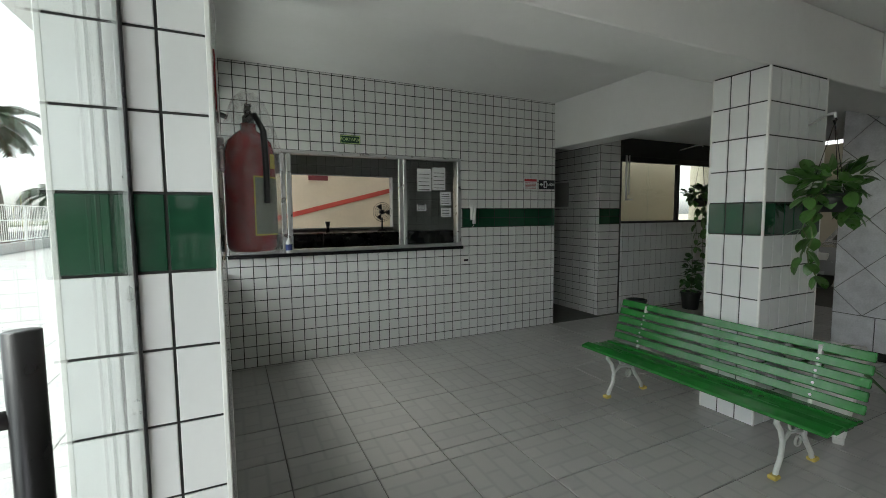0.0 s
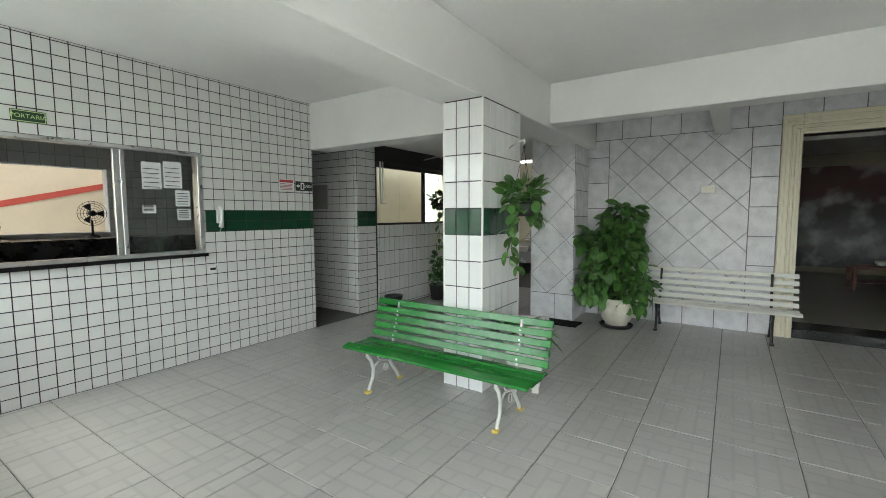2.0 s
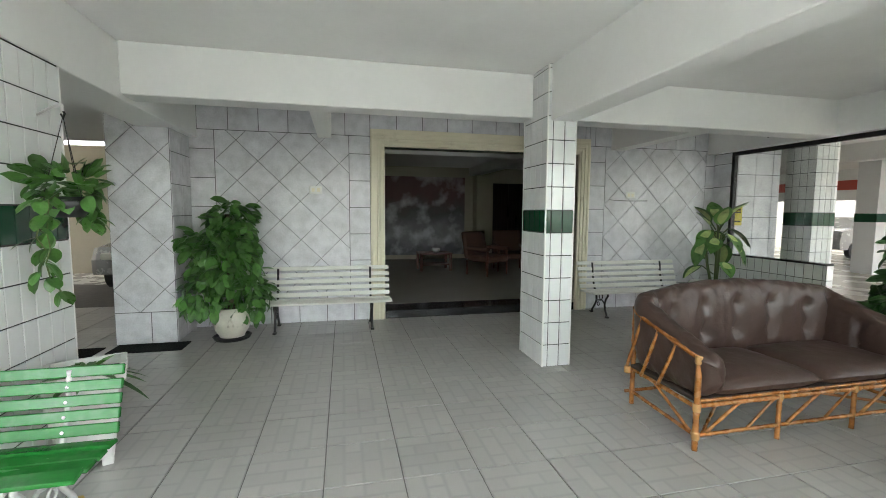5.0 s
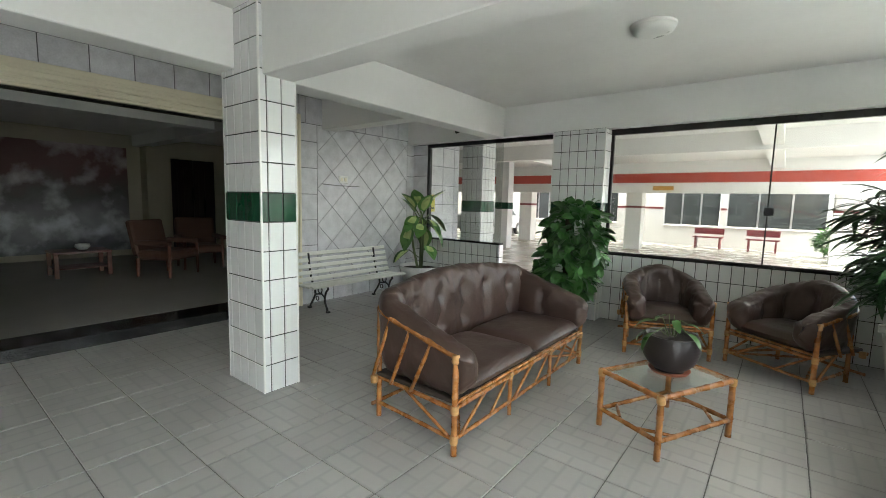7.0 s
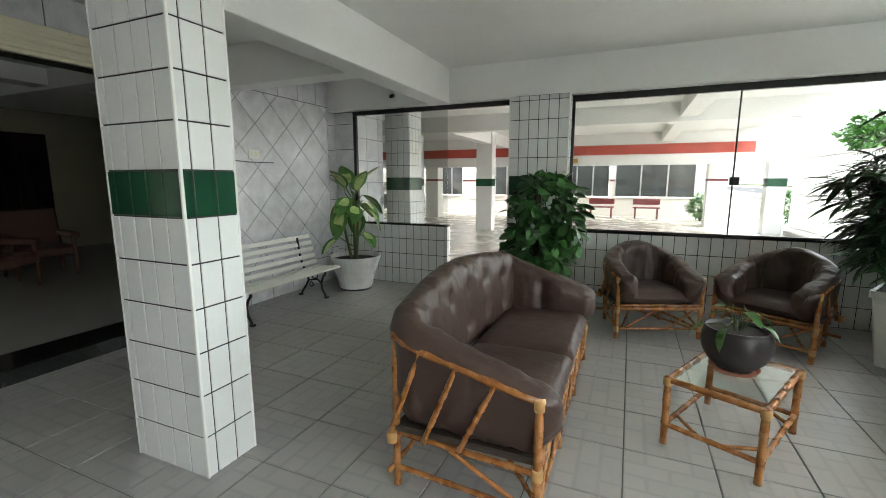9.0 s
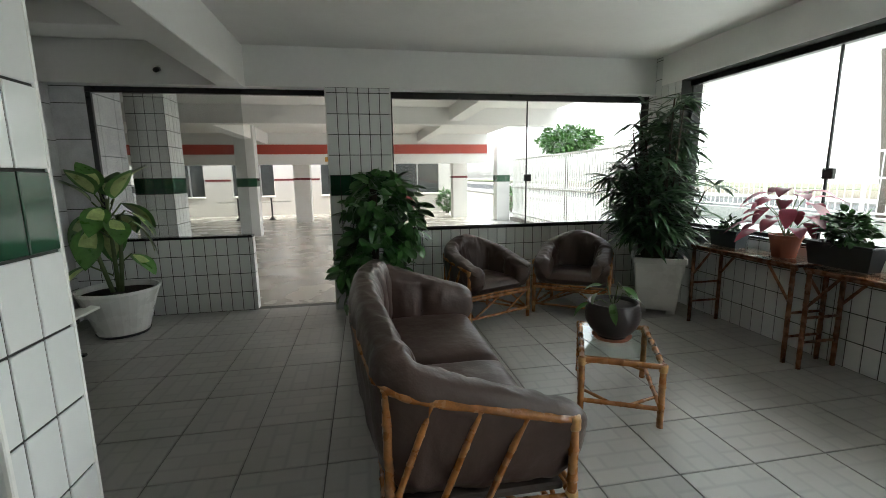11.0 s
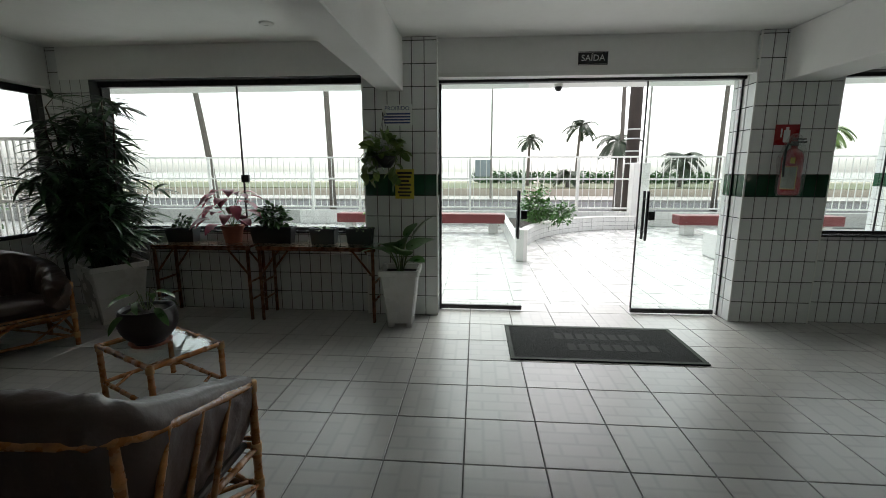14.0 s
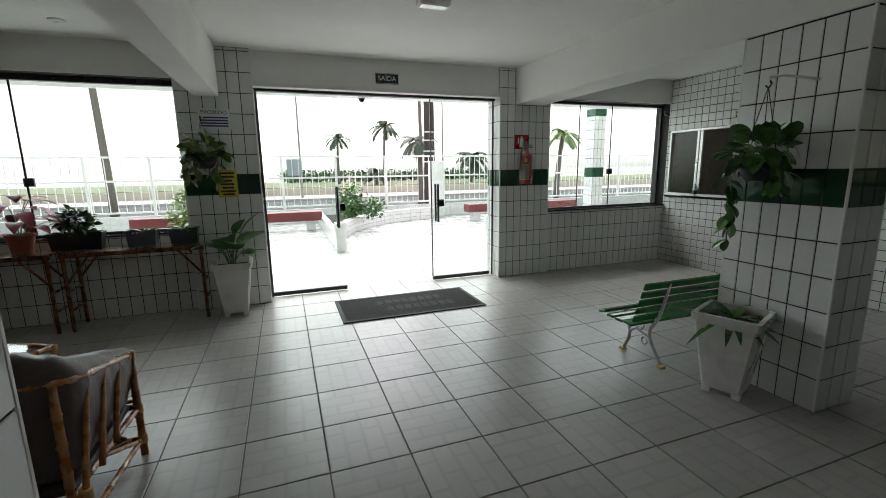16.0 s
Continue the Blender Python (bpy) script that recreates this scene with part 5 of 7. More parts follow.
    part("front_rail", cane(Mesh(), (-h, -D, 0.10), (h, -D, 0.10), 0.014), M_BAMBOO, s, smooth=True)
    part("back_rail", cane(Mesh(), (-h, D - 0.03, 0.29), (h, D - 0.03, 0.29), 0.015), M_BAMBOO, s, smooth=True)
    part("back_rail", cane(Mesh(), (-h, D - 0.03, 0.10), (h, D - 0.03, 0.10), 0.014), M_BAMBOO, s, smooth=True)
    part("stretcher", cane(Mesh(), (-h + 0.05, -D, 0.10), (0, D - 0.03, 0.11), 0.012), M_BAMBOO, s, smooth=True)
    part("stretcher", cane(Mesh(), (h - 0.05, -D, 0.10), (0, D - 0.03, 0.11), 0.012), M_BAMBOO, s, smooth=True)
    for k in range(bays):
        x0, x1 = -h + L * k / bays, -h + L * (k + 1) / bays
        if k:
            part("front_post", cane(Mesh(), (x0, -D, 0), (x0, -D, 0.34), 0.017), M_BAMBOO, s, smooth=True)
            part("binding", binding(Mesh(), (x0, -D, 0.30), (0, 0, 1), 0.022, 0.05), M_BIND, s, smooth=True)
        part("brace", cane(Mesh(), (x0 + 0.08, -D, 0.11), (x0 + 0.42 * (x1 - x0) + 0.05, -D, 0.29), 0.012), M_BAMBOO, s, smooth=True)
        part("brace", cane(Mesh(), (x1 - 0.05, -D, 0.29), (x0 + 0.62 * (x1 - x0), -D, 0.11), 0.010), M_BAMBOO, s, smooth=True)
    w = (L - 0.20) / seats
    part("seat_base", Mesh().box((-h + 0.03, -D + 0.02, 0.30), (h - 0.03, D - 0.04, 0.335), 0.01), M_CUSH, s)
    for k in range(seats):
        part("seat_cushion", pillow((-h + 0.10 + k * w, -D - 0.035, 0.335), (-h + 0.10 + (k + 1) * w, D - 0.12, 0.475), puff=0.02, seed=k * 7.3 + L), M_LEATHER, s, smooth=True)
    # wrap-round padded back with deep buttons
    NS, NF = 56 * tufts // 3 + 24, 44
    buttons = []
    for k in range(tufts):
        for z in (0.36, 0.70):
            buttons.append(((k + 0.5) / tufts * 0.9 + 0.05, z))
    vs, fs = [], []
    ext = 0.085 / total
    for i in range(NS + 1):
        t = -ext + (1 + 2 * ext) * i / NS
        p, nrm = rail(t)
        near_end = min(t, 1 - t) * total + 0.085
        end = max(0.03, (1 - (1 - min(1.0, near_end / 0.10)) ** 2)) ** 0.5
        top = arm_top + (back_top - arm_top) * lift(t) - 0.05 * (1 - end) + 0.012
        z0 = 0.34 + 0.13 * (1 - min(1.0, near_end / 0.16)) ** 2
        hz = (top - z0) / 2
        for j in range(NF):
            a = 2 * math.pi * j / NF
            ca, sa = math.cos(a), math.sin(a)
            thick = 0.092 * end * (0.92 + 0.2 * max(0, sa))
            n_off = math.copysign(abs(ca) ** 0.75, ca) * thick
            zz = math.copysign(abs(sa) ** 0.62, sa) * hz
            v = (zz / hz + 1) / 2
            if ca > 0:
                dip = 0.0
                for bt, bv in buttons:
                    ds, dz = (t - bt) * total, (v - bv) * 2 * hz
                    rr = (ds * ds + dz * dz) / 0.0030
                    if rr < 8:
                        dip += 0.050 * math.exp(-rr) + 0.006 * math.exp(-rr / 2.5) * math.cos(7 * math.atan2(dz, ds))
                    if abs(ds) < 0.06:
                        dip += 0.0045 * math.exp(-(ds / 0.022) ** 2) * math.sin(math.pi * v) * (0.6 + 0.6 * noise.noise(Vector((t * 9, v * 4, L))))
                n_off -= dip * ca
                n_off += 0.018 * math.sin(math.pi * min(1, max(0, v))) * end
            wr = 0.011 * noise.noise(Vector((t * total * 7, v * 4, ca * 2 + L))) + 0.008 * noise.noise(Vector((t * total * 19, v * 12, ca * 3 + L)))
            lean = 0.035 * v
            c = p + nrm * (0.100 - lean)
            vs.append(c + nrm * (n_off + wr) + Vector((0, 0, z0 + hz + zz + wr)))
    for i in range(NS):
        for j in range(NF):
            fs.append((i * NF + j, i * NF + (j + 1) % NF, (i + 1) * NF + (j + 1) % NF, (i + 1) * NF + j))
    fs += [tuple(range(NF)), tuple(NS * NF + j for j in range(NF))[::-1]]
    wrap = part("back_cushion", Mesh().add(vs, fs), M_LEATHER, s, "tufted brown leatherette back and arm pad", smooth=True, fix=True)
    for bt, bv in buttons:
        p, nrm = rail(bt)
        top = arm_top + (back_top - arm_top) * lift(bt)
        c = p + nrm * (0.100 - 0.035 * bv + 0.050) + Vector((0, 0, 0.34 + (top - 0.34) * bv))
        part("button", Mesh().lathe([(0, 0.006), (0.009, 0.004), (0.012, 0)], 8, Matrix.Translation(c) @ Vector((0, 0, 1)).rotation_difference(nrm).to_matrix().to_4x4()), M_LEATHER, wrap, smooth=True)
    for x in (-h, h):
        part("tie", Mesh().tube([(x * 0.985, -D + 0.03, 0.56), (x * 1.0, -D + 0.01, 0.47), (x * 0.99, -D + 0.0, 0.36)], 0.004, 5), M_CUSH, s)
    return s


rattan_seat("bamboo_sofa", "bamboo-framed sofa with tufted dark brown leatherette cushions", pose(4.335, -2.58, 0, 0, 0, -90), 2.04, "bamboo suite", 2, 3, 0.17, 9, 0.98, 0.65, 0.09, 0.38)
for (ax, ay), (bx, by) in (((3.66, -4.28), (3.02, -4.54)), ((2.80, -4.67), (2.225, -4.277))):
    d = Vector((bx - ax, by - ay, 0)).normalized()
    front = Vector((d.y, -d.x, 0))
    if front.y < 0:
        front = -front
    c = Vector(((ax + bx) / 2, (ay + by) / 2, 0)) - front * 0.35
    yaw = math.degrees(math.atan2(front.x, -front.y))
    rattan_seat("bamboo_armchair", "round-backed bamboo armchair with tufted dark brown cushions", pose(c.x, c.y, 0, 0, 0, yaw), 0.80, "bamboo suite", 1, 1, 0.34, 5, 0.87, 0.62)

ct = thing("coffee_table", "low bamboo coffee table with a clear glass top", "coffee table", pose(3.03, -2.745, 0, 0, 0, -26.5), "bamboo suite")
for x in (-0.235, 0.235):
    for y in (-0.35, 0.35):
        part("leg", cane(Mesh(), (x, y, 0), (x, y, 0.41), 0.021), M_BAMBOO, ct, smooth=True)
        part("binding", binding(Mesh(), (x, y, 0.385), (0, 0, 1), 0.027, 0.05), M_BIND, ct, smooth=True)
for z, r in ((0.395, 0.019), (0.12, 0.016)):
    for x in (-0.235, 0.235):
        part("rail", cane(Mesh(), (x, -0.35, z), (x, 0.35, z), r), M_BAMBOO, ct, smooth=True)
    for y in (-0.35, 0.35):
        part("rail", cane(Mesh(), (-0.235, y, z), (0.235, y, z), r), M_BAMBOO, ct, smooth=True)
for y in (-0.35, 0.35):
    part("brace", cane(Mesh(), (-0.235, y * 0.55, 0.12), (-0.05, y, 0.12), 0.011), M_BAMBOO, ct, smooth=True)
    part("brace", cane(Mesh(), (0.235, y * 0.55, 0.12), (0.05, y, 0.12), 0.011), M_BAMBOO, ct, smooth=True)
top = part("glass_top", Mesh().box((-0.22, -0.335, 0.402), (0.22, 0.335, 0.410), 0.002), M_GLASS, ct, "clear glass top")
top.visible_shadow = False


TOP = 0.835                     # height of the console tables


def console(y0, y1):
    t = thing("console_table", "narrow dark bamboo console table with a glass top under the window", "console table", pose(1.21, (y0 + y1) / 2, 0), "console tables")
    h, d, H = (y1 - y0) / 2, 0.165, TOP
    part("tabletop", Mesh().box((-d - 0.02, -h, H - 0.035), (d + 0.02, h, H - 0.012), 0.004), M_BAMBOOD, t)
    g2 = part("glass_top", Mesh().box((-d - 0.025, -h - 0.005, H - 0.010), (d + 0.025, h + 0.005, H), 0.002), M_GLASS, t, "clear glass top")
    g2.visible_shadow = False
    for x in (-d, d):
        part("rail", cane(Mesh(), (x, -h, H - 0.045), (x, h, H - 0.045), 0.015), M_BAMBOOD, t, smooth=True)
        for s in (-1, 1):
            y = s * (h - 0.03)
            part("leg", cane(Mesh(), (x, y, 0), (x, y, H - 0.04), 0.019), M_BAMBOOD, t, smooth=True)
            part("brace", cane(Mesh(), (x, y, 0.50), (x, y - s * 0.22, H - 0.05), 0.012), M_BAMBOOD, t, smooth=True)
    for s in (-1, 1):
        y = s * (h - 0.03)
        for z in (0.22, 0.42):
            part("stretcher", cane(Mesh(), (-d, y, z), (d, y, z), 0.012), M_BAMBOOD, t, smooth=True)
    return t


console(-4.05, -2.93)
console(-2.86, -1.56)


# ---- potted plants ----
def square_planter(x, y, turn, base, topw, H, label):
    p = thing("planter_pot", label, "plant pot", pose(x, y, 0, 0, 0, turn), "white square pots")
    for sx in (-1, 1):
        for sy in (-1, 1):
            part("foot", Mesh().box((min(sx * base * 0.5, sx * base * 0.97), min(sy * base * 0.5, sy * base * 0.97), 0), (max(sx * base * 0.5, sx * base * 0.97), max(sy * base * 0.5, sy * base * 0.97), 0.05), 0.006), M_POTW, p)
    part("body", Mesh().square_pot([(base * 0.94, 0.042), (base, 0.05), (topw, H - 0.06), (topw + 0.018, H - 0.055), (topw + 0.018, H), (topw - 0.012, H), (topw - 0.022, H - 0.07)]), M_POTW, p)
    part("soil", Mesh().box((-topw + 0.02, -topw + 0.02, H - 0.09), (topw - 0.02, topw - 0.02, H - 0.055), 0.01), M_SOIL, p)
    return p


def round_pot(name, x, y, z, r0, r1, H, material, label, group="", ribs=0):
    p = thing(name, label, "plant pot", pose(x, y, z), group)
    prof = [(0, 0), (r0, 0), (r0 + (r1 - r0) * 0.5, H * 0.5), (r1, H - 0.03), (r1 + 0.008, H - 0.028), (r1 + 0.008, H), (r1 - 0.01, H), (r1 - 0.016, H - 0.05)]
    part("body", Mesh().lathe(prof, 28), material, p, smooth=False)
    part("soil", Mesh().lathe([(r1 - 0.012, H - 0.06), (r1 * 0.5, H - 0.045), (0, H - 0.04)], 20), M_SOIL, p)
    return p


rng = random.Random(5)
# lady palm
square_planter(1.45, -4.48, -32, 0.20, 0.255, 0.64, "tall white square planter with soil in the corner")
lp = thing("lady_palm", "tall dark green lady palm with many finger leaves", "plant", pose(1.45, -4.48, 0.56))
canes, crown = Mesh(), Mesh()
lv, lf = leaf_shape(0.37, 0.05, "blade", 0.30, 0.25, 4)
for k in range(34):
    a, r = rng.uniform(0, 2 * math.pi), rng.uniform(0.02, 0.15)
    H = rng.uniform(0.35, 1.72) if k > 7 else rng.uniform(1.35, 1.80)
    spread = rng.uniform(0.04, 0.46)
    p0, p1 = Vector((r * math.cos(a), r * math.sin(a), 0)), Vector(((r + spread) * math.cos(a), (r + spread) * math.sin(a), H))
    if p1.x < -0.30:
        p1.x = -0.30
    canes.tube([p0, p0.lerp(p1, 0.5) + Vector((0, 0, 0.03)), p1], [0.014, 0.012, 0.008], 6)
    for f in np.linspace(0.35 if H > 1 else 0.3, 1.0, 8):
        b = p0.lerp(p1, f)
        fa = rng.uniform(0, 2 * math.pi)
        st = Vector((math.cos(fa), math.sin(fa), rng.uniform(0.3, 0.9)))
        tip = b + st.normalized() * rng.uniform(0.10, 0.22)
        if tip.x < -0.42:
            continue
        canes.tube([b, tip], 0.0035, 4)
        n = rng.randint(6, 9)
        for q in range(n):
            sp = (q / (n - 1) - 0.5) * 2.6
            crown.add(lv, lf, leaf_at(tip, (math.cos(fa + sp), math.sin(fa + sp)), rng.uniform(-0.35, 0.45), rng.uniform(-0.3, 0.3), rng.uniform(0.65, 1.05)))
part("cane_clump", canes, M_CANE, lp)
part("foliage", crown, M_LEAF4, lp)

# philodendron by the entrance pillar
square_planter(1.385, -1.29, 2, 0.13, 0.19, 0.62, "white tapered square planter with a chipped foot by the doors")
ph = thing("philodendron", "broad-leaved green philodendron in a white planter", "plant", pose(1.385, -1.29, 0.55))
for k, (a, L, el, H) in enumerate(((2.0, 0.36, 0.9, 0.32), (0.3, 0.30, 0.4, 0.22), (1.2, 0.32, 0.5, 0.26), (3.4, 0.30, 0.5, 0.2), (4.6, 0.30, 0.3, 0.2), (5.4, 0.32, 0.2, 0.24), (5.9, 0.28, 0.4, 0.28), (2.7, 0.2, 0.7, 0.38), (0.9, 0.2, 0.1, 0.16))):
    d = (math.cos(a), math.sin(a))
    tip = (0.11 * d[0], 0.11 * d[1], H)
    part("stem", Mesh().tube([(0.02 * d[0], 0.02 * d[1], 0), (0.06 * d[0], 0.06 * d[1], H * 0.6), tip], 0.006, 6), M_STEM, ph, smooth=True)
    v, f = leaf_shape(L * 1.1, L * 0.85, "heart", 0.45, 0.12, 7)
    part("leaf", Mesh().add(v, f, leaf_at(tip, d, el + 0.35, rng.gauss(0, 0.5))), M_LEAF2, ph, smooth=True)

# strap-leaved plant beside the column
square_planter(4.66, 2.23, 22, 0.125, 0.19, 0.60, "white tapered square planter beside the tiled column")
br = thing("bromeliad", "green strap-leaved plant arching out of a white planter", "plant", pose(4.66, 2.23, 0.52))
for k in range(22):
    a = k * 2.4 + rng.uniform(-0.2, 0.2)
    v, f = leaf_shape(rng.uniform(0.20, 0.36), 0.05, "blade", rng.uniform(0.4, 0.8), 0.3, 7)
    part("leaf", Mesh().add(v, f, leaf_at((0, 0, 0.0), (math.cos(a), math.sin(a)), rng.uniform(0.3, 0.9))), M_LEAF2 if k % 3 else M_LEAF, br, smooth=True)

# dumb cane in the round white pot
round_pot("round_pot", 7.22, -4.96, 0.0, 0.22, 0.355, 0.48, M_POTW, "large round white pot on a black saucer")
sau = tagged(Mesh().lathe([(0, 0.0), (0.22, 0.0), (0.24, 0.03), (0.23, 0.03), (0.2, 0.012), (0, 0.01)], 24, pose(7.22, -4.96, -0.001)).ob("saucer", M_POTB), "black plastic saucer under the white pot", "saucer")
dc = thing("dumb_cane", "tall dumb cane plant with cream-centred leaves", "plant", pose(7.22, -4.96, 0.43))
for x, y, H in ((0.0, 0.0, 0.95), (0.09, 0.08, 0.70), (-0.09, 0.05, 0.78)):
    part("stem", Mesh().tube([(x * 0.4, y * 0.4, 0), (x, y, H * 0.5), (x * 1.4, y * 1.4, H)], [0.022, 0.019, 0.014], 8), M_STEM, dc, smooth=True)
for k in range(19):
    a = k * 2.4 + 0.4
    f = k / 18
    up = 0.62 + 0.42 * f if k > 1 else 0.30 + 0.1 * k
    reach = 0.21 - 0.12 * f
    base = (0.03 * math.cos(a), 0.03 * math.sin(a), up - 0.12)
    tip = (reach * math.cos(a), reach * math.sin(a), up)
    part("stalk", Mesh().tube([base, tip], 0.008, 6), M_STEM, dc, smooth=True)
    L = rng.uniform(0.33, 0.43)
    tilt = rng.uniform(-1.05, -0.35) if f < 0.72 else rng.uniform(0.8, 1.25)
    v, fc = leaf_shape(L, L * 0.64, "oval", 0.30, 0.15, 8)
    mm = leaf_at(tip, (math.cos(a), math.sin(a)), tilt, rng.uniform(-0.4, 0.4))
    blade = part("leaf", Mesh().add(v, fc, mm), M_LEAF2, dc, smooth=True)
    v2, f2 = leaf_shape(L, L * 0.36, "oval", 0.30, 0.15, 8)
    for s2 in (1, -1):
        part("leaf_centre", Mesh().add([(p[0], p[1] * 0.86 + L * 0.05, q[2] + s2 * 0.0028 - 0.15 * (abs(q[0]) - abs(p[0]))) for p, q in zip(v2, v)], f2, mm), M_VARIEG, blade, smooth=True)


def pothos(name, label, m, parts):
    t = thing(name, label, "plant", m)
    for material, blobs in parts:
        q = Mesh()
        for c, r, n, L in blobs:
            bush(q, c, r, n, L, L * 0.66, "heart", rng, 0.6, -0.55)
        part("foliage", q, material, t)
    return t


# climbing pothos by the garage pillar
round_pot("plant_stand_pot", 4.62, -4.78, 0.0, 0.16, 0.21, 0.34, M_POTB, "black round pot behind the sofa")
pth = pothos("pothos", "dense dark green pothos climbing a moss pole", pose(4.62, -4.80, 0.28), [(M_LEAF, [((0, 0, 0.45), (0.42, 0.34, 0.48), 330, 0.18), ((-0.05, 0, 0.98), (0.42, 0.34, 0.46), 330, 0.17), ((0.1, 0.0, 0.25), (0.36, 0.3, 0.28), 120, 0.16), ((-0.34, 0.08, 0.80), (0.22, 0.22, 0.45), 110, 0.16)])])
part("moss_pole", Mesh().tube([(0, 0, 0), (0, 0, 1.15)], 0.04, 8), M_CANE, pth)
vine = Mesh()
lvv, lff = leaf_shape(0.11, 0.085, "heart", 0.3)
for x, y in ((0.34, 0.12), (0.30, 0.2)):
    for k in range(7):
        vine.add(lvv, lff, leaf_at((x + rng.uniform(-0.04, 0.04), y, 0.55 - k * 0.1), (rng.gauss(0, 1), rng.gauss(0.4, 1)), -0.9))
part("trailing_leaves", vine, M_LEAF, pth)

# climbing plant in the cream jardiniere by the grey wall
jd = thing("jardiniere", "cream moulded jardiniere on a dark saucer", "plant pot", pose(7.30, 2.02, 0))
part("body", Mesh().lathe([(0, 0.03), (0.14, 0.03), (0.15, 0.06), (0.19, 0.12), (0.215, 0.22), (0.20, 0.30), (0.17, 0.34), (0.185, 0.37), (0.19, 0.39), (0.17, 0.39), (0.16, 0.35)], 28), M_CREAMP, jd, smooth=True)
part("saucer", Mesh().lathe([(0, 0), (0.20, 0), (0.22, 0.035), (0.21, 0.035), (0.19, 0.012), (0, 0.012)], 24), M_POTB, jd)
part("soil", Mesh().lathe([(0.168, 0.35), (0, 0.37)], 20), M_SOIL, jd)
for k in range(8):
    a = k * math.pi / 4
    part("moulding", Mesh().tube([(0.205 * math.cos(a + s * 0.3), 0.205 * math.sin(a + s * 0.3), 0.18 + 0.1 * math.sin(math.pi * s)) for s in np.linspace(0, 1, 6)], 0.009, 6), M_CREAMP, jd, smooth=True)
pv = pothos("ivy_column", "tall dense green ivy column in a cream pot", pose(7.30, 2.02, 0.36), [(M_LEAF2, [((0, -0.02, 1.0), (0.29, 0.32, 0.42), 230, 0.17), ((0.0, 0.05, 0.6), (0.38, 0.46, 0.46), 330, 0.17), ((0.02, -0.2, 0.2), (0.28, 0.3, 0.40), 190, 0.15), ((-0.05, 0.28, 0.2), (0.26, 0.3, 0.36), 150, 0.15), ((0.0, 0.30, 0.8), (0.18, 0.26, 0.22), 80, 0.17)])])
part("moss_pole", Mesh().tube([(0, 0, 0), (0, 0, 1.15)], 0.04, 8), M_CANE, pv)


def hanging_pot(name, label, hook, drop, vines, seed, material=None, arm=None):
    """A dark hanging bowl on three wires with trailing vines; hook: where it hangs from."""
    r2 = random.Random(seed)
    t = thing(name, label, "hanging plant", pose(*hook), "hanging plants")
    if arm:
        part("bracket", Mesh().tube([arm, (arm[0] * 0.3, arm[1] * 0.3, 0.035), (0, 0, 0.03), (0, 0, 0)], 0.009, 6), M_WHITE, t, "white painted wall bracket", smooth=True)
    part("hook", Mesh().tube([(0, 0, 0.012), (0.018, 0, -0.012), (0.0, 0, -0.04), (-0.018, 0, -0.02)], 0.006, 6), M_IRONB, t)
    for k in range(3):
        a = k * 2.1
        part("wire", Mesh().tube([(0, 0, -0.03), (0.11 * math.cos(a), 0.11 * math.sin(a), -drop + 0.12)], 0.0025, 4), M_IRONB, t)
    part("bowl", Mesh().lathe([(0, -drop), (0.07, -drop), (0.11, -drop + 0.06), (0.125, -drop + 0.12), (0.115, -drop + 0.12), (0.10, -drop + 0.09), (0, -drop + 0.10)], 20), M_POTB, t, smooth=True)
    q, st = Mesh(), Mesh()
    lv1, lf1 = leaf_shape(0.12, 0.09, "heart", 0.3)
    bush(q, (0, 0, -drop + 0.20), (0.24, 0.24, 0.14), 90, 0.12, 0.09, "heart", r2)
    for vx, vy, L in vines:
        pts = [(vx * 0.4, vy * 0.4, -drop + 0.14), (vx, vy, -drop + 0.10)] + [(vx + r2.gauss(0, 0.015), vy + r2.gauss(0, 0.015), -drop + 0.08 - L * k / 6) for k in range(1, 7)]
        st.tube(pts, 0.004, 4)
        for p in pts[1:]:
            for _ in range(2):
                q.add(lv1, lf1, leaf_at(p, (r2.gauss(0, 1), r2.gauss(0, 1)), r2.uniform(-1.2, -0.2), 0, r2.uniform(0.7, 1.1)))
    part("vines", st, M_STEM, t)
    part("foliage", q, material or M_LEAF2, t)
    return t


hanging_pot("hanging_pothos", "trailing pothos in a dark hanging bowl by the column", (4.69, 2.27, 2.13), 0.62, [(-0.18, 0.0, 0.50), (-0.20, 0.04, 0.38), (0.14, -0.05, 0.12)], 3, None, (0.16, 0.22, 0.0))
hanging_pot("hanging_pothos", "yellow-green trailing plant on the entrance pillar", (1.25, -1.47, 2.20), 0.55, [(0.05, -0.18, 0.2), (0.02, 0.12, 0.22), (0.1, -0.08, 0.18)], 4, M_LEAF3, (-0.16, 0.0, 0.0))
hanging_pot("hanging_pothos", "trailing pothos by the side window", (7.55, 5.05, 2.50), 0.90, [(-0.1, 0.0, 0.7), (0.08, 0.0, 0.95), (-0.05, -0.1, 0.5)], 6, None, (0.0, 0.37, 0.0))
round_pot("floor_pot", 7.55, 5.15, 0.0, 0.11, 0.14, 0.27, M_POTB, "black plastic flower pot on the floor by the side window")
cl = thing("climbing_plant", "thin climbing plant in a black pot", "plant", pose(7.55, 5.15, 0.2))
q = Mesh()
bush(q, (0, 0, 0.35), (0.15, 0.13, 0.36), 70, 0.11, 0.08, "heart", rng)
part("foliage", q, M_LEAF, cl)
part("stem", Mesh().tube([(0, 0, 0), (0.02, 0, 0.4), (0, 0.01, 0.8)], 0.006, 5), M_STEM, cl)
round_pot("bucket", 6.42, 5.22, 0.0, 0.10, 0.14, 0.24, M_POTB, "black plastic bucket by the tiled low wall")

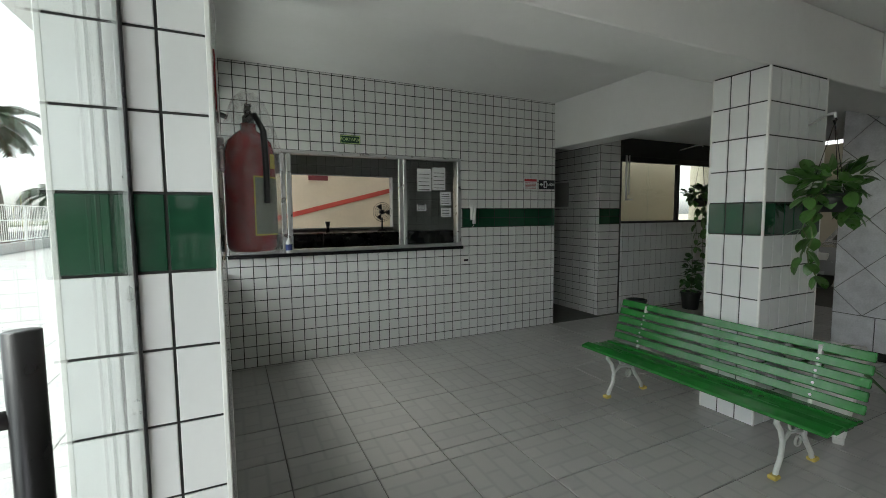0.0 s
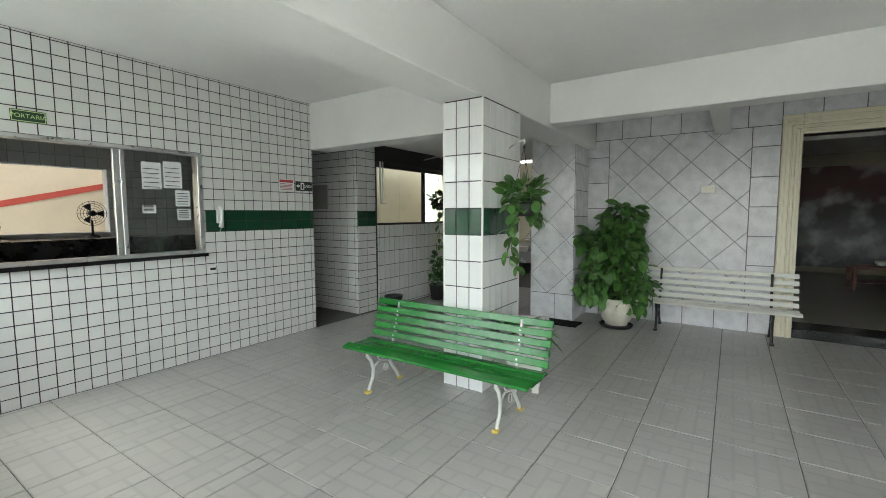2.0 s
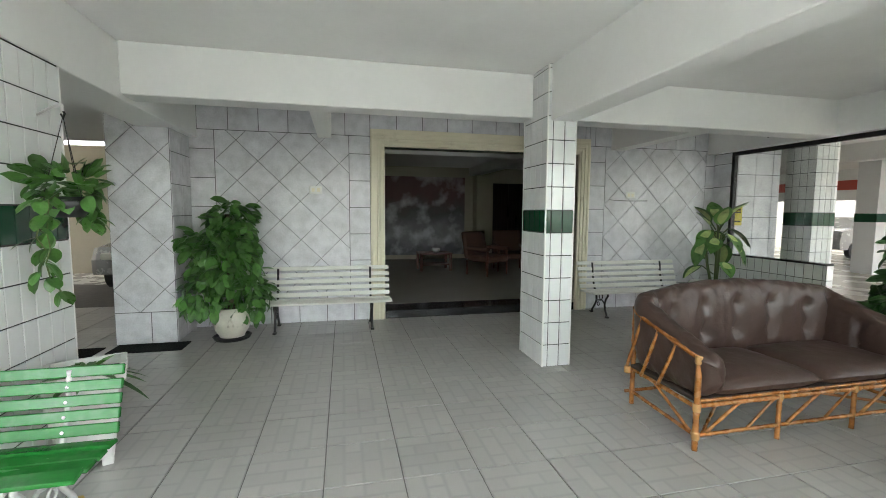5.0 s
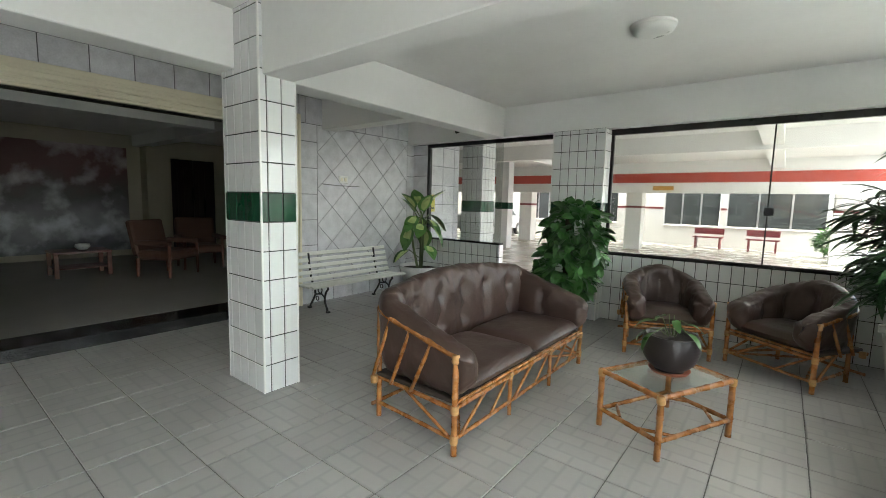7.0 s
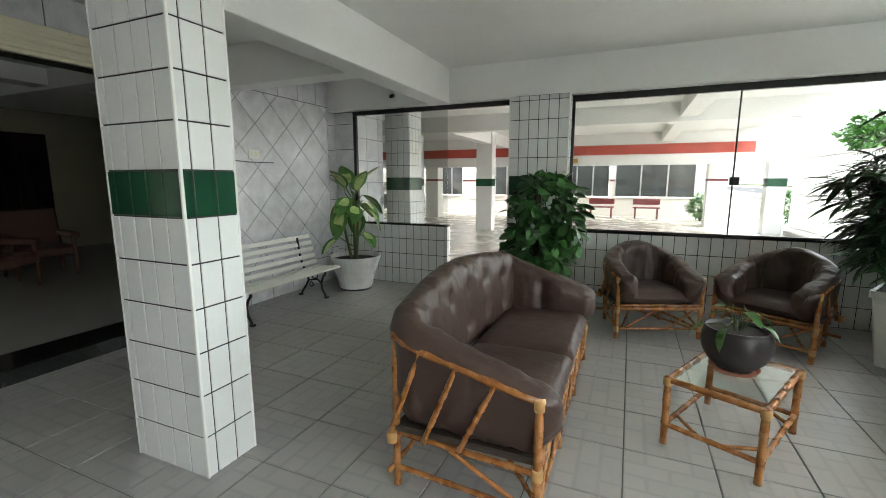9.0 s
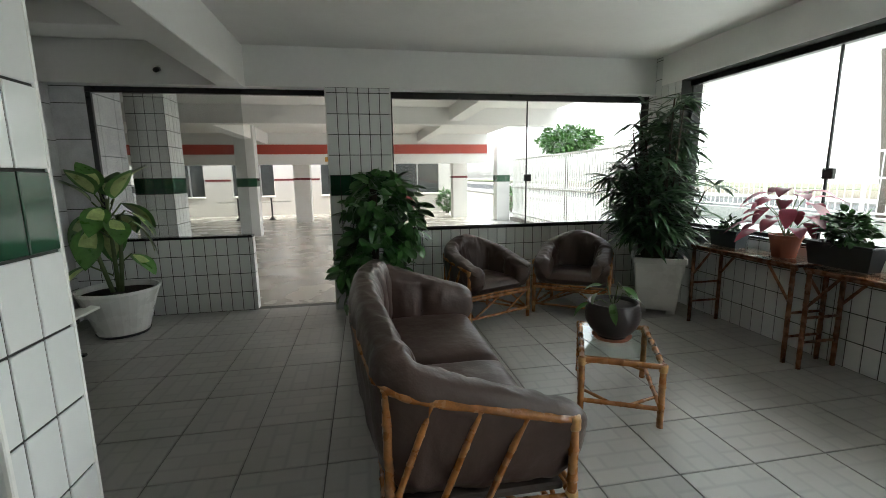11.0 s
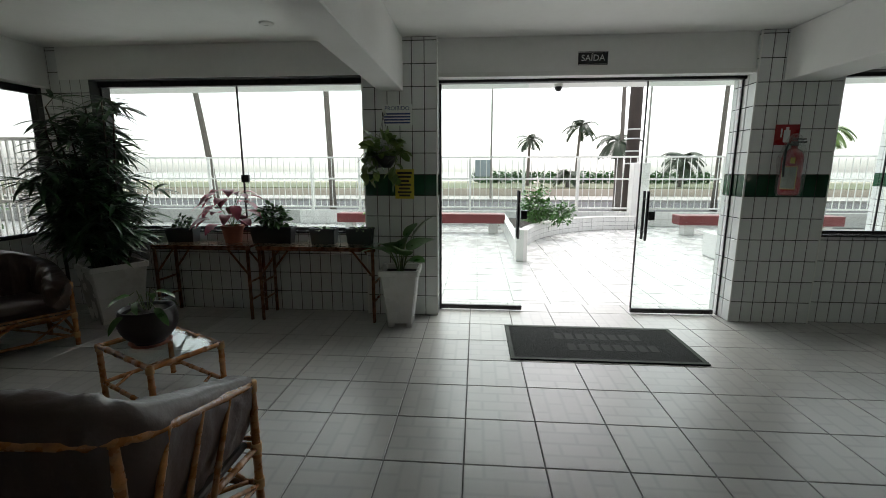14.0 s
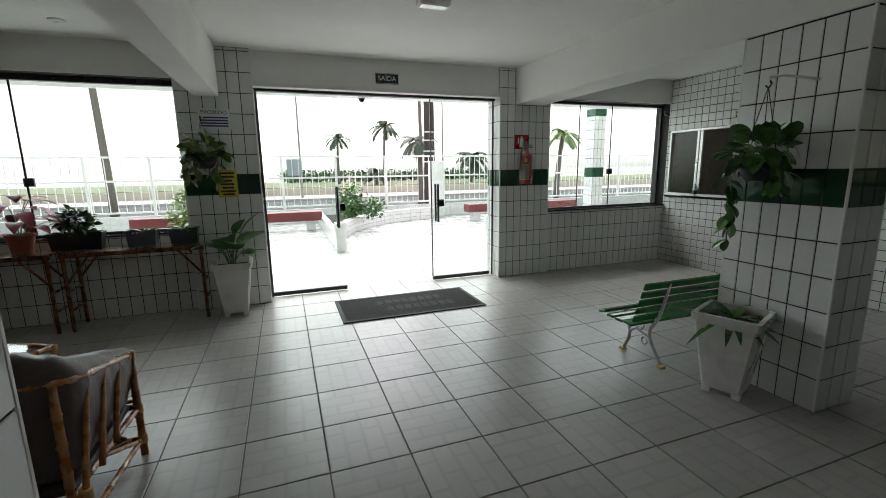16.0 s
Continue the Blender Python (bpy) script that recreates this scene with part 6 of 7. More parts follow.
# bowl on the coffee table
bw = thing("bowl_pot", "dark ribbed ceramic bowl planter on a terracotta saucer", "plant pot", pose(3.03, -2.81, 0.4105))
prof = [(0, 0.012), (0.095, 0.012)]
for k in range(25):
    a = -1.12 + 1.55 * k / 24
    prof.append((0.183 * math.cos(a) + (0.004 if k % 2 else -0.003), 0.178 + 0.178 * math.sin(a)))
prof += [(0.172, 0.262), (0.158, 0.262), (0.152, 0.235)]
part("body", Mesh().lathe(prof, 36), M_BOWL, bw, smooth=True)
part("saucer", Mesh().lathe([(0, 0), (0.12, 0), (0.135, 0.02), (0.125, 0.02), (0.11, 0.01), (0, 0.011)], 28), M_TERRA, bw, "terracotta saucer")
part("soil", Mesh().lathe([(0.154, 0.238), (0, 0.25)], 20), M_SOIL, bw)
bp = thing("small_plant", "small arching green plant in the dark bowl", "plant", pose(3.03, -2.81, 0.655))
for k, (a, reach, rise, L) in enumerate(((0.3, 0.13, 0.10, 0.13), (1.0, 0.16, 0.04, 0.15), (1.9, 0.07, 0.13, 0.12), (2.7, 0.12, 0.05, 0.11), (3.6, 0.10, 0.09, 0.13), (4.6, 0.14, 0.03, 0.12), (5.5, 0.09, 0.12, 0.14), (6.0, 0.17, 0.00, 0.13))):
    d = (math.cos(a), math.sin(a))
    tip = (reach * d[0], reach * d[1], rise)
    part("stalk", Mesh().tube([(0.01 * d[0], 0.01 * d[1], -0.02), (reach * 0.5 * d[0], reach * 0.5 * d[1], rise + 0.03), tip], 0.0035, 5), M_STEM, bp, smooth=True)
    v, f = leaf_shape(L, 0.06, "heart", 0.6, 0.25, 6)
    part("leaf", Mesh().add(v, f, leaf_at(tip, d, -0.3 + 3 * rise, rng.gauss(0, 0.3))), M_LEAF2, bp, smooth=True)

# pots on the console tables
def trough(y0, y1, H, label, material):
    t = thing("trough_pot", label, "plant pot", pose(1.21, (y0 + y1) / 2, TOP + 0.0005))
    w = (y1 - y0) / 2
    vs = [(s * 0.055, u * w * 0.9, 0) for s, u in ((-1, -1), (1, -1), (1, 1), (-1, 1))] + [(s * 0.075, u * w, H) for s, u in ((-1, -1), (1, -1), (1, 1), (-1, 1))] + [(s * 0.068, u * (w - 0.008), H) for s, u in ((-1, -1), (1, -1), (1, 1), (-1, 1))] + [(s * 0.06, u * (w - 0.02), H - 0.03) for s, u in ((-1, -1), (1, -1), (1, 1), (-1, 1))]
    fs = [(3, 2, 1, 0)] + [(4 * r + k, 4 * r + (k + 1) % 4, 4 * r + 4 + (k + 1) % 4, 4 * r + 4 + k) for r in range(3) for k in range(4)] 
    part("body", Mesh().add(vs, fs), material, t)
    part("rim", Mesh().box((-0.08, -w - 0.005, H - 0.018), (-0.07, w + 0.005, H + 0.003), 0.003).box((0.07, -w - 0.005, H - 0.018), (0.08, w + 0.005, H + 0.003), 0.003).box((-0.07, -w - 0.005, H - 0.018), (0.07, -w + 0.005, H + 0.003), 0.003).box((-0.07, w - 0.005, H - 0.018), (0.07, w + 0.005, H + 0.003), 0.003), material, t)
    part("soil", Mesh().box((-0.062, -w + 0.018, H - 0.04), (0.062, w - 0.018, H - 0.028), 0.004), M_SOIL, t)
    return t


trough(-3.95, -3.62, 0.16, "dark grey plastic trough pot on the console table", M_POTG)
s1 = thing("succulent", "small dark leafy succulent in a trough", "plant", pose(1.21, -3.78, TOP + 0.13))
q = Mesh()
bush(q, (0, 0, 0.07), (0.08, 0.13, 0.10), 170, 0.06, 0.03, "oval", rng)
part("foliage", q, M_LEAF4, s1)
round_pot("flower_pot", 1.21, -3.20, TOP + 0.0005, 0.085, 0.115, 0.19, M_TERRA, "terracotta flower pot on the console table")
co = thing("coleus", "wine-pink leafy coleus in a terracotta pot", "plant", pose(1.21, -3.20, TOP + 0.15))
for k in range(30):
    a = k * 2.4
    up = 0.08 + 0.36 * (k / 30)
    rad = 0.42 * (1 - 0.55 * k / 30)
    tip = (rad * 0.6 * math.cos(a), rad * 0.6 * math.sin(a), up)
    if k % 3 == 0:
        part("stem", Mesh().tube([(0, 0, 0), (tip[0] * 0.5, tip[1] * 0.5, up * 0.7), tip], 0.004, 5), M_STEM, co)
    v, f = leaf_shape(rng.uniform(0.17, 0.25), 0.12, "oval", 0.6, 0.2, 6)
    part("leaf", Mesh().add(v, f, leaf_at(tip, (math.cos(a), math.sin(a)), rng.uniform(-0.3, 0.5))), M_PINK, co, smooth=True)
trough(-2.97, -2.50, 0.18, "long black plastic trough on the console table", M_POTB)
ka = thing("kalanchoe", "rounded green leafy plant in the long trough", "plant", pose(1.21, -2.73, TOP + 0.15))
q = Mesh()
bush(q, (0, 0, 0.14), (0.14, 0.19, 0.16), 360, 0.07, 0.045, "oval", rng)
part("foliage", q, M_LEAF, ka)
part("stem", Mesh().tube([(0, 0, 0), (0, 0, 0.15)], 0.01, 6), M_STEM, ka)
trough(-2.30, -2.02, 0.17, "dark grey square pot on the console table", M_POTG)
trough(-1.90, -1.62, 0.17, "blue-grey square pot on the console table", M_POTG)
for y, seed in ((-2.16, 1), (-1.76, 2)):
    al = thing("aloe", "low spiky green succulent in a square pot", "plant", pose(1.21, y, TOP + 0.14))
    for k in range(11):
        a = k * 2.4 + seed
        v, f = leaf_shape(rng.uniform(0.10, 0.17), 0.035, "blade", 0.35, 0.4, 5)
        part("leaf", Mesh().add(v, f, leaf_at((0, 0, 0), (math.cos(a), math.sin(a)), rng.uniform(0.2, 0.8))), M_LEAF2, al, smooth=True)

# ---- signs, extinguisher, door mat ----
TX = pose(0, 0, 0, 90, 0, 90)


def face_x(x, y, z):
    return Matrix.Translation((x, y, z)) @ TX


sg = thing("exit_sign", "black plate with white lettering above the glass doors", "sign")
part("plate", Mesh().box((1.012, 0.51, 2.68), (1.018, 0.805, 2.81), 0.001), M_INK, sg)
text("SAÍDA", 0.085, M_PAPER, sg, face_x(1.0195, 0.6575, 2.745))
for lo, hi in (((1.018, 0.515, 2.685), (1.0195, 0.80, 2.689)), ((1.018, 0.515, 2.801), (1.0195, 0.80, 2.805))):
    part("border", Mesh().box(lo, hi), M_PAPER, sg)
sg = thing("lodge_sign", "small dark green plate lettered in lime over the lodge window", "sign")
FY = PY - 0.0065
part("plate", Mesh().box((2.145, FY - 0.006, 2.26), (2.36, FY, 2.355), 0.001), M_SIGNG, sg)
text("PORTARIA", 0.046, M_LUME, sg, pose(2.2525, FY - 0.0075, 2.307, 90))
for lo, hi in (((2.15, FY - 0.008, 2.265), (2.355, FY - 0.006, 2.271)), ((2.15, FY - 0.008, 2.344), (2.355, FY - 0.006, 2.35)), ((2.15, FY - 0.008, 2.271), (2.156, FY - 0.006, 2.344)), ((2.349, FY - 0.008, 2.271), (2.355, FY - 0.006, 2.344))):
    part("border", Mesh().box(lo, hi), M_LUME, sg)
sg = thing("escape_sign", "black escape route plate with arrow and lettering", "sign")
part("plate", Mesh().box((4.745, FY - 0.006, 1.835), (5.005, FY, 1.955), 0.001), M_INK, sg)
text("SAÍDA", 0.048, M_PAPER, sg, pose(4.94, FY - 0.0075, 1.895, 90))
part("arrow", Mesh().add([(4.752, FY - 0.0075, 1.895), (4.785, FY - 0.0075, 1.87), (4.785, FY - 0.0075, 1.885), (4.81, FY - 0.0075, 1.885), (4.81, FY - 0.0075, 1.905), (4.785, FY - 0.0075, 1.905), (4.785, FY - 0.0075, 1.92)], [(0, 1, 2, 3, 4, 5, 6)]), M_PAPER, sg)
part("door_symbol", Mesh().box((4.82, FY - 0.0075, 1.85), (4.875, FY - 0.006, 1.94)), M_PAPER, sg)
part("door_symbol_inset", Mesh().box((4.835, FY - 0.0085, 1.86), (4.862, FY - 0.0075, 1.925)), M_INK, sg)
sg = thing("notice", "white notice plate with a red heading and lines of small print", "sign")
part("plate", Mesh().box((4.50, FY - 0.005, 1.826), (4.715, FY, 1.968), 0.001), M_PAPER, sg)
part("heading", Mesh().box((4.51, FY - 0.0065, 1.93), (4.705, FY - 0.005, 1.962)), mat("red print", (0.5, 0.05, 0.06), 0.6), sg)
for z in (1.912, 1.895, 1.878, 1.861, 1.844):
    part("print_line", Mesh().box((4.52, FY - 0.006, z - 0.004), (4.695, FY - 0.005, z + 0.004)), mat("brick print", (0.42, 0.12, 0.12), 0.7), sg)
sg = thing("prohibition_sign", "pale notice plate with blue heading on the entrance pillar", "sign")
SX = 1.0915
part("plate", Mesh().box((SX, -1.512, 2.09), (SX + 0.005, -1.19, 2.305), 0.001), M_PAPER, sg)
text("PROIBIDO", 0.058, M_BLUE, sg, face_x(SX + 0.006, -1.351, 2.265))
for z in (2.21, 2.18, 2.15, 2.12):
    part("print_line", Mesh().box((SX + 0.005, -1.49, z - 0.008), (SX + 0.006, -1.212, z + 0.008)), M_BLUE, sg)
sg = thing("yellow_sign", "yellow notice plate with lines of dark lettering", "sign")
part("plate", Mesh().box((SX, -1.386, 1.32), (SX + 0.004, -1.18, 1.635), 0.001), M_YSIGN, sg)
for k, (z, w) in enumerate(((1.595, 0.08), (1.555, 0.07), (1.51, 0.05), (1.47, 0.07), (1.43, 0.06), (1.39, 0.075), (1.355, 0.06))):
    part("print_line", Mesh().box((SX + 0.004, -1.283 - w, z - 0.011), (SX + 0.005, -1.283 + w, z + 0.011)), M_INK, sg)
sg = thing("garage_sign", "small yellow notice on the garage wall", "sign")
part("plate", Mesh().box((7.905 - 0.02, -6.12, 1.35), (7.892, -5.92, 1.68), 0.001), M_YSIGN, sg)
for z in (1.62, 1.58, 1.42):
    part("print_line", Mesh().box((7.882, -6.09, z - 0.012), (7.885, -5.95, z + 0.012)), M_INK, sg)
sg = thing("extinguisher_sign", "red plate with a white extinguisher symbol on the pillar", "sign")
EX = 1.0615
part("plate", Mesh().box((EX, 2.475, 1.875), (EX + 0.004, 2.705, 2.075), 0.001), M_REDX, sg)
part("symbol", Mesh().box((EX + 0.004, 2.56, 1.90), (EX + 0.005, 2.62, 2.02), 0.0).box((EX + 0.004, 2.575, 2.02), (EX + 0.005, 2.605, 2.05)).box((EX + 0.004, 2.53, 1.95), (EX + 0.005, 2.545, 2.035)), M_PAPER, sg)
ext = thing("fire_extinguisher", "red fire extinguisher wrapped in a clear plastic bag", "fire extinguisher", pose(1.165, 2.61, 1.38))
part("cylinder", Mesh().lathe([(0, 0), (0.075, 0.0), (0.088, 0.015), (0.09, 0.05), (0.09, 0.36), (0.08, 0.41), (0.045, 0.445), (0.028, 0.455), (0.028, 0.48), (0, 0.48)], 24), M_REDX, ext, smooth=True)
M_PRINT = mat("grey-green printed label", (0.20, 0.22, 0.17), 0.5, vary=0.25, scale=60)
for rad, z0, z1, a0, a1, mt, lab in ((0.0908, 0.06, 0.28, -1.50, -0.05, M_YSIGN, "yellow label border"), (0.0916, 0.066, 0.274, -1.45, -0.10, M_PRINT, "grey printed label"), (0.0912, 0.31, 0.365, -0.75, -0.35, M_YSIGN, "small yellow sticker")):
    part("label_sheet", Mesh().add([(rad * math.cos(a), rad * math.sin(a), z) for z in (z0, z1) for a in np.linspace(a0, a1, 8)], [(k, k + 1, k + 9, k + 8) for k in range(7)]), mt, ext, lab, smooth=True)
part("valve", Mesh().box((-0.02, -0.02, 0.475), (0.02, 0.03, 0.51), 0.006).box((-0.012, -0.03, 0.51), (0.012, 0.11, 0.525), 0.004).box((-0.012, -0.02, 0.54), (0.012, 0.10, 0.552), 0.004), M_IRONB, ext)
part("hose", Mesh().tube([(0, -0.02, 0.49), (0.02, -0.07, 0.50), (0.045, -0.105, 0.44), (0.05, -0.11, 0.30), (0.05, -0.10, 0.18)], 0.011, 8), M_IRONB, ext, smooth=True)
part("bracket", Mesh().box((-0.103, -0.04, 0.30), (-0.085, 0.04, 0.42), 0.004), M_ALU, ext)
bag = []
for z, r in ((-0.015, 0.05), (-0.012, 0.095), (0.05, 0.112), (0.2, 0.118), (0.36, 0.118), (0.45, 0.098), (0.52, 0.075), (0.57, 0.055), (0.60, 0.02)):
    bag.append((r, z))
bm_v, n = [], 26
for r, z in bag:
    for j in range(n):
        a = 2 * math.pi * j / n
        rr = r * (1 + 0.10 * noise.noise(Vector((math.cos(a) * 2, math.sin(a) * 2, z * 7))))
        bm_v.append((max(rr * math.cos(a), -0.100), rr * math.sin(a), z))
part("plastic_bag", Mesh().add(bm_v, [(i * n + j, i * n + (j + 1) % n, (i + 1) * n + (j + 1) % n, (i + 1) * n + j) for i in range(len(bag) - 1) for j in range(n)]), M_FILM, ext, "crumpled clear plastic bag", smooth=True)

dm = thing("door_mat", "black ribbed door mat with worn faded lettering", "door mat", pose(0, 0, 0.0003))
part("mat_body", Mesh().box((1.38, -0.19, 0.0), (2.215, 1.485, 0.010), 0.004), M_MATB, dm)
for lo, hi in (((1.38, -0.19, 0.010), (1.42, 1.485, 0.013)), ((2.175, -0.19, 0.010), (2.215, 1.485, 0.013)), ((1.42, -0.19, 0.010), (2.175, -0.15, 0.013)), ((1.42, 1.445, 0.010), (2.175, 1.485, 0.013))):
    part("border", Mesh().box(lo, hi, 0.001), mat("worn green-black rubber", (0.022, 0.032, 0.022), 0.8), dm)
M_WORN = mat("faded mat print", (0.030, 0.034, 0.032), 0.9, spec=0.2, vary=0.4, scale=30)
for x0, ys in ((1.58, 0.28), (1.84, 0.36)):
    for k in range(8):
        y = ys + k * 0.105
        part("worn_letter", Mesh().box((x0, y, 0.010), (x0 + 0.15, y + 0.075, 0.0112)), M_WORN, dm)
for lo, hi in (((6.90, 2.45, 0.0003), (7.22, 3.2, 0.012)), ((6.45, 3.3, 0.0003), (7.15, 3.9, 0.012))):
    tagged(Mesh().box(lo, hi, 0.004).ob("floor_mat", M_MATB), "plain black rubber floor mat near the grey pier", "floor mat", "black mats")

# ---- lodge window, counter and things inside ----
lw = thing("window_10", "three-pane aluminium sliding window of the porter's lodge", "window", kind="structure")
FR = [((WX0, PY - 0.012, WZ0), (WX1, PY + 0.10, WZ0 + 0.035)), ((WX0, PY - 0.012, WZ1 - 0.035), (WX1, PY + 0.10, WZ1)), ((WX0, PY - 0.012, WZ0 + 0.035), (WX0 + 0.035, PY + 0.10, WZ1 - 0.035)), ((WX1 - 0.05, PY - 0.012, WZ0 + 0.035), (WX1, PY + 0.10, WZ1 - 0.035))]
for lo, hi in FR:
    part("frame", Mesh().box(lo, hi, 0.004), M_ALU, lw)
for x, w in ((1.545, 0.045), (1.60, 0.05), (2.80, 0.05), (2.855, 0.04)):
    part("stile", Mesh().box((x, PY + 0.015, WZ0 + 0.035), (x + w, PY + 0.05, WZ1 - 0.035), 0.004), M_ALU, lw)
for a, b, y in ((WX0 + 0.035, 1.56, 0.03), (1.64, 2.80, 0.06), (2.88, WX1 - 0.05, 0.03)):
    if a != 1.64:
        p = part("pane", Mesh().box((a, PY + y, WZ0 + 0.035), (b, PY + y + 0.006, WZ1 - 0.035), 0.001), M_GLASS_D, lw)
        p.visible_shadow = False
tagged(Mesh().box((WX0 - 0.02, PY - 0.035, WZ0 - 0.035), (WX1 + 0.02, PY + 0.13, WZ0), 0.005).ob("window_sill_3", M_GRANITE), "dark green granite sill under the lodge window", "sill", kind="structure")
for k, (x, z, w, h) in enumerate(((3.03, 1.78, 0.17, 0.26), (3.22, 1.80, 0.17, 0.26), (3.32, 1.62, 0.14, 0.16), (3.33, 1.48, 0.13, 0.11), (3.02, 1.55, 0.12, 0.08))):
    nt = thing("paper_notice", "white printed paper taped to the lodge pane", "notice", group="lodge notices")
    part("sheet", Mesh().box((x, PY + 0.026, z), (x + w, PY + 0.029, z + h)), M_PAPER, nt)
    for r in range(5):
        part("print_line", Mesh().box((x + 0.015, PY + 0.0245, z + 0.02 + r * h / 6), (x + w - 0.02, PY + 0.026, z + 0.026 + r * h / 6)), M_INK, nt)
sb = thing("sanitiser_bottle", "clear pump bottle of sanitiser on the lodge sill", "bottle", pose(1.60, PY - 0.005, WZ0 + 0.0005))
part("bottle", Mesh().lathe([(0, 0), (0.03, 0), (0.032, 0.01), (0.032, 0.11), (0.012, 0.135), (0.012, 0.15)], 16), M_PLASTIC, sb, smooth=True)
part("pump", Mesh().tube([(0, 0, 0.15), (0, 0, 0.19), (0, -0.035, 0.19)], 0.006, 6), M_PLASTIC, sb)
part("label_sheet", Mesh().lathe([(0.0325, 0.03), (0.0325, 0.09)], 16), M_BLUE, sb)
ic = thing("intercom_phone", "white wall intercom handset with a curly cord", "intercom")
part("cradle", Mesh().box((3.705, FY - 0.03, 1.44), (3.765, FY, 1.60), 0.008), M_PLASTIC, ic)
part("handset", Mesh().tube([(3.735, FY - 0.05, 1.62), (3.735, FY - 0.065, 1.58), (3.735, FY - 0.06, 1.46), (3.735, FY - 0.045, 1.40)], [0.026, 0.018, 0.018, 0.026], 10), M_PLASTIC, ic, smooth=True)
part("cord", Mesh().tube([(3.735 + 0.008 * math.sin(k * 1.3) - 0.06 * (k / 40) ** 2, FY - 0.03 + 0.008 * math.cos(k * 1.3), 1.40 - 0.42 * k / 40) for k in range(41)], 0.003, 4), M_PLASTIC, ic)
part("socket", Mesh().box((3.60, FY - 0.012, 0.91), (3.68, FY, 0.99), 0.006), M_PLASTIC, ic)
part("wall_cover", Mesh().box((3.61, FY - 0.02, 0.94), (3.67, FY - 0.012, 0.965), 0.003), M_INK, ic)

dk = thing("lodge_desk", "black laminate counter along the back of the lodge", "desk")
part("top", Mesh().box((1.0, 7.35, 1.20), (4.6, 7.97, 1.24), 0.005), M_DESK, dk)
part("front", Mesh().box((1.0, 7.36, 0.003), (4.6, 7.40, 1.20)), M_DESK, dk)
fan = thing("desk_fan", "black desk fan with wire cage on the lodge counter", "fan", pose(3.33, 7.7, 1.241) @ Matrix.Scale(0.75, 4))
part("base", Mesh().lathe([(0, 0), (0.11, 0), (0.10, 0.03), (0.02, 0.05), (0.015, 0.3), (0, 0.3)], 18), M_POTB, fan, smooth=True)
cage = Mesh()
for k in range(5):
    rr = 0.05 + 0.04 * k
    cage.tube([(rr * math.cos(a), -0.07 + 0.012 * k, 0.42 + rr * math.sin(a)) for a in np.linspace(0, 2 * math.pi, 28, endpoint=False)], 0.004, 5, closed=True)
for k in range(14):
    a = k * 2 * math.pi / 14
    cage.tube([(0.03 * math.cos(a), -0.075, 0.42 + 0.03 * math.sin(a)), (0.21 * math.cos(a), -0.022, 0.42 + 0.21 * math.sin(a))], 0.003, 4)
part("cage", cage, M_POTB, fan)
for k in range(3):
    a = k * 2.094
    part("blade", Mesh().add([(0.03 * math.cos(a), -0.03, 0.42 + 0.03 * math.sin(a)), (0.17 * math.cos(a - 0.4), -0.05, 0.42 + 0.17 * math.sin(a - 0.4)), (0.18 * math.cos(a + 0.3), -0.01, 0.42 + 0.18 * math.sin(a + 0.3))], [(0, 1, 2)]), M_POTB, fan)
part("motor", Mesh().tube([(0, -0.04, 0.42), (0, 0.10, 0.42)], [0.05, 0.04], 12), M_POTB, fan, smooth=True)
cup = thing("cup", "small tapered glass cup on the lodge counter", "cup", pose(2.42, 7.6, 1.241))
part("body", Mesh().lathe([(0, 0), (0.03, 0), (0.02, 0.06), (0.04, 0.17), (0.035, 0.17), (0.0, 0.02)], 14), M_POTB, cup, smooth=True)
mo = thing("office_chair", "dark office chair back showing above the lodge sill", "chair", pose(1.95, 6.7, 0.003))
part("backrest", Mesh().box((-0.24, -0.04, 0.75), (0.24, 0.04, 1.27), 0.03), M_DESK, mo)
part("seat", Mesh().box((-0.24, -0.45, 0.44), (0.24, 0.02, 0.52), 0.03), M_DESK, mo)
part("column", Mesh().tube([(0, -0.2, 0.05), (0, -0.2, 0.44)], 0.03, 8), M_POTB, mo)
for k in range(5):
    a = k * 1.2566
    part("leg", Mesh().tube([(0, -0.2, 0.07), (0.28 * math.cos(a), -0.2 + 0.28 * math.sin(a), 0.02)], 0.02, 6), M_POTB, mo)
fr = thing("wall_plaque", "small dark red framed plaque on the court wall", "plaque")
part("frame", Mesh().box((2.55, 10.17, 2.24), (2.95, 10.2, 2.50), 0.005), M_MAROON, fr)

# ---- wall and ceiling fixtures ----
for y in (1.04, -3.88):
    o = thing("socket_plate", "white wall socket plate on the grey wall", "socket", group="wall sockets")
    part("plate", Mesh().box((GW - 0.020, y - 0.085, 1.79), (GW - 0.0072, y + 0.085, 1.90), 0.004), M_PLASTIC, o)
    for s in (-0.035, 0.035):
        part("outlet", Mesh().box((GW - 0.023, y + s - 0.02, 1.82), (GW - 0.020, y + s + 0.02, 1.87), 0.003), M_CREAM, o)
wire = tagged(Mesh().tube([(GW - 0.011, -3.5, 1.765), (GW - 0.012, -3.8, 1.75), (GW - 0.011, -4.2, 1.755)], 0.006, 5).ob("cable", M_INK), "dark cable along the grey wall", "cable")
cl = thing("ceiling_lamp", "round flat white ceiling lamp", "ceiling lamp", pose(3.43, -3.36, CEIL))
part("shade", Mesh().lathe([(0, -0.075), (0.10, -0.07), (0.15, -0.05), (0.165, -0.02), (0.165, 0.0)], 28), M_PLASTIC, cl, smooth=True)
part("rim", Mesh().lathe([(0.166, -0.022), (0.172, -0.02), (0.172, 0.0)], 28), M_WHITE, cl)
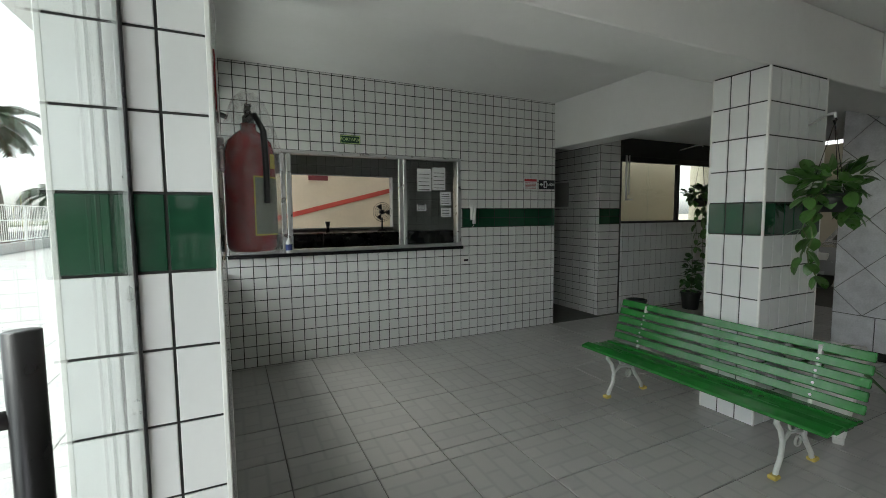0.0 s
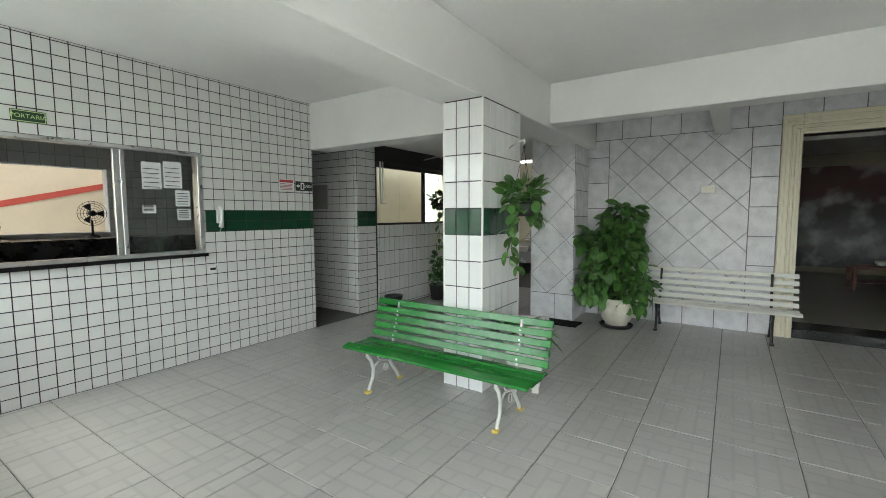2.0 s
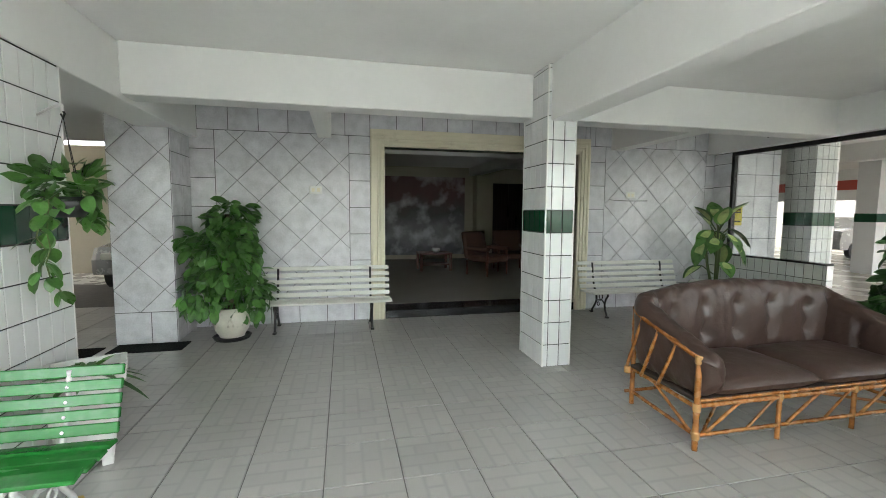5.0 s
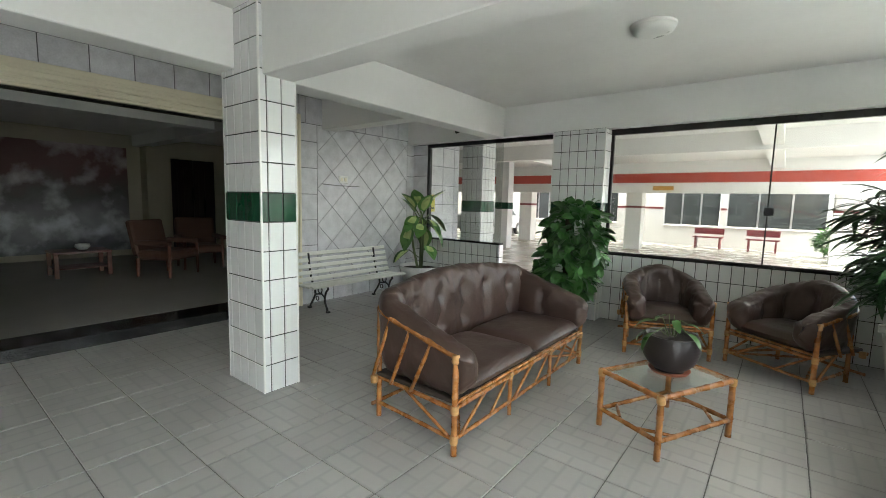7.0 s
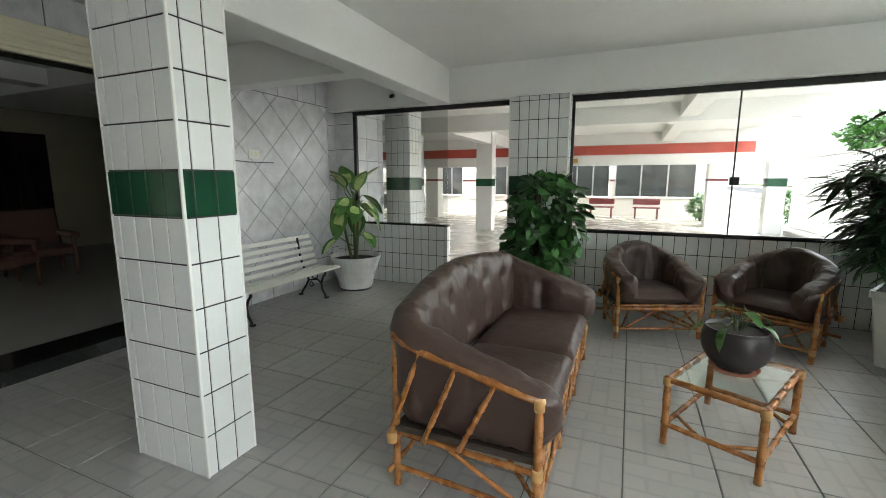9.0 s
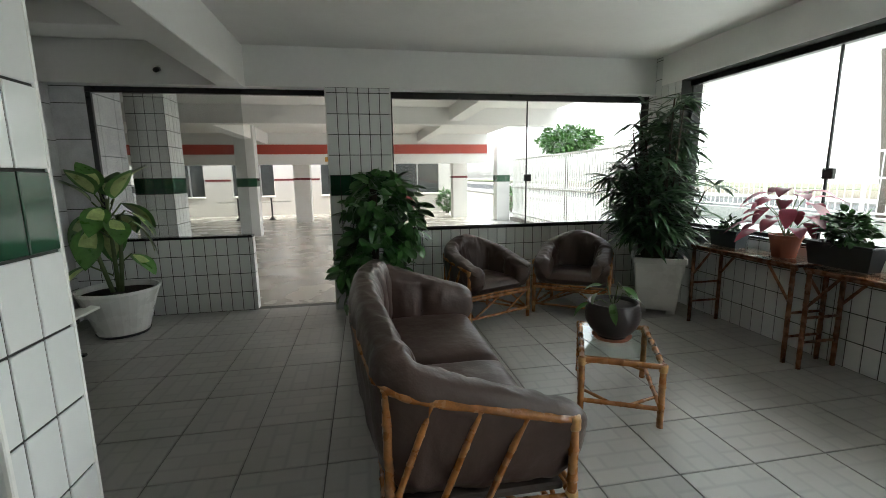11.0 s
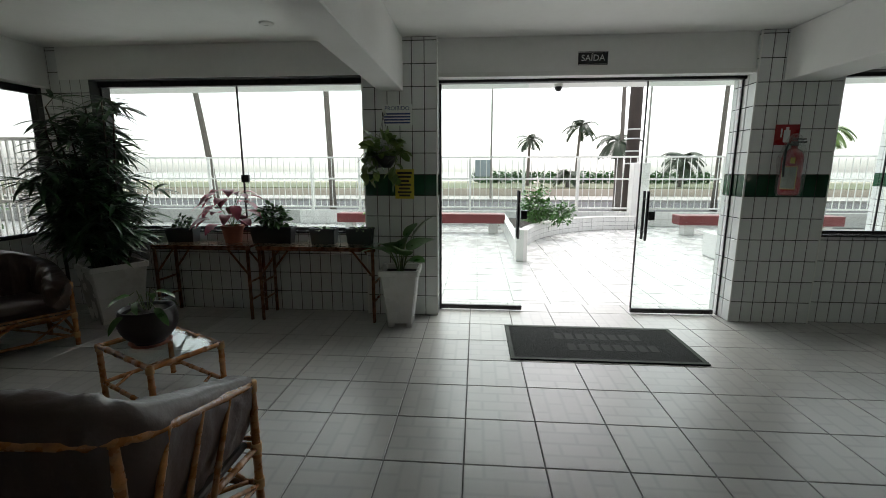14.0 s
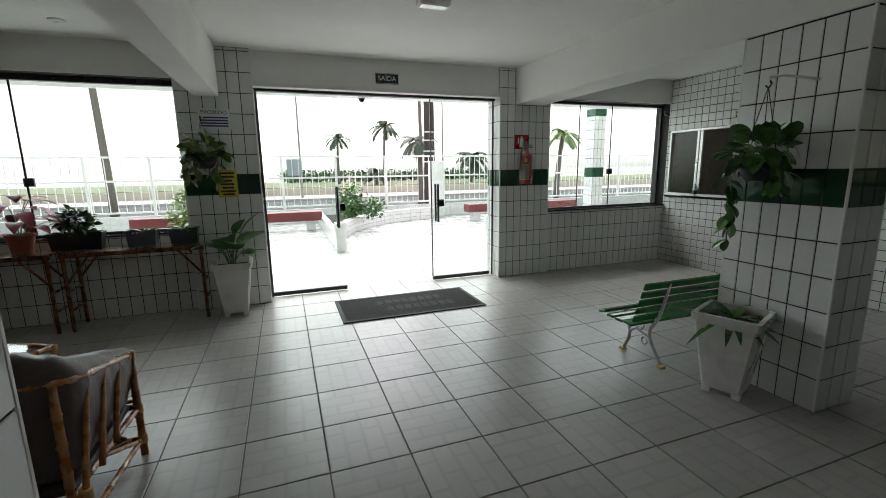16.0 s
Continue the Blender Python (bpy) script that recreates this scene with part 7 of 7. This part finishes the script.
cl = thing("ceiling_light", "small rectangular emergency light on the ceiling", "ceiling light")
part("body", Mesh().box((3.0, 0.45, CEIL - 0.05), (3.13, 0.72, CEIL), 0.01), M_PLASTIC, cl)
part("lens", Mesh().box((3.02, 0.47, CEIL - 0.056), (3.11, 0.70, CEIL - 0.05), 0.004), M_ALU, cl)
sm = thing("ceiling_rose", "flat white junction cover on the ceiling", "junction cover", pose(1.6, -2.47, CEIL))
part("disc", Mesh().lathe([(0, -0.015), (0.06, -0.012), (0.07, 0)], 18), M_PLASTIC, sm)
for nm, x, y, z, d in (("a", 6.76, SYG + 0.16, 2.70, (0, 1)), ("b", 1.0, 5.30, 2.45, (1, 0))):
    c = thing("cctv_camera", "small black security camera on the lintel", "security camera", pose(x, y, z), "security cameras")
    part("mount", Mesh().box((-0.02 if d[1] else 0.0, 0.0 if d[1] else -0.02, -0.02), (0.02, 0.02, 0.03), 0.004), M_PLASTIC, c)
    part("body", Mesh().tube([(d[0] * 0.01, d[1] * 0.01, -0.005), (d[0] * 0.09, d[1] * 0.09, -0.035)], 0.024, 10), M_IRONB, c, smooth=True)
dome = thing("dome_camera", "white dome camera under the canopy", "security camera", pose(0.3, 0.45, 2.63))
part("base", Mesh().lathe([(0, -0.03), (0.05, -0.03), (0.055, 0.0)], 18), M_PLASTIC, dome)
part("dome", Mesh().lathe([(0, -0.085), (0.025, -0.078), (0.04, -0.055), (0.045, -0.03)], 18), M_IRONB, dome, smooth=True)
bx = thing("panel_box", "grey metal panel box on the passage wall", "panel box")
part("cover", Mesh().box((5.875, 6.1, 1.62), (5.894, 6.55, 2.0), 0.004), mat("grey painted steel", (0.30, 0.29, 0.27), 0.5), bx)
part("switch", Mesh().box((5.88, 6.2, 1.36), (5.894, 6.32, 1.46), 0.004), M_PLASTIC, bx)
bx2 = tagged(Mesh().box((5.87, 6.9, 0.22), (5.894, 7.2, 0.42), 0.006).ob("socket_box", M_POTB), "black floor-level socket box", "socket box")
pp = thing("conduit", "white plastic conduit down the side wall", "conduit")
part("pipe", Mesh().tube([(6.36, SY - 0.03, 2.36), (6.36, SY - 0.03, 1.70)], 0.016, 8), M_PLASTIC, pp, smooth=True)
part("pipe", Mesh().tube([(6.36, SY - 0.03, 1.71), (6.50, SY - 0.03, 1.71)], 0.010, 8), M_PLASTIC, pp, smooth=True)
part("pipe", Mesh().tube([(6.42, SY - 0.03, 2.36), (6.42, SY - 0.03, 1.78)], 0.010, 8), M_PLASTIC, pp, smooth=True)

# ---- lounge furniture ----
M_UPH = mat("faded red-brown upholstery", (0.10, 0.05, 0.033), 0.8, vary=0.15, scale=12)
M_WOOD = mat("red-brown timber", (0.13, 0.045, 0.025), 0.4, vary=0.25, scale=9)


def lounge_chair(x, y, turn, label):
    c = thing("lounge_armchair", label, "armchair", pose(x, y, LZ, 0, 0, turn), "lounge chairs")
    part("seat", Mesh().box((-0.34, -0.36, 0.30), (0.34, 0.32, 0.46), 0.04), M_UPH, c)
    part("backrest", Mesh().box((-0.36, 0.0, 0.0), (0.36, 0.13, 0.62), 0.05, pose(0, 0.26, 0.38, -12)), M_UPH, c)
    for s in (-1, 1):
        part("arm", Mesh().box((s * 0.35 - 0.06, -0.36, 0.56), (s * 0.35 + 0.06, 0.30, 0.64), 0.03), M_UPH, c)
        for yy in (-0.32, 0.30):
            part("leg", Mesh().tube([(s * 0.34, yy, 0), (s * 0.33, yy, 0.58 if yy < 0 else 0.32)], [0.02, 0.03], 8), M_WOOD, c)
    return c


lounge_chair(11.15, -2.55, -60, "red-brown upholstered armchair with timber legs")
lounge_chair(11.75, -3.35, -100, "red-brown upholstered armchair beside the lounge column")
lounge_chair(12.2, 0.25, 90, "dark upholstered armchair in the dim lounge")
lt = thing("lounge_table", "low dark red timber table in the lounge", "coffee table", pose(12.1, -1.5, LZ))
part("tabletop", Mesh().box((-0.3, -0.4, 0.40), (0.3, 0.4, 0.44), 0.008), M_WOOD, lt)
part("shelf", Mesh().box((-0.27, -0.37, 0.14), (0.27, 0.37, 0.16), 0.005), M_WOOD, lt)
for x in (-0.26, 0.26):
    for y in (-0.36, 0.36):
        part("leg", Mesh().box((x - 0.03, y - 0.03, 0), (x + 0.03, y + 0.03, 0.40), 0.005), M_WOOD, lt)
vs = thing("white_bowl", "white bowl with a lid on the lounge table", "bowl", pose(12.1, -1.55, LZ + 0.4405))
part("body", Mesh().lathe([(0, 0), (0.06, 0), (0.11, 0.05), (0.10, 0.10), (0, 0.11)], 18), M_PLASTIC, vs, smooth=True)

# ---- garage things ----
for x in (4.75, 3.05):
    gb = thing("garage_bench", "short maroon timber bench against the far wall", "bench", pose(x, -19.0, -0.001), "garage benches")
    part("seat", Mesh().box((-0.5, -0.2, 0.42), (0.5, 0.2, 0.47), 0.01), M_MAROON, gb)
    part("backrest", Mesh().box((-0.5, -0.24, 0.55), (0.5, -0.2, 0.78), 0.01), M_MAROON, gb)
    for s in (-0.4, 0.4):
        part("leg", Mesh().box((s - 0.03, -0.2, 0), (s + 0.03, 0.2, 0.42), 0.008), M_MAROON, gb)


def car(x, y, turn, label, paint):
    c = thing("car", label, "car", pose(x, y, -0.001, 0, 0, turn), "parked cars")
    prof = [(-2.0, 0.35), (-2.02, 0.62), (-1.9, 0.84), (-1.15, 0.92), (-0.5, 1.40), (0.75, 1.43), (1.45, 1.05), (1.95, 0.95), (2.02, 0.6), (1.98, 0.32)]
    vs, fs = [], []
    for s in (-0.8, -0.72, 0.72, 0.8):
        for px, pz in prof:
            k = 0.86 if pz > 1.2 else 1.0
            vs.append((px * (0.985 if abs(s) > 0.75 else 1.0), s * k, pz if abs(s) > 0.75 else pz + 0.02))
    n = len(prof)
    for r in range(3):
        fs += [(r * n + k, r * n + k + 1, (r + 1) * n + k + 1, (r + 1) * n + k) for k in range(n - 1)]
    fs += [tuple(range(n)), tuple(3 * n + k for k in range(n))[::-1], (0, n, 2 * n, 3 * n, 4 * n - 1, 3 * n - 1, 2 * n - 1, n - 1)]
    part("body", Mesh().add(vs, fs), paint, c, fix=True)
    for s in (-1, 1):
        part("side_window", Mesh().add([(-0.95, s * 0.79, 0.98), (1.2, s * 0.79, 1.0), (0.68, s * 0.71, 1.36), (-0.48, s * 0.71, 1.34)], [(0, 1, 2, 3)]), M_DWIN, c)
        for px in (-1.25, 1.28):
            w = part("wheel", Mesh().tube([(px, s * 0.66, 0.3), (px, s * 0.82, 0.3)], 0.30, 20), M_POTB, c)
            part("rim", Mesh().tube([(px, s * 0.81, 0.3), (px, s * 0.83, 0.3)], 0.19, 14), M_ALU, w)
        part("headlight", Mesh().box((-2.03, s * 0.5 - 0.14, 0.62), (-1.93, s * 0.5 + 0.14, 0.76), 0.02), M_PLASTIC, c)
    part("windscreen", Mesh().add([(-1.17, -0.66, 0.96), (-1.17, 0.66, 0.96), (-0.53, 0.60, 1.40), (-0.53, -0.60, 1.40)], [(0, 1, 2, 3)]), M_DWIN, c)
    return c


M_CARW = mat("silver car paint", (0.45, 0.46, 0.47), 0.25, metal=0.3, vary=0.03, coat=0.5)
car(13.9, -18.0, 90, "silver hatchback parked in the garage", M_CARW)
car(12.8, 4.4, 0, "pale silver car parked in the side bay", M_CARW)
gs = tagged(Mesh().box((5.3, -14.77, 2.08), (5.9, -14.76, 2.22), 0.003).ob("garage_notice", mat("orange sign", (0.55, 0.30, 0.06), 0.6)), "small orange notice under the garage beam", "sign")
for x in (11.6, 9.4, 8.2):
    st = thing("parking_post", "thin black post with a pale chain bar in the garage", "barrier post", pose(x, -17.6, -0.001), "parking posts")
    part("base", Mesh().lathe([(0, 0), (0.14, 0), (0.05, 0.12), (0.03, 0.14), (0, 0.14)], 12), M_POTB, st)
    part("pole", Mesh().tube([(0, 0, 0.13), (0, 0, 0.85)], 0.03, 8), M_POTB, st)
    part("bar", Mesh().tube([(-0.7, 0, 0.7), (0.7, 0, 0.7)], 0.02, 6), M_WHITE, st)
side_end = wall("wall_side_bay", [((9.6, 2.6, 0), (9.75, 3.3, CEIL)), ((14.75, 1.6, -0.2), (14.9, 10.2, 3.2)), ((8.1, 2.4, 0), (14.9, 2.6, 3.2))], M_DARKW, "plain wall closing the side bay", "wall")
bay_floor = wall("floor_bay", [((12.0, 2.6, -0.2), (14.75, 5.6, -0.003))], M_CONC, "concrete floor of the side bay", "floor")

# ---- floor pieces ----
tiles(floor, (0.55, -5.5, -0.007), X, Y, 7.4, 8.7, P, P, M_FLOOR, off=((2.70 - 0.55) % P, (0.352 + 5.5) % P), gap=0.007, t=0.0066, near=lambda u, v: abs(u - 2.9) + abs(v - 5.2))
tiles(floor, (0.55, 3.2, -0.007), X, Y, 9.0, 2.21, P, P, M_FLOOR, off=((2.70 - 0.55) % P, (0.352 - 3.2) % P), gap=0.007, t=0.0066, limit=100, near=lambda u, v: abs(u - 3) + v)
